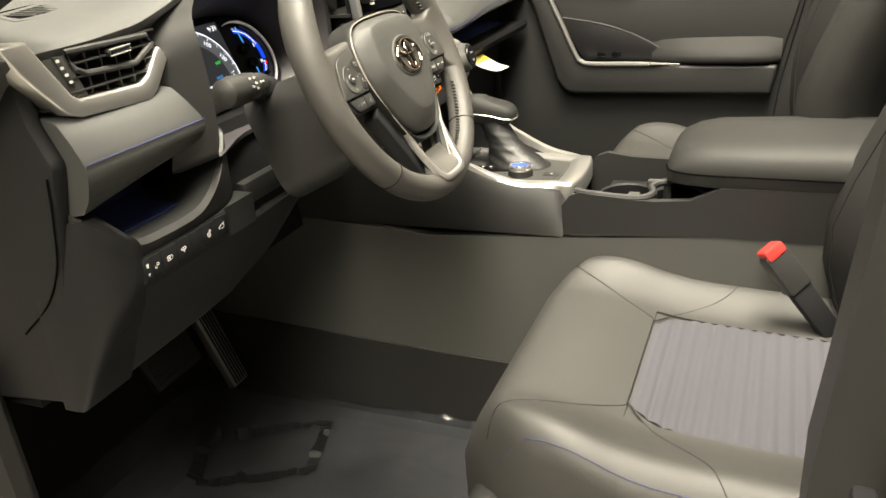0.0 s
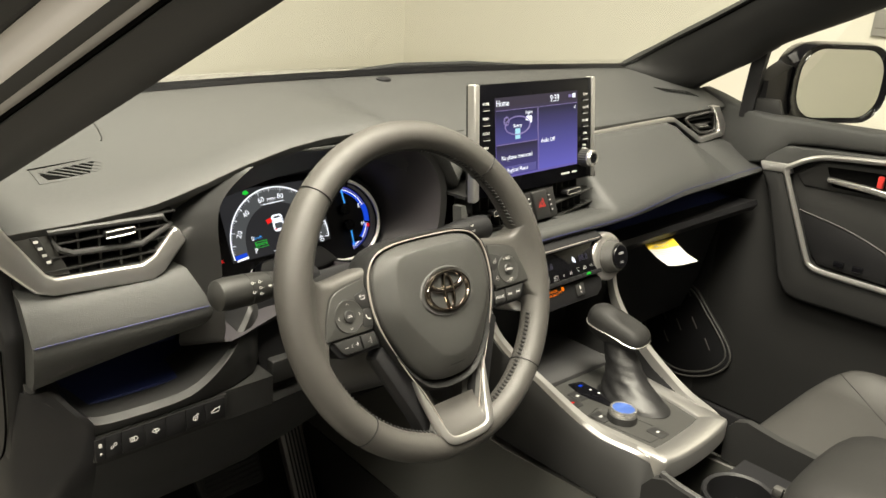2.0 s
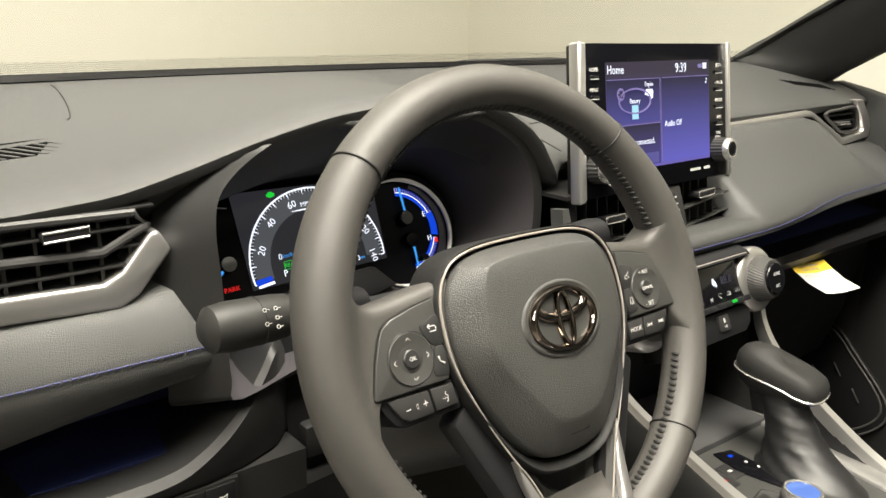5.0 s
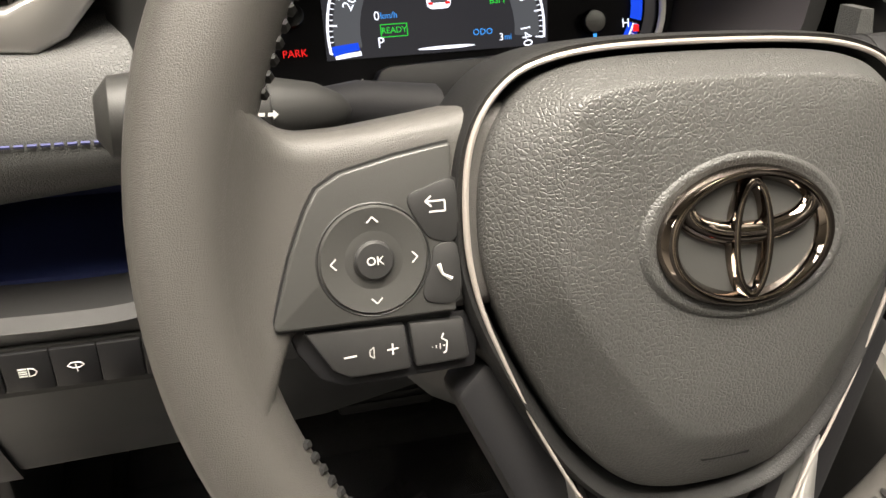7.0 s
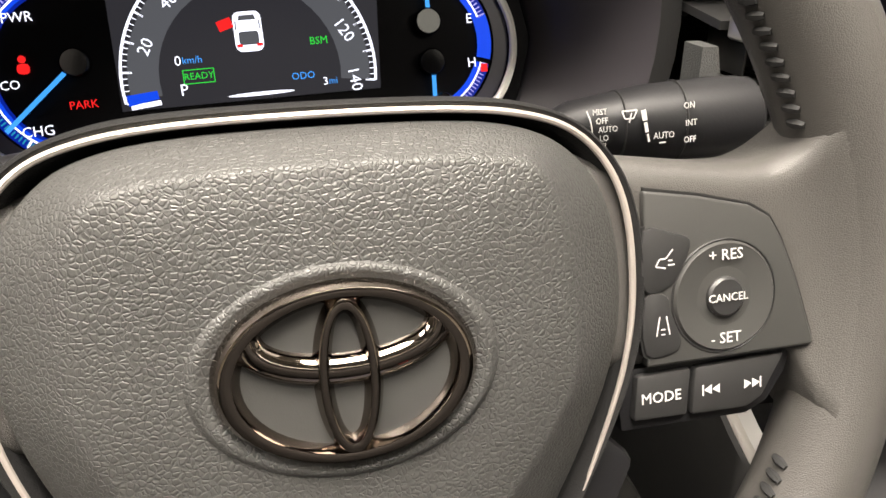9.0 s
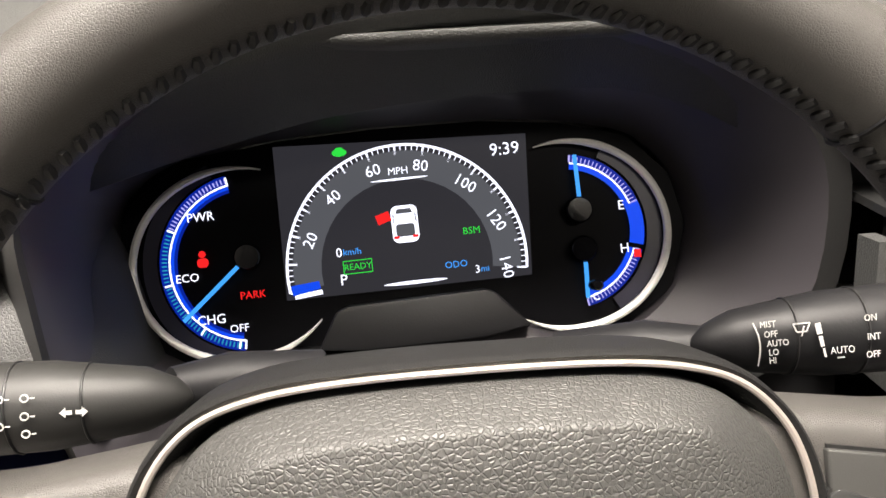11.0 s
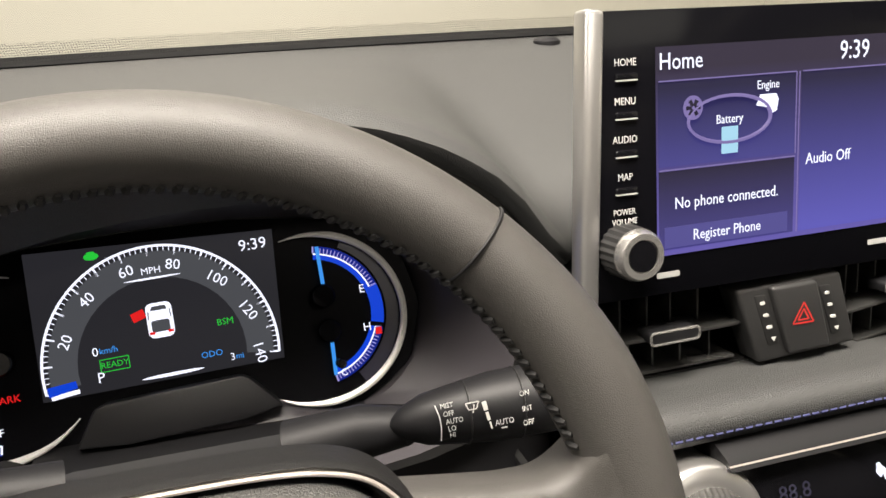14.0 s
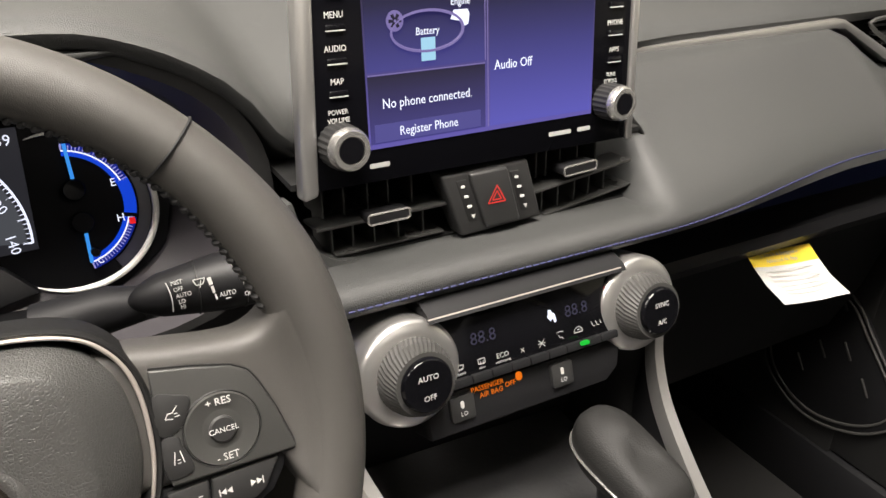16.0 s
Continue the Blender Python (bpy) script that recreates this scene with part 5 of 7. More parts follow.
for z, lx, ly, gx, gy, rx, ry in ((0.906, -0.337, 0.214, -0.323, 0.197, -0.316, 0.2005), (0.885, -0.341, 0.216, -0.309, 0.1875, -0.302, 0.1885), (0.868, -0.344, 0.219, -0.299, 0.1825, -0.289, 0.1815), (0.850, -0.346, 0.222, -0.298, 0.1840, -0.287, 0.1850), (0.824, -0.349, 0.228, -0.306, 0.1870, -0.2875, 0.1875), (0.795, -0.352, 0.235, -0.326, 0.1965, -0.288, 0.1965), (0.757, -0.354, 0.245, -0.341, 0.2150, -0.288, 0.2175), (0.715, -0.355, 0.255, -0.350, 0.2330, -0.288, 0.2365), (0.697, -0.355, 0.262, -0.351, 0.2430, -0.288, 0.2450)):
    l_, g_, r_ = Vector((lx - 0.004, ly - 0.004, z)), Vector((gx, gy, z)), Vector((rx, ry, z))
    rows.append([l_, l_.lerp(g_, 0.5) + Vector((-0.003, -0.004, 0)), l_.lerp(g_, 0.85) + Vector((-0.001, -0.001, 0)), g_ + Vector((0.0012, 0.0015, 0)), g_.lerp(r_, 0.25) + Vector((0, 0.0004, 0)), r_, Vector((rx, 0.27, z)), Vector((lx - 0.004, 0.27, z))])
smooth_rows = [spline([r[i] for r in rows], 4) for i in range(8)]
part("corner_cover", loft([list(q) for q in zip(*smooth_rows)], True, True), M_DARK, dash, "grained cover at the dashboard's end", angle=60)
part("cover_rule", tube([(-0.3200, 0.2065, 0.7745), (-0.3080, 0.2060, 0.7770), (-0.2960, 0.2055, 0.7795)], 0.0006, 5), M_VENT, dash)
part("kick_panel", bevelled(box((-0.355, 0.60, 0.50), (0.02, 0.44, 0.42)), 0.006), M_PLASTIC, dash, "dark kick panel")
part("switch_recess", bevelled(box((-0.2175, 0.1895, 0.8335), (0.146, 0.006, 0.029)), 0.002), M_VENT, dash, "black recess of the switch strip")
for k, (x, w) in enumerate(((-0.2835, 0.009), (-0.2705, 0.014), (-0.2505, 0.022), (-0.2275, 0.021), (-0.2055, 0.020), (-0.1835, 0.020), (-0.1605, 0.022))):
    sw = thing("dash_switch", "small flush black switch with white symbol in the strip" if k != 4 else "small blank black switch cover in the strip", "switch", "switches in the strip")
    part("key", bevelled(box((x, 0.1875, 0.8335), (w + 0.0012, 0.006, 0.025)), 0.0008), M_DARK, sw)
    if k == 4:
        continue
    b = bmesh.new()

    def line(pts, closed=False, r=0.0004):
        tube([(x + u, 0.1842, 0.8335 + v) for u, v in pts], r, 4, closed, bm=b)

    def ring(u0, v0, r, n=12):
        line([(u0 + r * math.cos(2 * math.pi * j / n), v0 + r * math.sin(2 * math.pi * j / n)) for j in range(n)], True)

    if k == 0:
        box((x, 0.1842, 0.8385), (0.0030, 0.0006, 0.0042), bm=b)
        box((x, 0.1842, 0.8290), (0.0022, 0.0006, 0.0022), bm=b)
    elif k == 1:
        ring(0.0016, 0.0016, 0.0015, 8)
        line([(-0.0030, -0.0022), (-0.0028, 0.0006), (-0.0008, 0.0006), (-0.0006, -0.0016), (-0.0030, -0.0022)])
    elif k == 2:
        line([(0.0006, -0.0026), (0.0006, 0.0026), (0.0030, 0.0022), (0.0044, 0.0), (0.0030, -0.0022)], True)
        for j in range(4):
            box((x - 0.0022, 0.1842, 0.8313 + 0.0015 * j), (0.0040, 0.0006, 0.0006), bm=b)
    elif k == 3:
        line([(-0.0040, 0.0010), (-0.0020, 0.0028), (0.0020, 0.0028), (0.0040, 0.0010), (0.0016, -0.0006), (-0.0016, -0.0006)], True)
        line([(0.0, 0.0016), (0.0003, -0.0032)])
    elif k == 5:
        ring(-0.0004, -0.0006, 0.0028)
        line([(-0.0030, 0.0), (0.0022, 0.0)])
        line([(-0.0004, 0.0), (-0.0004, -0.0032)])
        box((x + 0.0022, 0.1842, 0.8366), (0.0026, 0.0006, 0.0018), bm=b)
    else:
        line([(-0.0050, -0.0014), (-0.0046, 0.0006), (-0.0020, 0.0010), (-0.0006, 0.0026), (0.0026, 0.0026), (0.0050, 0.0040), (0.0042, 0.0012), (0.0042, -0.0012), (0.0010, -0.0020)], True)
    part("symbol", b, M_WHITEINK, sw, "white symbol")
part("column_pocket", bevelled(wide_loft(-0.085, 0.215, [(0.235, 0.93), (0.222, 0.86), (0.215, 0.813), (0.33, 0.813), (0.33, 0.93)]), 0.006), M_DARK, dash, "dark panel round the column")
part("coin_pocket", bevelled(box((-0.02, 0.218, 0.84), (0.11, 0.02, 0.03)), 0.004), M_PLASTIC, dash)

# ---- screen ----
screen = thing("touch_screen", "lit touch screen with knobs and silver sides on the dashboard", "screen")
TS = radians(7.5)
SC = basis((0.341, 0.1765, 1.040), (1, 0.025, 0.0), (0, math.sin(TS), math.cos(TS)))
part("screen_housing", bevelled(prism([(-0.1290, -0.022), (0.1205, -0.024), (0.1205, 0.1235), (-0.1215, 0.125)], SC, -0.001, -0.022), 0.002), M_DARK, screen)
part("front_glass", bevelled(prism([(-0.1285, -0.021), (0.1205, -0.0235), (0.1205, 0.1235), (-0.1212, 0.1248)], SC, 0.001, -0.0012), 0.0006), M_SCREEN, screen, "glossy black screen front")
part("side_bar", bevelled(prism([(-0.1390, -0.026), (-0.1285, -0.0235), (-0.1212, 0.1255), (-0.1318, 0.1265)], SC, 0.004, -0.010), 0.0028, 3), M_SILVER, screen, "satin silver side bar")
part("side_bar", bevelled(prism([(0.1205, -0.0245), (0.1265, -0.0245), (0.1275, 0.1240), (0.1205, 0.1250)], SC, 0.004, -0.010), 0.002, 3), M_SILVER, screen, "satin silver side bar")


def tint_glow(name, low, high, s, v0, v1):
    """A lit panel whose colour runs from low to high up the screen."""
    m = bpy.data.materials.new(name)
    m.use_nodes = True
    nt = m.node_tree
    bs = nt.nodes["Principled BSDF"]
    bs.inputs["Base Color"].default_value = (0.01, 0.01, 0.012, 1)
    bs.inputs["Roughness"].default_value = 0.2
    bs.inputs["Specular IOR Level"].default_value = 0.04
    co, se, mr, mx = (nt.nodes.new(k) for k in ("ShaderNodeTexCoord", "ShaderNodeSeparateXYZ", "ShaderNodeMapRange", "ShaderNodeMix"))
    mx.data_type = "RGBA"
    mr.inputs[1].default_value, mr.inputs[2].default_value = v0, v1
    mx.inputs[6].default_value, mx.inputs[7].default_value = (*low, 1), (*high, 1)
    nt.links.new(co.outputs["Object"], se.inputs[0])
    nt.links.new(se.outputs[2], mr.inputs[0])
    nt.links.new(mr.outputs[0], mx.inputs[0])
    nt.links.new(mx.outputs[2], bs.inputs["Emission Color"])
    bs.inputs["Emission Strength"].default_value = s
    return m


def lit(u0, v0, u1, v1, h, m, name):
    return part(name, prism([(u0, v0), (u1, v0), (u1, v1), (u0, v1)], SC, h, h - 0.0004), m, screen, smooth=False)


L0, L1, B0, T0 = -0.0925, 0.0860, -0.0005, 0.1065
G_SCR = tint_glow("screen_violet", (0.16, 0.13, 0.52), (0.036, 0.026, 0.052), 0.92, 1.045, 1.135)
G_TILE = tint_glow("tile_violet", (0.14, 0.13, 0.62), (0.016, 0.013, 0.060), 0.9, 1.045, 1.125)
G_TILE2 = tint_glow("tile_dark", (0.10, 0.085, 0.40), (0.020, 0.014, 0.045), 0.7, 1.04, 1.085)
lit(L0, B0, L1, T0, 0.0016, G_SCR, "display")
lit(-0.0915, 0.0462, -0.0065, 0.0895, 0.0020, G_TILE, "tile")
lit(-0.0915, 0.0025, -0.0065, 0.0438, 0.0020, G_TILE2, "tile")
lit(-0.0025, 0.0025, 0.0845, 0.0895, 0.0020, G_TILE, "tile")
G_SBUT = glow("lit_button_violet", (0.11, 0.10, 0.33), 1.0)
G_LINE = glow("lit_line_violet", (0.26, 0.21, 0.48), 1.0)
lit(-0.0885, 0.0035, -0.0105, 0.0145, 0.0023, G_SBUT, "tile_button")
b = bmesh.new()
for u0, v0, u1, v1 in ((-0.0915, 0.0895, -0.0065, 0.0895), (-0.0065, 0.0895, -0.0065, 0.0462), (-0.0025, 0.0895, 0.0845, 0.0895), (-0.0915, 0.0445, -0.0065, 0.0445), (-0.0045, 0.0025, -0.0045, 0.0895)):
    quad(u0, v0, u1, v1, 0.0007, 0.0024, b, SC)
part("tile_line", b, G_LINE, screen)
for tx, s, u, v, al in (("Home", 0.0120, -0.0915, 0.0988, "LEFT"), ("9:39", 0.0140, 0.0316, 0.0985, "CENTER"), ("No phone connected.", 0.0086, -0.0500, 0.0266, "CENTER"), ("Register Phone", 0.0082, -0.0500, 0.0088, "CENTER"), ("Audio Off", 0.0088, 0.0005, 0.0420, "LEFT"), ("Battery", 0.0066, -0.0491, 0.0678, "CENTER"), ("Engine", 0.0064, -0.0250, 0.0838, "CENTER")):
    writing(tx, SC, s, G_WHITE, screen, u, v, 0, 0.0026, align=al, wide=0.86)
oval_ = [SC @ Vector((-0.0488 + 0.0255 * math.cos(2 * math.pi * i / 40), 0.0680 + 0.0120 * math.sin(2 * math.pi * i / 40), 0.0026)) for i in range(40)]
part("flow_ring", tube(oval_, 0.0010, 4, True), G_LINE, screen)
lit(-0.0540, 0.0500, -0.0440, 0.0640, 0.0029, glow("lit_battery", (0.45, 0.80, 1.0), 1.0), "battery_picture")
part("engine_picture", prism([(-0.0325, 0.0735), (-0.0300, 0.0790), (-0.0200, 0.0790), (-0.0185, 0.0760), (-0.0195, 0.0700), (-0.0235, 0.0685), (-0.0250, 0.0720)], SC, 0.0029, 0.0025), G_WHITE, screen)
for k in range(6):
    part("wheel_spoke_picture", prism([(-0.0715 + r_ * math.cos(radians(60 * k + d_)), 0.0752 + r_ * math.sin(radians(60 * k + d_))) for r_, d_ in ((0.0012, -40), (0.0044, -14), (0.0044, 14), (0.0012, 40))], SC, 0.0032, 0.0028), G_TILE2, screen)
strokes_note = bmesh.new()
quad(0.0790, 0.0820, 0.0790, 0.0865, 0.0007, 0.0026, strokes_note, SC)
quad(0.0790, 0.0865, 0.0810, 0.0850, 0.0007, 0.0026, strokes_note, SC)
quad(0.0770, 0.0822, 0.0790, 0.0822, 0.0016, 0.0026, strokes_note, SC)
part("note_picture", strokes_note, G_WHITE, screen)
part("wheel_picture", prism(ellipse(0.0058, 0.0062, 20, -0.0715, 0.0752), SC, 0.0029, 0.0024), G_LINE, screen)
lit(0.0640, 0.0980, 0.0715, 0.1020, 0.0024, G_LINE, "status_mark")
lit(0.0735, 0.0970, 0.0800, 0.1030, 0.0024, G_WHITE, "status_mark")
for side, u, items in ((-1, -0.1098, (("HOME", 0.1000), ("MENU", 0.0811), ("AUDIO", 0.0622), ("MAP", 0.0433))), (1, 0.1055, (("SEEK>", 0.0999), ("<TRACK", 0.0809), ("PHONE", 0.0617), ("APPS", 0.0429)))):
    for tx, v in items:
        uu = u + (-0.0004 * (0.10 - v) / 0.02 if side < 0 else 0)
        writing(tx, SC, 0.0052, M_WHITEINK, screen, uu, v, 0, 0.0016, wide=0.85)
        part("key", bevelled(prism(rrect(0.0125, 0.0036, 0.001, 2, uu + 0.0005, v - 0.0068), SC, 0.0024, 0.0), 0.0006), M_GLOSS, screen)
        part("key_edge", prism(rrect(0.0120, 0.0008, 0.0003, 1, uu + 0.0005, v - 0.0086), SC, 0.0026, 0.0), M_GREYINK, screen)
writing("POWER", SC, 0.0044, M_WHITEINK, screen, -0.1117, 0.0255, 0, 0.0016, wide=0.85)
writing("VOLUME", SC, 0.0044, M_WHITEINK, screen, -0.1117, 0.0205, 0, 0.0016, wide=0.85)
writing("TUNE", SC, 0.0042, M_WHITEINK, screen, 0.1035, 0.0255, 0, 0.0016, wide=0.85)
writing("SCROLL", SC, 0.0042, M_WHITEINK, screen, 0.1035, 0.0208, 0, 0.0016, wide=0.85)
for u, w in ((-0.086, 0.014), (0.058, 0.020), (0.080, 0.012)):
    part("maker_mark", prism(rrect(w, 0.0030, 0.0008, 2, u, -0.0110), SC, 0.0014, 0.0), M_GREYINK, screen)


def knob(m, r, depth, parent, name="knob"):
    ring_n = 44
    rows_ = []
    for h, f in ((0, 1.0), (depth * 0.72, 0.97)):
        rows_.append([m @ Vector(((r * f + (0.0004 if j % 2 else -0.0003)) * math.cos(2 * math.pi * j / ring_n), (r * f + (0.0004 if j % 2 else -0.0003)) * math.sin(2 * math.pi * j / ring_n), h)) for j in range(ring_n)])
    k_ = part(name, loft(rows_, True, True), M_PLASTIC, parent, "knurled black knob", smooth=False)
    part("knob_ring", revolve([(r * 0.97, depth * 0.72), (r * 0.95, depth * 0.86), (r * 0.84, depth), (r * 0.62, depth), (r * 0.60, depth * 0.93), (r * 0.02, depth * 0.91)], m, 36), M_BRIGHT if r < 0.02 else M_PLASTIC, k_, "satin metal knob face")
    part("knob_cap", revolve([(r * 0.58, depth * 0.92), (r * 0.56, depth * 0.99), (r * 0.01, depth * 0.99)], m, 28), M_GLOSS, k_, "glossy black cap")
    return k_


knob(SC @ pose(-0.1130, 0.0060, 0.001), 0.0138, 0.020, screen)
knob(SC @ pose(0.1005, 0.0070, 0.001), 0.0130, 0.020, screen)

# ---- centre vents and hazard switch ----
cv = thing("centre_vents", "pair of black louvred centre air vents below the screen", "air vent")
VF = basis((0.341, 0.180, 0.990), (1, 0, 0), (0, 0.12, 1))
part("vent_shell", wide_loft(0.200, 0.482, [(0.182, 1.017), (0.182, 1.021), (0.25, 1.021), (0.25, 0.96), (0.182, 0.96), (0.182, 0.964), (0.244, 0.964), (0.244, 1.017)]), M_VENT, cv)
for s, ups, downs, slat_, tab_ in ((-1, (-0.119, -0.104, -0.087, -0.072, -0.054), (-0.114, -0.099, -0.0835, -0.0655, -0.046), ((-0.1275, -0.0012), (-0.026, 0.0001)), (-0.0800, 0.0021)), (1, (0.050, 0.059, 0.072, 0.088, 0.106), (0.056, 0.071, 0.087, 0.101, 0.116), ((0.041, -0.0054), (0.134, 0.0054)), (0.0775, 0.0097))):
    for us, v0, v1 in ((ups, 0.002, 0.026), (downs, -0.027, -0.002)):
        for u in us:
            part("fin", bevelled(prism([(u, v0), (u + 0.0014, v0), (u + 0.0014, v1), (u, v1)], VF, -0.008, -0.042), 0.0004), M_FIN, cv)
    (ua, va), (ub, vb) = slat_
    part("slat", bevelled(prism([(ua, va - 0.0012), (ub, vb - 0.0012), (ub, vb + 0.0012), (ua, va + 0.0012)], VF, 0.003, -0.022), 0.0008), M_FIN, cv)
    part("slat", bevelled(prism([(ua + 0.014, va - 0.0225), (ub + 0.006 * s, vb - 0.0225), (ub + 0.006 * s, vb - 0.0205), (ua + 0.014, va - 0.0205)], VF, -0.002, -0.03), 0.0008), M_FIN, cv)
    tilt_ = VF @ pose(tab_[0], tab_[1], 0, 0, 0, 0.8 if s < 0 else 3.0)
    part("tab", bevelled(prism(rrect(0.030, 0.0068, 0.0022, 4), tilt_, 0.011, -0.004), 0.001), M_DARK, cv)
    part("tab_rim", tube([tilt_ @ Vector((u, v, 0.0108)) for u, v in rrect(0.030, 0.0068, 0.0022, 4)], 0.0008, 6, True), M_BRIGHT, cv, "chrome tab edge")
corner_ = spline([(-0.142, 0.020, 0.001), (-0.137, 0.002, 0.001), (-0.126, -0.016, 0.001), (-0.108, -0.0255, 0.001), (-0.080, -0.0275, 0.001)], 5)
part("vent_corner", prism([(p.x, p.y) for p in corner_] + [(-0.080, -0.034), (-0.150, -0.034), (-0.150, 0.020)], VF, 0.004, -0.012), M_LOWPAD, cv, "rounded lower corner of the vent")
part("vent_border", tube(spline([(0.484, 0.199, 1.028), (0.489, 0.199, 1.021), (0.505, 0.199, 1.004), (0.509, 0.198, 0.979), (0.498, 0.196, 0.956), (0.480, 0.194, 0.947)], 5), 0.0022, 8), M_VENT, cv, "dark border at the end of the vent")
# near-black sheet stands for the shade behind the louvres
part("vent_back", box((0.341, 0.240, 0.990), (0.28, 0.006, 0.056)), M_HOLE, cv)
hz = thing("hazard_switch", "black hazard switch with red triangle between the vents", "switch")
part("housing", bevelled(prism([(-0.0400, 0.0215), (0.0310, 0.0235), (0.0445, -0.0215), (-0.0235, -0.0245)], VF, 0.0085, -0.01), 0.0025, 3), M_PLASTIC, hz)
part("key", bevelled(prism([(-0.0195, 0.0210), (0.0115, 0.0215), (0.0232, -0.0195), (-0.0055, -0.0205)], VF, 0.0125, -0.004), 0.0022, 3), M_BUTTON, hz)
for rt_ in (0.0082, 0.0042):
    b = bmesh.new()
    for i in range(3):
        c3 = [(0.0022 + rt_ * math.sin(2 * math.pi * j / 3), 0.0018 + rt_ * math.cos(2 * math.pi * j / 3)) for j in (i, i + 1)]
        quad(*c3[0], *c3[1], 0.0009, 0.0129, b, VF)
    part("triangle", b, M_RED, hz, "red warning triangle")
for uu in (-0.0245, 0.0195):
    part("thumbwheel", bevelled(prism([(uu - 0.0042, 0.0168), (uu + 0.0038, 0.0168), (uu + 0.0135, -0.0140), (uu + 0.0065, -0.0145)], VF, 0.0092, 0.0), 0.001), M_VENT, hz)
    for k in range(3):
        part("thumbwheel_mark", prism(rrect(0.0030 + 0.0003 * k, 0.0018, 0.0006, 2, uu + 0.0012 + 0.0026 * k, 0.0120 - 0.0074 * k), VF, 0.0098, 0.008), M_WHITEINK, hz)
    b = bmesh.new()
    b.faces.new([b.verts.new(VF @ Vector((uu + 0.0090 + du, -0.0102 + dv, 0.0098))) for du, dv in ((-0.0016, 0.0012), (0.0006, -0.0018), (0.0020, 0.0012))])
    part("thumbwheel_mark", b, M_WHITEINK, hz)

# ---- stitched lower pad across the centre and passenger side ----
rows = []
for x in [0.195 + 0.0074 * k for k in range(121)]:
    t = max(0.0, min(1.0, (x - 0.476) / 0.030))
    t = t * t * (3 - 2 * t)
    far_ = max(0.0, (x - 0.5) / 0.6)
    top = (0.186, 0.963), (0.27, 1.046)
    c0 = [(0.186, 0.962), (0.172, 0.964), (0.158, 0.966), (0.146, 0.968), (0.136, 0.968), (0.129, 0.964), (0.127, 0.957), (0.130, 0.951), (0.14, 0.946), (0.22, 0.944), (0.24, 0.962)]
    c1 = [(0.272, 1.050), (0.250, 1.046), (0.230, 1.032), (0.206, 1.014), (0.183, 0.995), (0.162, 0.978), (0.152, 0.962), (0.150, 0.953), (0.16, 0.946), (0.24, 0.940), (0.30, 1.040)]
    c2 = [(0.285, 0.996), (0.268, 0.994), (0.245, 0.990), (0.226, 0.980), (0.204, 0.971), (0.184, 0.962), (0.166, 0.957), (0.160, 0.950), (0.165, 0.944), (0.24, 0.940), (0.30, 0.990)]
    k2 = max(0.0, min(1.0, (x - 0.835) / 0.115))
    c1 = [(p[0] + (q[0] - p[0]) * k2, p[1] + (q[1] - p[1]) * k2) for p, q in zip(c1, c2)]
    t2 = max(0.0, min(1.0, (x - 0.46) / 0.30))
    t2 = t2 * t2 * (3 - 2 * t2)
    mixes = [t] * 3 + [t + (t2 - t) * k / 3 for k in (1, 2)] + [t2] * 5 + [t]
    rows.append([(x, a[0] + (c[0] + 0.02 * far_ - a[0]) * f, a[1] + (c[1] - a[1]) * f) for a, c, f in zip(c0, c1, mixes)])
part("lower_pad", loft(rows, True, True), M_LOWPAD, dash, "soft stitched pad along the dashboard", angle=50)
stitches([r[6] for r in rows], 150)
strip = [(0.482, 1.0500), (0.597, 1.0520), (0.845, 1.0560), (0.862, 1.0545), (0.9677, 1.0076), (0.983, 1.0020), (1.006, 1.0030), (1.072, 1.0075), (1.083, 1.0120), (1.085, 1.0190), (1.0645, 1.0480), (1.036, 1.0740), (1.010, 1.0740), (1.040, 1.0450), (1.0555, 1.0245), (1.0520, 1.0195), (1.0430, 1.0172), (1.002, 1.0150), (0.980, 1.0140), (0.880, 1.0560), (0.860, 1.0640), (0.843, 1.0668), (0.597, 1.0618), (0.482, 1.0600)]
pv = thing("passenger_vent", "slim black air vent ending a satin silver strip", "air vent")
PF = basis((0, 0.272, -0.007), (1, 0.02, 0), (0, 0, 1))
part("silver_strip", bevelled(prism(strip, PF, 0.008, -0.02), 0.002), M_SILVER, pv, "satin silver dashboard strip")
# near-black fill stands for the unlit inside of the vent
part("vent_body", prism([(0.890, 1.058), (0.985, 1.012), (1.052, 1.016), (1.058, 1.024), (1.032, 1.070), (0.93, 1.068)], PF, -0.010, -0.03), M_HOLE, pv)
part("vent_rim", tube([PF @ Vector((p.x, p.y, 0.002)) for p in spline([(0.915, 1.056, 0), (0.970, 1.061, 0), (1.018, 1.062, 0), (1.032, 1.050, 0), (1.040, 1.028, 0), (1.030, 1.022, 0), (0.985, 1.023, 0), (0.965, 1.030, 0)], 4, True)], 0.0028, 6, True), M_KNOB, pv, "dark vent surround")
part("vent_cheek", bevelled(prism([(1.040, 1.060), (1.062, 1.030), (1.056, 1.024), (1.036, 1.055)], PF, 0.004, -0.01), 0.001), M_PANEL, pv)
for k in range(3):
    part("slat", prism([(0.925 + 0.014 * (2 - k), 1.028 + 0.011 * k), (1.032, 1.028 + 0.011 * k), (1.032, 1.031 + 0.011 * k), (0.925 + 0.014 * (2 - k), 1.031 + 0.011 * k)], PF, -0.001, -0.012), M_VENT, pv)
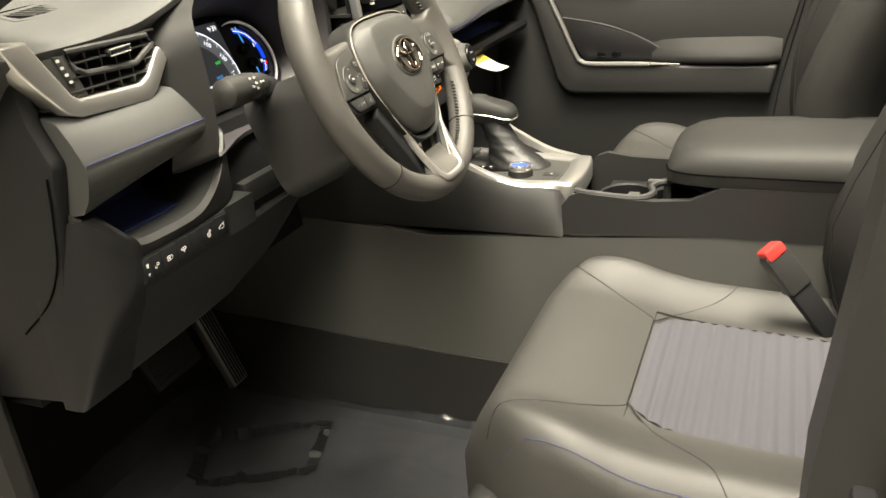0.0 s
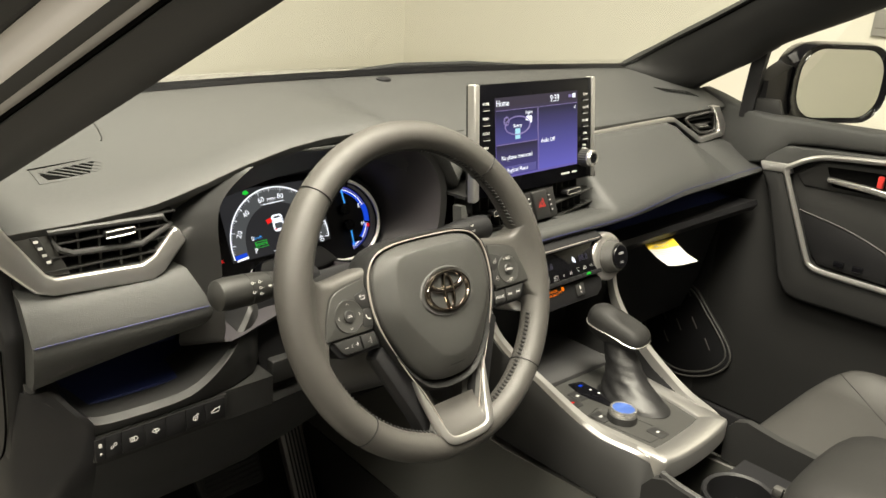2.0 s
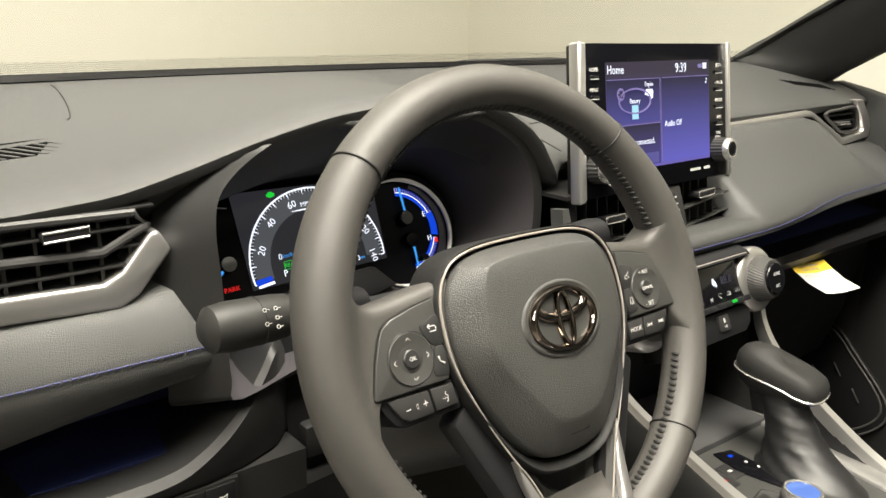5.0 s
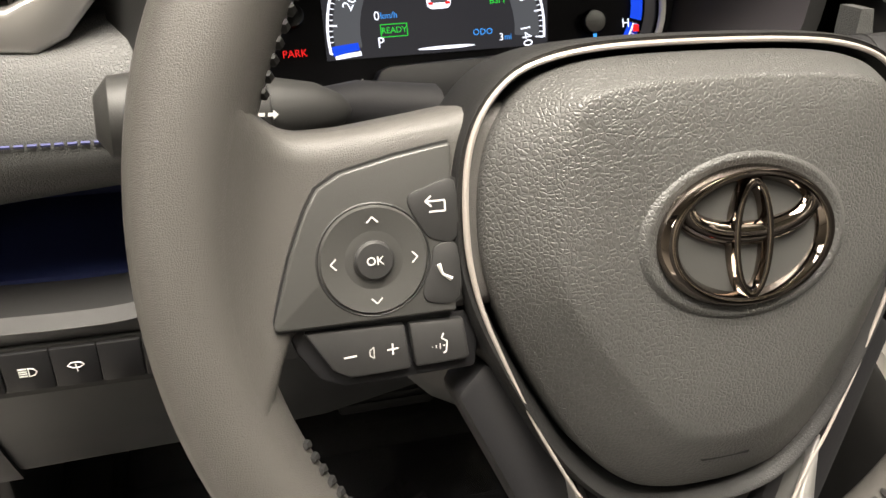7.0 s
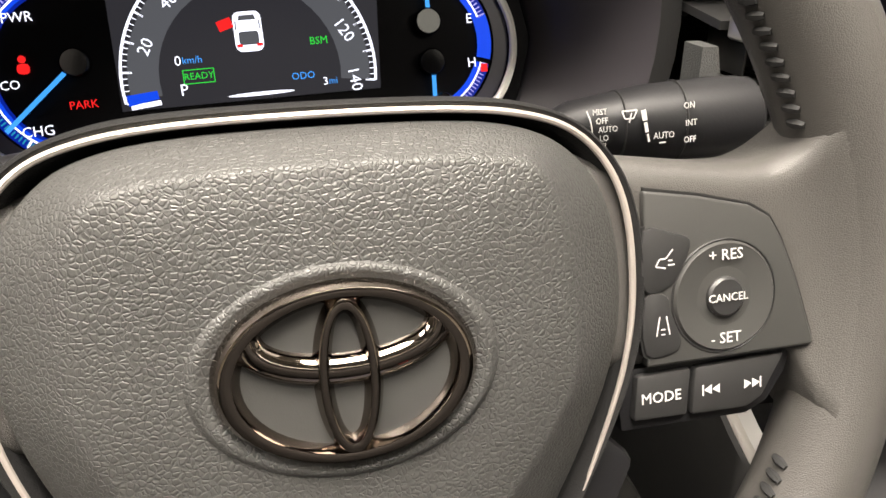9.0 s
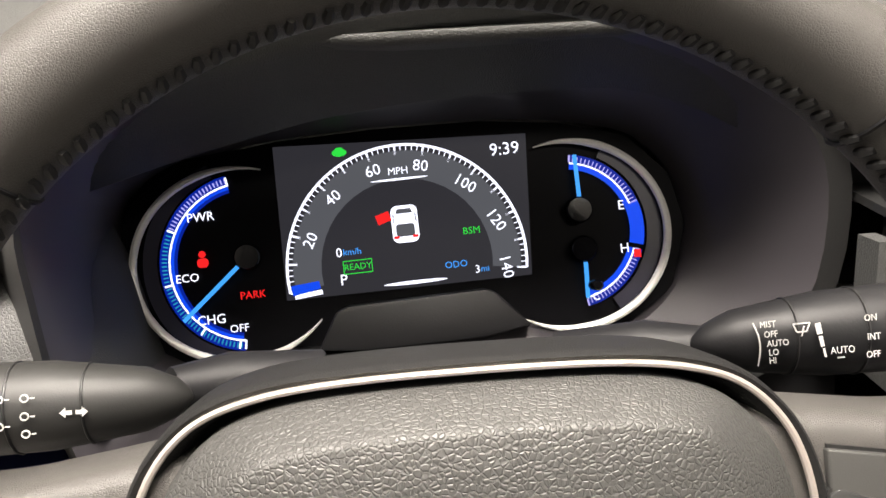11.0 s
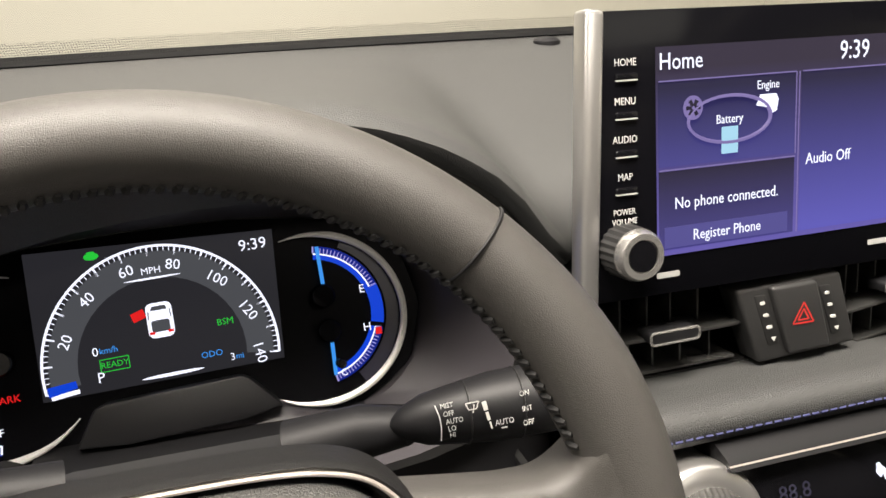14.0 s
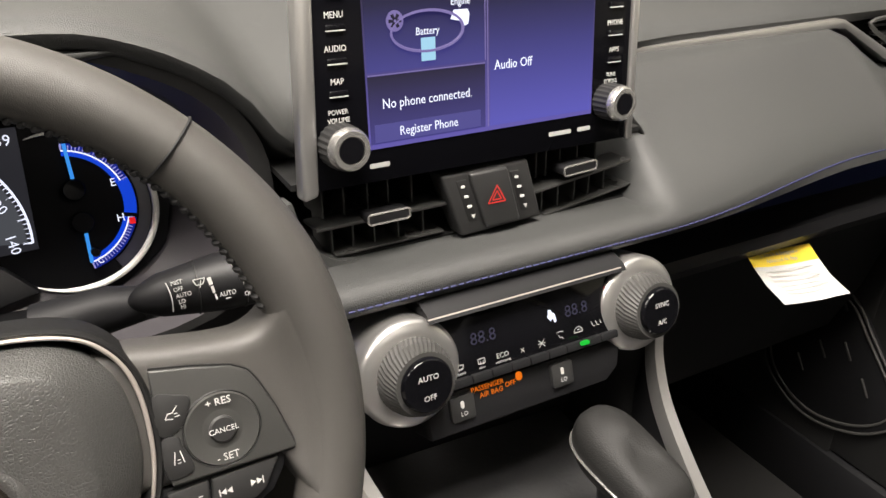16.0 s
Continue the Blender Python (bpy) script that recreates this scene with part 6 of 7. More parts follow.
part("tab", bevelled(prism([(0.956, 1.0410), (1.003, 1.0400), (1.005, 1.0335), (0.961, 1.0350)], PF, 0.006, -0.006), 0.0015, 3), M_KNOB, pv)
part("tab_edge", tube([PF @ Vector((u, v, 0.0062)) for u, v in ((0.968, 1.0362), (0.985, 1.0355), (1.003, 1.0350))], 0.0013, 6), M_BRIGHT, pv, "chrome tab edge")
# shelf and glove box
part("shelf_lining", wide_loft(0.50, 1.03, [(0.20, 0.885), (0.32, 0.90), (0.32, 0.945), (0.325, 0.945), (0.325, 0.88), (0.20, 0.88)]), M_NAVY, dash, "dark blue shelf lining")
part("shelf_edge", bevelled(wide_loft(0.49, 1.04, [(0.172, 0.893), (0.168, 0.883), (0.176, 0.87), (0.30, 0.87), (0.30, 0.886), (0.19, 0.889)]), 0.003), M_DARK, dash)
glove = thing("glove_box", "black grained glove box lid below the dashboard shelf", "glove box")
part("lid", bevelled(wide_loft(0.50, 1.02, [(0.232, 0.868), (0.232, 0.85), (0.262, 0.70), (0.29, 0.62), (0.33, 0.62), (0.33, 0.868)]), 0.008), M_DARK, glove)
part("latch", bevelled(box((0.70, 0.235, 0.845), (0.10, 0.012, 0.022)), 0.004), M_DARK, glove, "black glove box latch")
part("dash_core", box((MID, 0.48, 0.85), (1.36, 0.28, 0.36)), M_DARK, dash)

# paper tag hanging under the shelf
tag = thing("paper_tag", "white and yellow paper warning tag hanging under the dashboard", "tag")
TG = basis((0.688, 0.160, 0.852), (1, -0.05, -0.10), (0, 0.95, 0.75))
rows = [[TG @ Vector((u, v, -0.003 * math.cos(u * 60) + w)) for u in (-0.046, -0.02, 0.01, 0.046)] for v, w in ((0.026, 0.0), (0.008, 0.002), (-0.012, 0.006), (-0.036, 0.016))]
b = loft(rows[1:])
loft([[p - TG.col[2].xyz * 0.0006 for p in r] for r in rows[1:]], bm=b)
part("sheet", b, M_PAPER, tag)
b = loft(rows[:2])
loft([[p - TG.col[2].xyz * 0.0006 for p in r] for r in rows[:2]], bm=b)
part("yellow_band", b, M_YELLOW, tag, "yellow printed band")
part("hook", prism([(-0.032, 0.026), (0.0, 0.026), (0.002, 0.042), (-0.026, 0.042)], TG, 0.001, 0.0), M_PAPER, tag)
writing("This Vehicle is Equipped with", TG, 0.0058, M_GREYINK, tag, 0, 0.0205, 0, 0.0006)
writing("Advanced Air Bags", TG, 0.0058, M_GREYINK, tag, 0, 0.0135, 0, 0.0012)
b = bmesh.new()
for k in range(6):
    quad(-0.034, 0.002 - 0.005 * k, 0.034 - 0.008 * (k % 2), 0.002 - 0.005 * k, 0.0012, 0.0045 + 0.0022 * k, b, TG)
part("print_line", b, M_GREYINK, tag)

# wiper lying along the foot of the windscreen
wp = thing("windscreen_wiper", "black wiper arm lying along the foot of the windscreen", "wiper")
part("arm", tube([(0.40, 0.69, 1.112), (0.50, 0.68, 1.119), (0.66, 0.65, 1.122), (0.82, 0.60, 1.116)], [0.005, 0.008, 0.007, 0.005], 8), M_RUBBER_AND_SHADE, wp)

# ---- climate panel ----
hv = thing("climate_panel", "black climate control panel with two silver-backed knobs", "control panel")
HM = basis((0.341, 0.112, 0.915), (1, 0, 0), (0, 0.42, 1))
part("panel", bevelled(prism([(-0.085, -0.023), (0.085, -0.021), (0.082, 0.029), (-0.082, 0.029)], HM, 0.0, -0.03), 0.002), M_GLOSS, hv, "glossy black display panel")
part("panel_hood", bevelled(wide_loft(0.262, 0.424, [(0.118, 0.946), (0.114, 0.942), (0.16, 0.935), (0.18, 0.942), (0.16, 0.950), (0.135, 0.951)]), 0.002), M_DARK, hv)
part("panel_edge", tube([(0.262, 0.1165, 0.9435), (0.42, 0.1165, 0.9435)], 0.0009, 6), M_TRIMLINE, hv)
for k in range(9):
    part("climate_key", bevelled(prism(rrect(0.0150, 0.0056, 0.0008, 2, -0.0600 + 0.01555 * k, -0.0192), HM, 0.004, -0.01), 0.0008), M_DARK, hv)
part("green_lamp", prism(rrect(0.0075, 0.0030, 0.0012, 3, 0.0405, -0.0180), HM, 0.0056, 0.003), G_GREEN, hv, "lit green lamp")
for u, tx in ((-0.0584, "FRONT"), (-0.0420, "REAR"), (-0.0252, "HEAT/COOL")):
    writing(tx, HM, 0.0022, M_GREYINK, hv, u, -0.0140, 0, 0.0006)
writing("ECO", HM, 0.0050, M_GREYINK, hv, -0.0252, -0.0098, 0, 0.0006)


def strokes(name, m, pts_list, w, h, material, parent):
    b_ = bmesh.new()
    for pts in pts_list:
        for p_, q_ in zip(pts, pts[1:]):
            quad(*p_, *q_, w, h, b_, m)
    return part(name, b_, material, parent)


icons = (
    (-0.0584, -0.0098, [[(-0.0026, 0.0018), (0.0026, 0.0018), (0.0016, -0.0010), (-0.0016, -0.0010), (-0.0026, 0.0018)], [(-0.0014, -0.0020), (-0.0010, -0.0004)], [(0.0006, -0.0020), (0.0010, -0.0004)]]),
    (-0.0420, -0.0098, [[(-0.0026, 0.0020), (0.0026, 0.0020), (0.0026, -0.0014), (-0.0026, -0.0014), (-0.0026, 0.0020)], [(-0.0010, -0.0020), (-0.0008, 0.0006)], [(0.0010, -0.0020), (0.0012, 0.0006)]]),
    (-0.0092, -0.0108, [[(-0.0015, 0.0015), (0.0015, -0.0015)], [(-0.0015, -0.0015), (0.0015, 0.0015)]]),
    (0.0072, -0.0104, [[(-0.0024, 0.0024), (0.0024, -0.0024)], [(-0.0024, -0.0024), (0.0024, 0.0024)], [(-0.0030, 0.0), (0.0030, 0.0)]]),
    (0.0236, -0.0091, [[(-0.0030, 0.0024), (0.0, 0.0030), (0.0030, 0.0024)], [(-0.0016, 0.0010), (-0.0008, -0.0014), (0.0014, -0.0014), (0.0018, -0.0030)]]),
    (0.0393, -0.0091, [[(-0.0036, -0.0014), (-0.0030, 0.0010), (-0.0012, 0.0024), (0.0016, 0.0024), (0.0034, 0.0006), (0.0036, -0.0014), (-0.0036, -0.0014)], [(-0.0010, 0.0004), (0.0014, 0.0004)]]),
    (0.0559, -0.0085, [[(-0.0044, 0.0026), (-0.0030, -0.0010), (-0.0012, -0.0010)], [(-0.0004, 0.0026), (0.0008, -0.0010), (0.0026, -0.0010)], [(0.0034, 0.0026), (0.0044, -0.0010)]]),
)
for u, v, lines in icons:
    strokes("symbol", HM, [[(u + a, v + c) for a, c in ln] for ln in lines], 0.0006, 0.0006, M_GREYINK, hv)
for u in (-0.0380, 0.0400):
    writing("88.8", HM, 0.0120, M_SMOKE, hv, u, 0.0060, 0, 0.0005)
part("seat_figure", prism([(0.0150, 0.0062), (0.0175, 0.0030), (0.0195, 0.0050), (0.0205, 0.0012), (0.0222, 0.0022), (0.0212, 0.0072), (0.0190, 0.0092), (0.0180, 0.0110), (0.0160, 0.0106), (0.0160, 0.0084)], HM, 0.0006, 0.0), G_WHITE, hv, "lit seat symbol")
for u, m_, c_ in ((-0.066, G_CYAN, 0.0090), (-0.064, G_RED, 0.0000), (0.068, G_RED, 0.0120), (0.066, G_CYAN, 0.0030)):
    part("heat_mark", prism(rrect(0.0022, 0.0085, 0.0008, 2, u, c_), HM, 0.0006, 0.0), m_, hv)
part("lower_panel", bevelled(prism([(-0.085, -0.054), (0.062, -0.054), (0.074, -0.046), (0.080, -0.0255), (-0.085, -0.0255)], HM, -0.004, -0.03), 0.002), M_DARK, hv)
writing("PASSENGER", HM, 0.0050, G_AMBER, hv, -0.0385, -0.0285, 0, -0.003)
writing("AIR BAG", HM, 0.0050, G_AMBER, hv, -0.0360, -0.0335, 0, -0.003)
writing("OFF", HM, 0.0050, G_AMBER, hv, -0.0205, -0.0320, 0, -0.003)
part("airbag_lamp", prism(rrect(0.0050, 0.0060, 0.002, 2, -0.0125, -0.0290), HM, -0.0032, -0.007), G_AMBER, hv)
for u in (-0.060, 0.0223):
    part("seat_heat_switch", bevelled(prism(rrect(0.0185, 0.0175, 0.002, 2, u, -0.0370), HM, -0.001, -0.012), 0.001), M_BUTTON, hv)
    writing("LO", HM, 0.0042, M_WHITEINK, hv, u, -0.0408, 0, -0.0003)
    part("symbol", prism(rrect(0.0024, 0.005, 0.001, 2, u - 0.0005, -0.0345), HM, -0.0004, -0.002), M_WHITEINK, hv)
for s, tx in ((-1, ("AUTO", "OFF")), (1, ("SYNC", "A/C"))):
    hm = basis((0.343 + s * 0.0955, 0.119, 0.909), (1, 0, 0), (0, 0.28, 1))
    part("knob_back", revolve([(0.0365, -0.03), (0.0365, 0.005), (0.0356, 0.0085), (0.0330, 0.0108), (0.0270, 0.0120), (0.015, 0.0120)], hm, 44), M_SILVER, hv, "satin silver knob backing")
    kn = part("temperature_knob", loft([[hm @ Vector(((r + (0.0003 if j % 2 else -0.0003)) * math.cos(2 * math.pi * (j + tw * 1.6) / 96), (r + (0.0003 if j % 2 else -0.0003)) * math.sin(2 * math.pi * (j + tw * 1.6) / 96), h)) for j in range(96)] for h, r, tw in ((0.0115, 0.0252, 0), (0.020, 0.0242, 1.4), (0.0295, 0.0205, 3.0))], True, True), M_KNOB, hv, "grey ribbed temperature knob", smooth=False)
    part("knob_face", revolve([(0.0178, 0.028), (0.0176, 0.0315), (0.0162, 0.0330), (0.0002, 0.0330)], hm, 36), M_GLOSS, kn, "glossy black knob face")
    writing(tx[0], hm, 0.0052, M_WHITEINK, hv, 0, 0.005, 0, 0.0334)
    writing(tx[1], hm, 0.0052, M_WHITEINK, hv, 0, -0.008, 0, 0.0334)

# ---- centre console ----
con = thing("centre_console", "black centre console with satin silver frame and cup holders", "console")
CX = 0.333


KM = basis((CX, -0.02, 0.7535), (1, 0, -0.040), (0, 1, 0.0))
fo = [(p.x, p.y) for p in spline([(-0.076, -0.092, 0), (-0.084, 0.02, 0), (-0.092, 0.13, 0), (0.02, 0.135, 0), (0.118, 0.13, 0), (0.108, 0.02, 0), (0.094, -0.084, 0), (0.082, -0.104, 0), (0.0, -0.113, 0), (-0.062, -0.110, 0)], 4, True)]
fi = [(p.x, p.y) for p in spline([(-0.058, -0.070, 0), (-0.066, 0.02, 0), (-0.072, 0.12, 0), (0.02, 0.125, 0), (0.096, 0.12, 0), (0.080, 0.02, 0), (0.064, -0.062, 0), (0.054, -0.074, 0), (0.0, -0.079, 0), (-0.048, -0.080, 0)], 4, True)]
rows = [[KM @ Vector((u, v, h)) for u, v in pts] for pts, h in ((fo, -0.026), (fo, -0.005), ([(u * 0.99, v * 0.99) for u, v in fo], -0.0005), ([(u * 0.97, v * 0.97) for u, v in fo], 0.0012), ([(u * 1.03, v * 1.03) for u, v in fi], 0.0012), ([(u * 1.005, v * 1.005) for u, v in fi], -0.001), (fi, -0.005), (fi, -0.02))]
part("silver_frame", loft(rows, True), M_SILVER, con, "satin silver frame round the shifter", angle=50)
part("shift_plate", prism(fi, KM, -0.003, -0.02), M_PANEL, con, "satin grey-black plate round the shifter")
gap_ = [(-0.052, -0.030), (-0.058, 0.020), (-0.030, 0.026), (-0.012, -0.004), (-0.006, -0.048), (-0.012, -0.070), (-0.046, -0.068)]
part("plate_groove", tube([KM @ Vector((u, v, -0.0028)) for u, v in gap_], 0.0006, 5, True), M_VENT, con, "groove round the switch plate")
RAIL = [(0.074, -0.119, 0.7360, 0.0050), (0.083, -0.100, 0.7470, 0.0085), (0.096, -0.045, 0.7560, 0.0085), (0.105, 0.010, 0.7800, 0.0075), (0.113, 0.050, 0.8010, 0.0068), (0.124, 0.090, 0.8240, 0.0064), (0.134, 0.116, 0.8500, 0.0062), (0.141, 0.128, 0.8800, 0.0062)]
for s in (-1, 1):
    ctr, wid = spline([(0.343 + s * a, y, z) for a, y, z, w in RAIL], 5), spline([(w, 0, 0) for a, y, z, w in RAIL], 5)
    ctr = [p + Vector((0, 0, 0.007 * max(0.0, min(1.0, (0.0 - p.y) / 0.08)))) if s < 0 else p for p in ctr]
    leg_rows = []
    for p, w in zip(ctr, wid):
        w = w.x
        leg_rows.append([(p.x - s * w, p.y, p.z - 0.004), (p.x - s * w * 0.8, p.y - 0.002, p.z + 0.001), (p.x + s * w * 0.6, p.y - 0.002, p.z + 0.0015), (p.x + s * w, p.y, p.z - 0.003), (p.x + s * w, p.y + 0.006, p.z - 0.010), (p.x - s * w, p.y + 0.006, p.z - 0.010)])
    part("silver_rail", loft(leg_rows, True, True), M_SILVER, con, "satin silver rail rising to the dashboard", angle=35)
    edge_ = [Vector(r[3]) for r in leg_rows] + [Vector((0.343 + s * 0.150, 0.20, 0.90)), Vector((0.343 + s * 0.152, 0.36, 0.90))]
    part("side_cover", loft([[p + Vector((-s * 0.001, 0, 0)) for p in edge_], [p + Vector((s * 0.0015, 0, -0.004)) for p in edge_]] + [[p.lerp(Vector((CX + s * 0.1065, p.y, 0.684)), f) + Vector((s * 0.004 * math.sin(math.pi * f), 0, 0)) for p in edge_] for f in (0.3, 0.65, 0.95, 1.0)]), M_PLASTIC, con, "grained console side cover")
    part("rail_skirt", loft([[Vector(r[0]) + Vector((0, 0, -0.003)) for r in leg_rows], [Vector((r[0][0] - s * 0.004, r[0][1] + 0.01, min(r[0][2] - 0.006, 0.744))) for r in leg_rows]]), M_DARK, con)
part("front_pocket", bevelled(prism([(-0.10, 0.10), (0.11, 0.10), (0.115, 0.215), (-0.105, 0.215)], KM, 0.004, -0.02), 0.003), M_POCKET, con, "dark grey mat in the pocket ahead of the shifter")
part("pocket_wall", box((0.341, 0.205, 0.82), (0.25, 0.02, 0.16)), M_DARK, con)
# side walls
for s in (-1, 1):
    x1 = CX + s * 0.108
    prof = [(0.62, 0.30), (0.62, 0.70), (0.40, 0.69), (0.10, 0.670), (-0.15, 0.684), (-0.33, 0.700), (-0.75, 0.715), (-0.75, 0.30)]
    x2 = CX + s * 0.090
    part("lower_side", bevelled(wide_loft(min(x2, x1 - s * 0.003), max(x2, x1 - s * 0.003), prof), 0.004), M_CONSOLE, con, "dark grey lower console side")
    part("carpet_side", bevelled(wide_loft(x1 - s * 0.003 - 0.004, x1 - s * 0.003 + 0.004, [(0.60, 0.30), (0.60, 0.475), (0.10, 0.452), (-0.40, 0.44), (-0.40, 0.30)]), 0.002), M_CARPET, con, "dark carpet along the console foot")
    prof = [(-0.120, 0.688), (-0.118, 0.734), (-0.130, 0.750), (-0.146, 0.756), (-0.19, 0.750), (-0.25, 0.748), (-0.30, 0.752), (-0.34, 0.772), (-0.75, 0.775), (-0.75, 0.700), (-0.34, 0.700)]
    part("bin_wall", bevelled(wide_loft(min(CX + s * 0.094, CX + s * 0.106), max(CX + s * 0.094, CX + s * 0.106), prof), 0.006), M_PLASTIC, con)
part("bin_rim", tube(spline([(CX - 0.096, -0.137, 0.755), (CX - 0.1005, -0.165, 0.753), (CX - 0.100, -0.210, 0.750), (CX - 0.096, -0.236, 0.750), (CX - 0.084, -0.247, 0.753), (CX - 0.070, -0.243, 0.757), (CX - 0.058, -0.252, 0.760), (CX - 0.055, -0.270, 0.762)], 5), 0.0055, 8), M_PLASTIC, con, "rounded rim of the cup bin")
part("bin_end", bevelled(box((CX + 0.02, -0.263, 0.722), (0.15, 0.012, 0.075)), 0.004), M_PLASTIC, con)
part("cup_floor", box((CX, -0.23, 0.685), (0.17, 0.16, 0.01)), M_DARK, con)
for yy, rr in ((-0.20, 0.038), (-0.275, 0.036)):
    b = bmesh.new()
    rows = [[(CX - 0.02 + r * math.cos(2 * math.pi * j / 28), yy + r * math.sin(2 * math.pi * j / 28), z) for j in range(28)] for r, z in ((rr, 0.688), (rr, 0.728), (rr + 0.004, 0.730), (rr + 0.006, 0.728), (rr + 0.006, 0.688))]
    part("cup_ring", loft(rows, True), M_DARK, con, "black cup holder ring")
part("cup_grip", bevelled(box((CX - 0.055, -0.215, 0.735), (0.02, 0.018, 0.012)), 0.003), M_KNOB, con)
part("cup_grip", bevelled(box((CX + 0.012, -0.235, 0.735), (0.012, 0.02, 0.012)), 0.003), M_KNOB, con)
part("bin_lining", box((CX + 0.05, -0.225, 0.70), (0.05, 0.13, 0.03)), M_DARK, con)
# armrest
rows = []
for y, zt, w in ((-0.262, 0.792, 0.062), (-0.266, 0.803, 0.078), (-0.276, 0.812, 0.089), (-0.294, 0.8195, 0.097), (-0.325, 0.825, 0.102), (-0.45, 0.828, 0.105), (-0.66, 0.828, 0.105)):
    rows.append([(CX + u * w, y, z) for u, z in ((-1.0, 0.772), (-1.03, 0.788), (-0.99, zt - 0.018), (-0.86, zt - 0.004), (-0.5, zt), (0, zt + 0.002), (0.5, zt), (0.86, zt - 0.004), (0.99, zt - 0.018), (1.03, 0.788), (1.0, 0.772))])
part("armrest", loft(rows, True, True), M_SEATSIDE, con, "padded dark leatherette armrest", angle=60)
part("armrest_seam", tube([(CX - 1.031 * w, y, 0.7895) for y, w in ((-0.262, 0.062), (-0.266, 0.078), (-0.276, 0.089), (-0.294, 0.097), (-0.325, 0.102), (-0.45, 0.105), (-0.66, 0.105))], 0.0012, 6), M_HOLE, con)
part("armrest_box", bevelled(box((CX, -0.51, 0.745), (0.185, 0.36, 0.10)), 0.006), M_PLASTIC, con)

# ---- gear shifter ----
sh = thing("gear_shifter", "black leather gear shifter with chrome edge on the console", "gear lever")
rows = []
stem = [(0.364, -0.010, 0.751, 0.036, 0.056), (0.364, -0.008, 0.757, 0.033, 0.050), (0.366, -0.002, 0.765, 0.028, 0.042), (0.368, 0.006, 0.774, 0.0245, 0.034), (0.371, 0.013, 0.784, 0.0225, 0.029), (0.373, 0.019, 0.794, 0.0212, 0.0265), (0.375, 0.025, 0.804, 0.0205, 0.025), (0.377, 0.031, 0.814, 0.0198, 0.024), (0.378, 0.035, 0.824, 0.019, 0.023)]
for t, p in enumerate(spline([Vector(q[:3]) for q in stem], 3)):
    f = t / 3
    k = min(int(f), 7)
    rx, ry = (stem[k][i] + (stem[k + 1][i] - stem[k][i]) * (f - k) for i in (3, 4))
    w = 0.10 * min(1, t / 3)
    rows.append([p + Vector((rx * math.cos(q) * (1 + w * noise.noise(Vector((2.2 * math.cos(q + t * 0.13), 2.2 * math.sin(q + t * 0.13), t * 0.22))) + 0.018 * math.sin(t * 1.9 + 2 * q) * (t > 8)), ry * math.sin(q) * (1 + w * noise.noise(Vector((2.2 * math.cos(q + t * 0.13), 2.2 * math.sin(q + t * 0.13), 5 + t * 0.22))) + 0.018 * math.sin(t * 1.9 + 2 * q) * (t > 8)), 0)) for q in [2 * math.pi * j / 32 for j in range(32)]])
part("boot", loft(rows, True, True), M_BOOT, sh, "creased leather boot", angle=80)
HK = basis((0.380, 0.042, 0.832), (1, 0.1, 0), (-0.1, 1, 0.10)) @ Matrix.Scale(0.96, 4)
kp = [(-0.020, -0.046), (0.016, -0.048), (0.025, -0.035), (0.026, 0.0), (0.022, 0.032), (0.008, 0.046), (-0.012, 0.044), (-0.024, 0.025), (-0.026, -0.015)]
k3 = spline([(u, v, 0) for u, v in kp], 3, True)
rows = [[HK @ Vector((p.x * s, p.y * s, h + 0.006 * (p.y * 20) * (h > 0))) for p in k3] for h, s in ((-0.016, 0.68), (-0.010, 0.86), (-0.003, 0.97), (0.004, 1.0), (0.012, 0.98), (0.019, 0.90), (0.024, 0.74), (0.0265, 0.45), (0.027, 0.15))]
part("grip", loft(rows, True, True), M_SEATSIDE, sh, "black leather shift knob", angle=60)
part("grip_edge", tube([HK @ Vector((p.x * 1.0, p.y * 1.0, 0.002 - 0.004 * max(0.0, min(1.0, (-0.01 - p.y) / 0.02)))) for p in k3], 0.0013, 6, True), M_BRIGHT, sh, "chrome edge")
part("shift_gate", bevelled(prism([(-0.010, 0.010), (0.010, 0.014), (0.014, 0.086), (-0.010, 0.092), (-0.020, 0.060)], KM, -0.001, -0.006), 0.001), M_GLOSS, sh)
part("gear_lamp", prism(rrect(0.006, 0.004, 0.001, 2, 0.000, 0.078), KM, -0.0004, -0.003), G_BLUE, sh, "lit blue gear lamp")
for k in range(3):
    part("gear_mark", prism(rrect(0.003, 0.0035, 0.001, 2, 0.003 + 0.002 * k, 0.062 - 0.013 * k), KM, -0.0004, -0.003), M_WHITEINK, sh)
mk = thing("drive_mode_knob", "chrome-ringed drive mode knob with blue centre", "knob")
mm = KM @ pose(-0.027, -0.012, -0.004) @ Matrix.Scale(0.88, 4)
part("base", revolve([(0.0225, 0.0), (0.0220, 0.012), (0.0205, 0.013)], mm, 36), M_PLASTIC, mk)
part("ring", revolve([(0.0205, 0.010), (0.0210, 0.018), (0.0195, 0.0215), (0.0170, 0.0210), (0.0165, 0.019)], mm, 36), M_BRIGHT, mk, "chrome ring")
part("centre", revolve([(0.0172, 0.018), (0.0165, 0.0202), (0.008, 0.0212), (0.0005, 0.0214)], mm, 32), mat("blue_knob_centre", (0.10, 0.20, 0.62), 0.25, metal=0.6, vary=0.1), mk, "metallic blue centre")
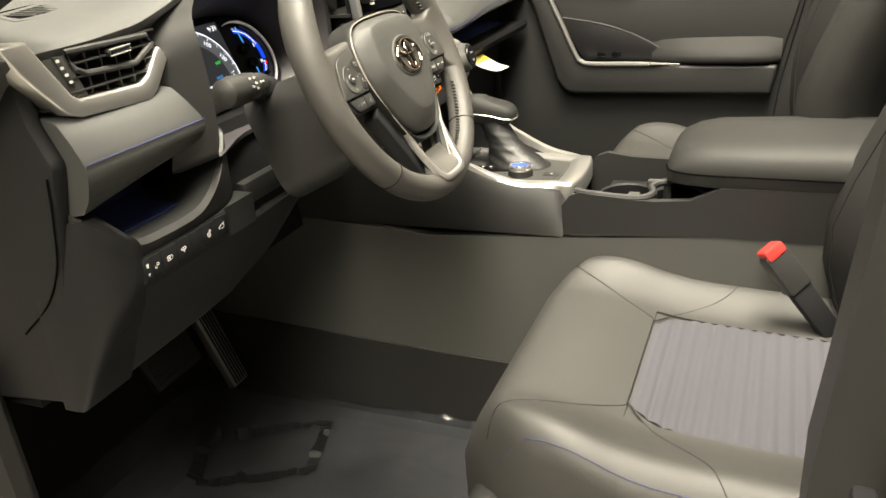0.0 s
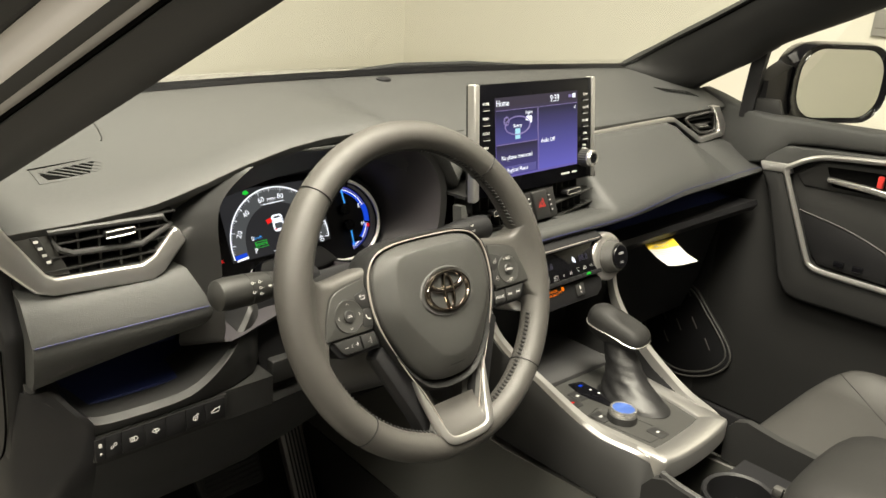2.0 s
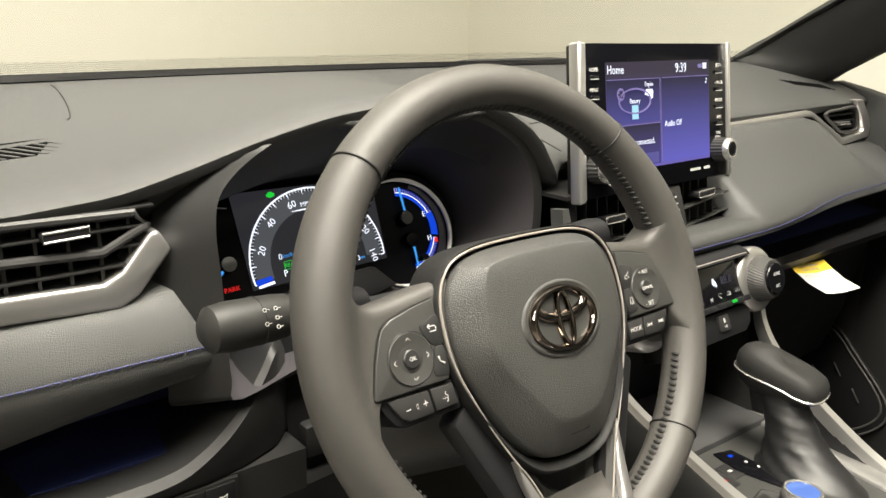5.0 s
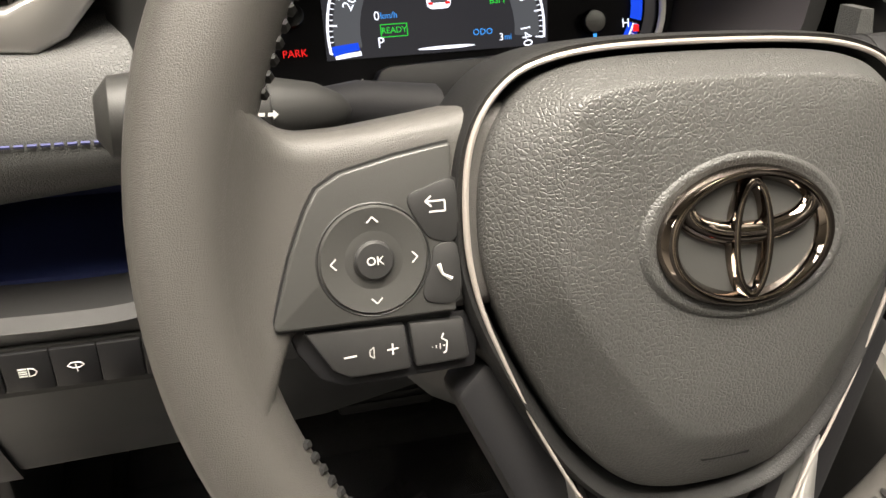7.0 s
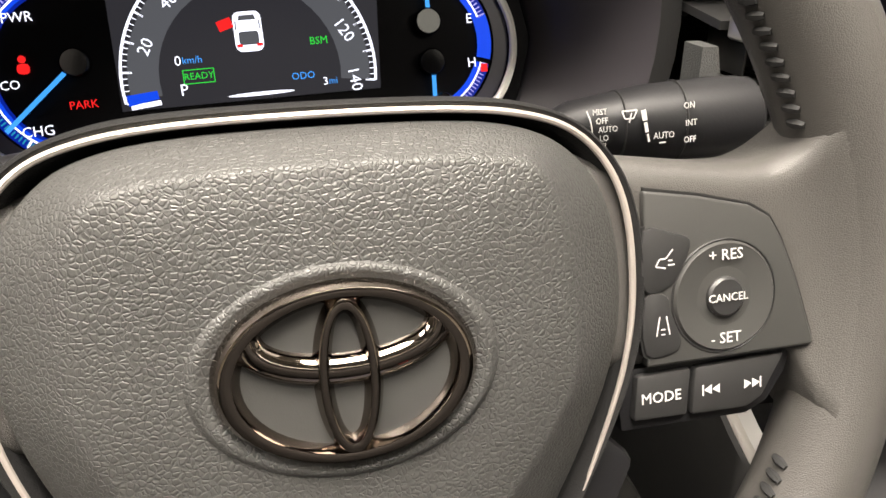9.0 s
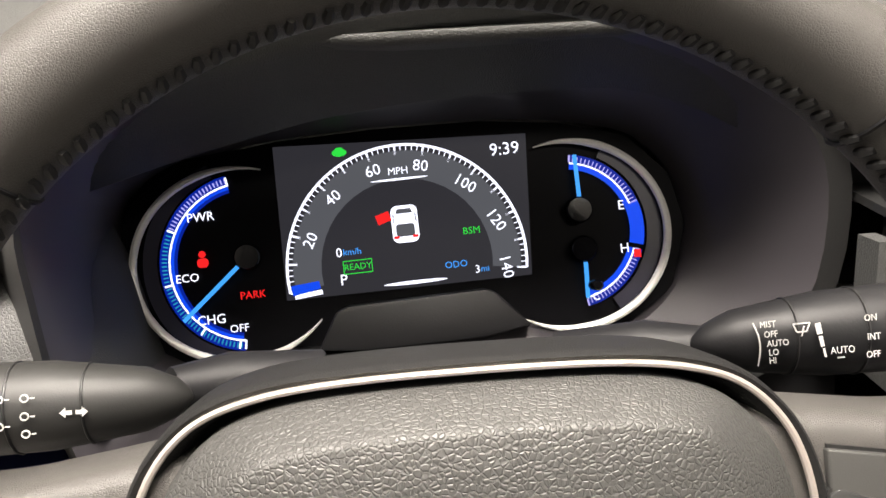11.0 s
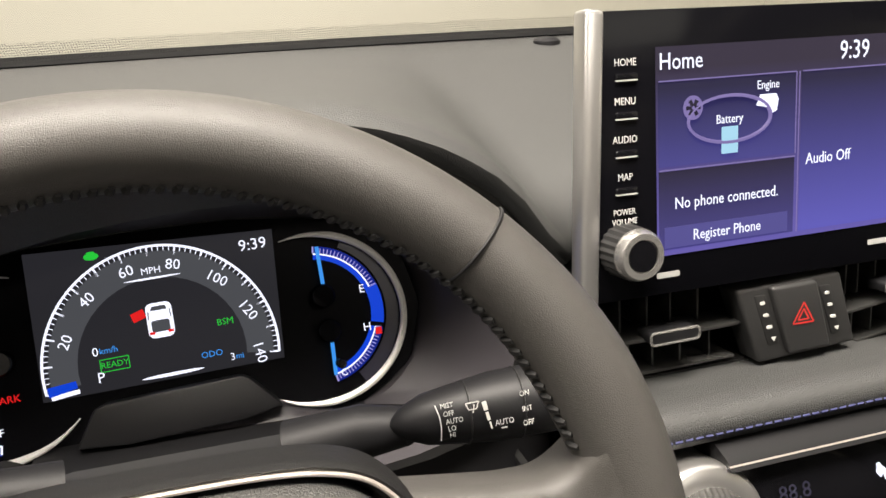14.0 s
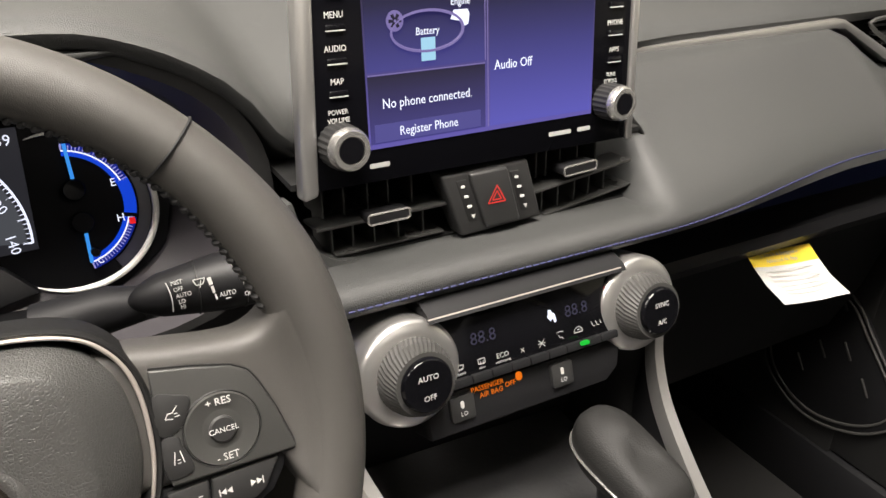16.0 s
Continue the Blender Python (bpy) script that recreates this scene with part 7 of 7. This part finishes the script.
for u, v in ((-0.026, 0.062), (-0.048, 0.054), (-0.046, 0.008), (-0.016, -0.060)):
    bt = thing("console_button", "flat black console button with small symbol", "button", "console buttons")
    part("key", bevelled(prism(rrect(0.019, 0.024, 0.002, 2, u, v), KM, -0.0018, -0.008), 0.0006), M_BUTTON, bt)
    part("symbol", prism(rrect(0.006, 0.0035, 0.001, 2, u, v), KM, -0.0014, -0.003), G_RED if u < -0.047 else M_GREYINK, bt)

# ---- seats ----
def seat(cx, dz_, dy_, back, label):
    s_ = thing("front_seat", label, "car seat", "front seats")

    def zt(u, v):
        """Cushion height at u across and v back from the front edge, both in metres."""
        side = max(0.0, (abs(u) - 0.135) / 0.11)
        z = 0.612 + 0.045 * min(1, side) ** 1.4 - 0.045 * max(0, side - 1.0) ** 1.5 * 3
        z += 0.024 * math.exp(-((v - 0.09) / 0.09) ** 2)
        front = max(0.0, 1 - v / 0.060)
        z -= 0.085 * front ** 2.0 + 0.055 * (max(0.0, abs(u) - 0.195) / 0.057) ** 2.2
        return z - 0.05 * max(0, v - 0.15) + dz_

    def place(u, v, dz=0.0):
        f = max(0.0, 1 - v / 0.22)
        return cx + u * (1 - 0.08 * f ** 1.5), -0.078 + dy_ - v - 5.5 * max(0.0, abs(u) - 0.13) ** 2 * max(0.0, 1 - v / 0.25), zt(u, v) + dz

    def grid(u0, u1, v0, v1, nu, nv, dz=0.0):
        rows_ = []
        for j in range(nv + 1):
            v = v0 + (v1 - v0) * j / nv
            rows_.append([place(u0 + (u1 - u0) * i / nu, v, dz) for i in range(nu + 1)])
        return rows_

    def pad(name, rows_, m, lab="", drop=0.10):
        b_ = loft(rows_)
        low = [[(x, y, z - drop) for x, y, z in r] for r in rows_]
        loft(low, bm=b_)
        loft([rows_[0], low[0]], bm=b_)
        loft([rows_[-1], low[-1]], bm=b_)
        loft([[r[0] for r in rows_], [r[0] for r in low]], bm=b_)
        loft([[r[-1] for r in rows_], [r[-1] for r in low]], bm=b_)
        return part(name, b_, m, s_, lab, angle=70)

    pad("cushion_front", grid(-0.252, 0.252, 0.0, 0.192, 56, 18), M_SEAT, "smooth leatherette cushion front")
    pad("cushion_base", grid(-0.132, 0.132, 0.186, 0.57, 12, 10, -0.0035), M_SEAT)
    insert = []
    for j in range(135):
        v = 0.187 + 0.373 * j / 134
        hw = 0.128 * min(1.0, math.sqrt(max(0.02, 1 - max(0.0, 0.262 - v) ** 2 / 0.075 ** 2)) * 0.45 + 0.55)
        rib = 0.0052 * (abs(math.sin(math.pi * v / 0.0168)) ** 0.45) - 0.002
        insert.append([place(hw * i / 8, v, -0.003 + rib * min(1.0, j / 6) - 0.003 * max(0.0, 1 - j / 5)) for i in range(-8, 9)])
    pad("cushion_centre", insert, M_SEATRIB, "ribbed grey cushion centre", 0.05)
    for sg in (-1, 1):
        pad("side_bolster", grid(sg * 0.128, sg * 0.252, 0.190, 0.58, 20, 10), M_SEAT, "leatherette side bolster")
        stitches([place(sg * 0.240, v, 0.001) for v in [0.03 + 0.03 * k for k in range(18)]], 70, parent=s_)
    part("seam", tube([place(u, 0.1915 - 0.3 * max(0.0, abs(u) - 0.07) ** 2, 0.0002) for u in [-0.098 + 0.0049 * k for k in range(41)]], 0.0008, 5), M_SEATSIDE, s_)
    for sg in (-1, 1):
        for line_ in ([(0.215, 0.020), (0.180, 0.070), (0.145, 0.130), (0.110, 0.185), (0.098, 0.1915)], [(0.098, 0.1915), (0.135, 0.222), (0.180, 0.275), (0.236, 0.310)]):
            part("seam", tube([place(sg * p.x, p.y, 0.0001) for p in spline([(u, v, 0) for u, v in line_], 8)], 0.0008, 5), M_SEATSIDE, s_)
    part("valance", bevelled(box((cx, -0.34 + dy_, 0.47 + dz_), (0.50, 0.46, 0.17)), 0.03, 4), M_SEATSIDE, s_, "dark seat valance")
    # backrest
    rows_ = []
    for z in [0.56 + 0.06 * k for k in range(13)]:
        yf = smooth_table(back, z, 0.03)[0]
        f = (z - 0.56) / 0.72
        w = 0.235 + 0.03 * math.sin(math.pi * min(1, f * 1.1)) - 0.09 * max(0, f - 0.75) ** 1.5 * 6
        dpt = 0.075 - 0.05 * max(0, f - 0.5)
        rr_ = []
        for u, q in ((-1, -0.9), (-1.0, -0.30), (-0.93, -0.06), (-0.82, 0.0), (-0.68, -0.10), (-0.52, -0.45), (-0.3, -0.58), (0, -0.62), (0.3, -0.58), (0.52, -0.45), (0.68, -0.10), (0.82, 0.0), (0.93, -0.06), (1.0, -0.30), (1, -0.9), (0.8, -1.6), (0, -1.75), (-0.8, -1.6)):
            rr_.append((cx + u * w, yf + dpt * q, z))
        rows_.append(rr_)
    for sg in (-1, 1):
        part("back_seam", tube([r[10 if sg > 0 else 4] for r in rows_], 0.0012, 5), M_VENT, s_)
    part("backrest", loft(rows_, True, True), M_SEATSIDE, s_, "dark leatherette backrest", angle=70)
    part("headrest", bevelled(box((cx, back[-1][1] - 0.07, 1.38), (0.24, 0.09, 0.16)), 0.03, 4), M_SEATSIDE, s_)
    return s_


BACK_D = [(0.545, -0.516), (0.69, -0.468), (0.755, -0.471), (0.86, -0.515), (1.0, -0.565), (1.15, -0.62), (1.28, -0.67)]
BACK_P = [(0.55, -0.480), (0.70, -0.425), (0.80, -0.422), (0.87, -0.427), (0.943, -0.457), (1.10, -0.520), (1.28, -0.585)]
seat(0.022, 0.0, 0.0, BACK_D, "driver's seat in grey leatherette with ribbed centre and blue stitching")
seat(2 * MID - 0.022, 0.03, 0.03, BACK_P, "passenger seat in grey leatherette beside the door")

bk = thing("belt_buckle", "black seat belt buckle with red release button", "belt buckle")
BM = basis((0.172, -0.425, 0.688), (0.62, -0.62, 0.45), (-0.05, 0.85, 1.0)) @ Matrix.Scale(0.88, 4)
part("body", bevelled(prism(rrect(0.040, 0.070, 0.006, 3, 0, -0.005), BM, 0.011, -0.011), 0.004, 3), M_BUTTON, bk)
part("release_button", bevelled(prism(rrect(0.033, 0.018, 0.004, 3, 0, 0.030), BM, 0.0125, -0.0125), 0.002), M_RED, bk, "red release button")
part("strap", bevelled(prism([(-0.016, -0.16), (0.016, -0.16), (0.019, -0.03), (-0.019, -0.03)], BM, 0.008, -0.008), 0.004), M_DARK, bk)

# ---- pedals and floor ----
pb = thing("brake_pedal", "ribbed black rubber brake pedal", "pedal")
PM = basis((0.012, 0.50, 0.503), (1, 0, 0), (0, 0.55, 1))
part("pad", bevelled(prism([(-0.055, -0.034), (0.055, -0.034), (0.060, 0.034), (-0.060, 0.034)], PM, 0.010, -0.006), 0.005), M_RUBBER_AND_SHADE, pb)
for k in range(7):
    part("rib", box((0, -0.024 + 0.008 * k, 0.0115), (0.095, 0.003, 0.003), PM), M_RUBBER_AND_SHADE, pb)
part("arm", tube([PM @ Vector((0.0, 0.02, -0.01)), (0.012, 0.62, 0.64), (0.012, 0.62, 0.78)], 0.012, 8), M_STEEL, pb)
pa = thing("accelerator_pedal", "tall grey ribbed accelerator pedal", "pedal")
AM = basis((0.160, 0.53, 0.458), (1, 0, 0), (0, 0.42, 1))
part("pad", bevelled(prism([(-0.022, -0.10), (0.022, -0.10), (0.026, 0.11), (-0.024, 0.11)], AM, 0.008, -0.010), 0.005), M_STEEL, pa)
for k in range(5):
    part("rib", box((-0.014 + 0.007 * k, 0.0, 0.0085), (0.0025, 0.19, 0.003), AM), M_RUBBER_AND_SHADE, pa)
fm = thing("floor_mat", "dark floor mat under clear protective plastic film", "mat")
part("mat", bevelled(box((-0.04, 0.16, 0.306), (0.44, 0.62, 0.012)), 0.004), M_CARPET, fm)


def film_z(x, y):
    n1 = noise.noise(Vector((x * 9, y * 8, 0.3)))
    n2 = noise.noise(Vector((x * 16 + 3, y * 22, 4.0)))
    return 0.317 + 0.035 * n1 * n1 + 0.007 * max(0, 1 - abs(n2) * 5) ** 2 + 0.006 * max(0, 1 - abs(n1) * 7) ** 2 + max(0, (y - 0.42)) * 0.6


rows = []
for j in range(66):
    y = -0.16 + 0.0108 * j
    r_ = []
    for i in range(56):
        x = -0.27 + 0.0088 * i
        r_.append((x, y, film_z(x, y)))
    rows.append(r_)
o = part("film", loft(rows), M_FILM, fm, "crumpled clear plastic film", angle=25)
frame_ = [(0.035, 0.47), (0.150, 0.300), (0.020, 0.262), (-0.065, 0.43)]
for k in range(4):
    (xa, ya), (xb, yb) = frame_[k], frame_[(k + 1) % 4]
    ln = math.hypot(xb - xa, yb - ya)
    px, py = (yb - ya) / ln * 0.010, -(xb - xa) / ln * 0.010
    for i in range(9):
        strip = []
        for f in (i / 9, i / 9 + 0.045, i / 9 + 0.09):
            xm, ym = xa + (xb - xa) * f, ya + (yb - ya) * f
            strip.append([(xm + px * w, ym + py * w, film_z(xm + px * w, ym + py * w) + 0.0022) for w in (-1, 0, 1)])
        part("printed_dash", loft(strip), M_DARK, fm, "dark mark printed on the film")

# ---- passenger door ----
door = thing("passenger_door", "closed black passenger door panel with silver trim", "car door")
DX = 1.062
DF = basis((DX, 0, 0), (0, -1, 0), (0, 0, 1))
# outline in (-y, z)
part("door_panel", bevelled(prism([(-0.262, 0.985), (-0.20, 1.055), (0.20, 1.062), (0.47, 1.060), (0.455, 0.98), (0.405, 0.74), (0.37, 0.40), (-0.43, 0.40), (-0.43, 0.86), (-0.262, 0.88)], DF, 0.0, -0.08), 0.006), M_PLASTIC, door, "grained black door panel")
part("door_edge", prism([(0.36, 0.40), (0.40, 0.74), (0.45, 1.058), (0.66, 1.058), (0.66, 0.40)], DF, -0.012, -0.06), M_RUBBER_AND_SHADE, door, "black rubber sealed door edge")
rows = []
for p in spline([(-0.375, 1.090, -0.045), (-0.32, 1.080, -0.030), (-0.262, 1.069, -0.004), (-0.21, 1.0655, 0.016), (-0.172, 1.0645, 0.022), (-0.128, 1.065, 0.022), (0.0, 1.0655, 0.022), (0.2, 1.066, 0.022), (0.465, 1.064, 0.022)], 6):
    zb = lerp_table([(-0.40, 0.958), (-0.22, 0.958), (-0.18, 0.970), (-0.155, 0.990), (-0.128, 1.015), (-0.08, 1.022), (0.2, 1.040), (0.47, 1.052)], p.x)[0]
    rows.append([DF @ Vector((p.x, v, hh)) for v, hh in ((p.y, p.z - 0.04), (p.y, p.z - 0.010), (p.y - 0.0028, p.z - 0.003), (p.y - 0.009, p.z), (zb + 0.006, p.z), (zb + 0.002, p.z - 0.002), (zb, p.z - 0.006), (zb, p.z - 0.04))])
part("belt_pad", loft(rows, True, True), M_PAD, door, "soft grey pad along the window sill", angle=50)
part("inner_panel", bevelled(prism([(-0.128, 0.975), (-0.058, 1.008), (0.20, 1.036), (0.452, 1.044), (0.432, 0.92), (0.400, 0.785), (0.19, 0.785), (-0.035, 0.792)], DF, 0.014, -0.01), 0.004), M_DOORSOFT, door, "soft dark upholstered door panel")
part("frame_moulding", bevelled(prism([(-0.174, 0.962), (-0.152, 0.925), (-0.098, 0.748), (-0.076, 0.719), (-0.050, 0.714), (0.385, 0.714), (0.398, 0.780), (0.19, 0.782), (-0.030, 0.788), (-0.046, 0.800), (-0.114, 0.955), (-0.122, 0.968)], DF, 0.034, -0.01), 0.009, 4), M_PLASTIC, door, "raised black moulding round the door pull")
part("top_moulding", bevelled(prism([(-0.172, 0.976), (-0.160, 0.990), (-0.130, 1.013), (0.195, 1.036), (0.216, 1.038), (0.19, 1.029), (-0.054, 1.008), (-0.085, 0.997), (-0.118, 0.975)], DF, 0.031, -0.01), 0.004, 3), M_PAD, door, "padded strip above the silver trim")
tr = [(0.210, 1.0365), (0.180, 1.0300), (0.080, 1.0200), (-0.010, 1.0115), (-0.054, 1.0055), (-0.084, 0.9945), (-0.108, 0.9800), (-0.119, 0.9700), (-0.114, 0.9540), (-0.080, 0.8780), (-0.048, 0.8075), (-0.036, 0.7930), (-0.012, 0.7870), (0.080, 0.7855), (0.190, 0.7845)]
p3 = [DF @ Vector((p.x, p.y, 0.036)) for p in spline([(u, v, 0) for u, v in tr], 5)]
part("silver_trim", tube(p3, [0.0015 + 0.0042 * min(1, i / 6, (len(p3) - 1 - i) / 4) for i in range(len(p3))], 8), M_SILVER, door, "satin silver trim loop")
part("silver_tab", bevelled(prism([(-0.174, 0.9765), (-0.118, 0.9800), (-0.108, 0.9620), (-0.166, 0.9585)], DF, 0.0375, 0.02), 0.003, 3), M_SILVER, door, "satin silver tab of the trim")
part("handle_bezel", bevelled(prism([(-0.108, 0.962), (-0.056, 0.998), (0.100, 1.010), (0.118, 0.998), (0.118, 0.960), (0.100, 0.946), (-0.086, 0.940)], DF, 0.019, 0.0), 0.005, 3), M_PLASTIC, door, "black bezel round the door handle")
# black block paints the shade of the recess behind the handle
part("handle_recess", bevelled(prism([(-0.052, 0.988), (0.036, 0.994), (0.090, 0.994), (0.092, 0.950), (-0.034, 0.950)], DF, 0.0205, 0.006), 0.004), M_HOLE, door)
part("handle", bevelled(prism([(-0.042, 0.9690), (0.030, 0.9680), (0.086, 0.9630), (0.086, 0.9510), (0.030, 0.9560), (-0.042, 0.9600)], DF, 0.032, 0.018), 0.003, 3), M_BRIGHT, door, "chrome door handle")
part("lock_lever", bevelled(box((0.070, 0.981, 0.024), (0.020, 0.022, 0.010), DF), 0.003), M_KNOB, door)
part("lock_mark", bevelled(box((0.050, 0.979, 0.024), (0.010, 0.022, 0.009), DF), 0.002), M_RED, door, "red lock mark")
part("pull_pocket", bevelled(prism([(-0.088, 0.892), (0.000, 0.876), (0.070, 0.854), (0.130, 0.824), (0.182, 0.790), (-0.028, 0.796), (-0.044, 0.806)], DF, 0.017, 0.0), 0.003), M_DARK, door, "dark pull pocket of the door")
part("pocket_crease", tube([DF @ Vector((p.x, p.y, 0.0165)) for p in spline([(-0.090, 0.893, 0), (0.0, 0.877, 0), (0.070, 0.855, 0), (0.130, 0.825, 0), (0.186, 0.788, 0)], 5)], 0.0020, 6), M_DOORSOFT, door)
for u in (0.010, 0.045):
    part("window_switch", bevelled(box((u, 0.806, 0.020), (0.020, 0.012, 0.008), DF), 0.002), M_GLOSS, door)
arm_rows = []
for u, w in ((0.125, 0.002), (0.17, 0.014), (0.23, 0.024), (0.31, 0.027), (0.37, 0.024), (0.402, 0.008)):
    arm_rows.append([DF @ Vector((u, z, hh)) for z, hh in ((0.845, 0.010), (0.832, 0.013 + w * 0.25), (0.815, 0.014 + w * 0.7), (0.802, 0.016 + w), (0.790, 0.018 + w), (0.784, 0.012 + w), (0.782, 0.004))])
part("armrest", loft(arm_rows, True, True), M_SEATSIDE, door, "padded door armrest", angle=60)
SPK = [(-0.402, 0.635), (-0.345, 0.668), (-0.285, 0.662), (-0.240, 0.620), (-0.170, 0.535), (-0.200, 0.475), (-0.280, 0.440), (-0.350, 0.455), (-0.396, 0.510)]
spk3 = spline([(u, v, 0) for u, v in SPK], 5, True)
part("speaker_grille", bevelled(prism([(p.x, p.y) for p in spk3], DF, 0.010, -0.01), 0.004), M_DARK, door, "black speaker grille")
for f in (1.0, 0.90):
    part("speaker_ridge", tube([DF @ Vector((-0.290 + (p.x + 0.290) * f, 0.555 + (p.y - 0.555) * f, 0.0105)) for p in spk3], 0.0022, 6, True), M_KNOB, door)
for u, v in ((-0.367, 0.621), (-0.317, 0.633), (-0.293, 0.648), (-0.303, 0.560), (-0.266, 0.578), (-0.227, 0.539), (-0.345, 0.575), (-0.330, 0.520)):
    part("speaker_slot", bevelled(prism([(u - 0.009, v + 0.011), (u - 0.0065, v + 0.012), (u + 0.009, v - 0.011), (u + 0.0065, v - 0.012)], DF, 0.0125, 0.006), 0.0004), M_KNOB, door)
part("door_pocket", bevelled(prism([(-0.02, 0.40), (0.36, 0.40), (0.37, 0.52), (0.02, 0.54)], DF, 0.035, 0.0), 0.012, 3), M_PLASTIC, door)
gw = part("side_window", loft([[(1.09, 0.20, 1.05), (1.09, -0.62, 1.04)], [(1.00, -0.10, 1.50), (0.99, -0.62, 1.53)]]), M_GLASS, door, "clear side window")
gw.visible_shadow = False
part("quarter_frame", loft([[(x, y + f, z) for x, y in ((1.058, 0.222), (1.056, 0.234), (1.058, 0.250), (1.085, 0.262), (1.085, 0.228))] for z, f in ((1.05, 0.002), (1.10, 0.0), (1.15, -0.004), (1.20, -0.010))], True, True), M_DARK, door, "black quarter window bar")
part("corner_patch", bevelled(prism([(-0.228, 1.060), (-0.226, 1.091), (-0.180, 1.093), (-0.165, 1.060)], DF, -0.006, -0.02), 0.003), M_PLASTIC, door, "dark plastic patch at the mirror's foot")

# ---- door mirror ----
mir = thing("door_mirror", "black door mirror with glass outside the passenger window", "mirror")
MM = basis((1.285, 0.150, 1.117), (0.90, -0.42, 0), (0, 0, 1))
mo = rrect(0.262, 0.168, 0.066, 7)
mi_ = [(u * 0.85 + 0.005, v * 0.86) for u, v in mo]
rows = [[MM @ Vector((u * f, v * f, h)) for u, v in mo] for h, f in ((0.0, 0.96), (0.004, 0.985), (-0.02, 1.03), (-0.06, 0.96), (-0.095, 0.6))]
rows.insert(0, [MM @ Vector((u, v, -0.006)) for u, v in mi_])
part("housing", loft(rows, True, True), M_GLOSS, mir, "glossy black mirror housing")
part("mirror_glass", prism(mi_, MM, -0.004, -0.0055), mat("mirror_silver", (0.80, 0.82, 0.80), 0.02, metal=1.0, vary=0), mir, "mirror glass")
part("foot", bevelled(loft([[(1.086, y, z) for y, z in ((0.215, 1.052), (0.250, 1.052), (0.250, 1.125), (0.215, 1.125))], [(1.16, y, z) for y, z in ((0.208, 1.050), (0.250, 1.050), (0.250, 1.150), (0.208, 1.150))], [(1.25, y, z) for y, z in ((0.204, 1.050), (0.250, 1.050), (0.250, 1.175), (0.204, 1.175))]], True, True), 0.008, 3), M_DARK, mir, "glossy black mirror arm")
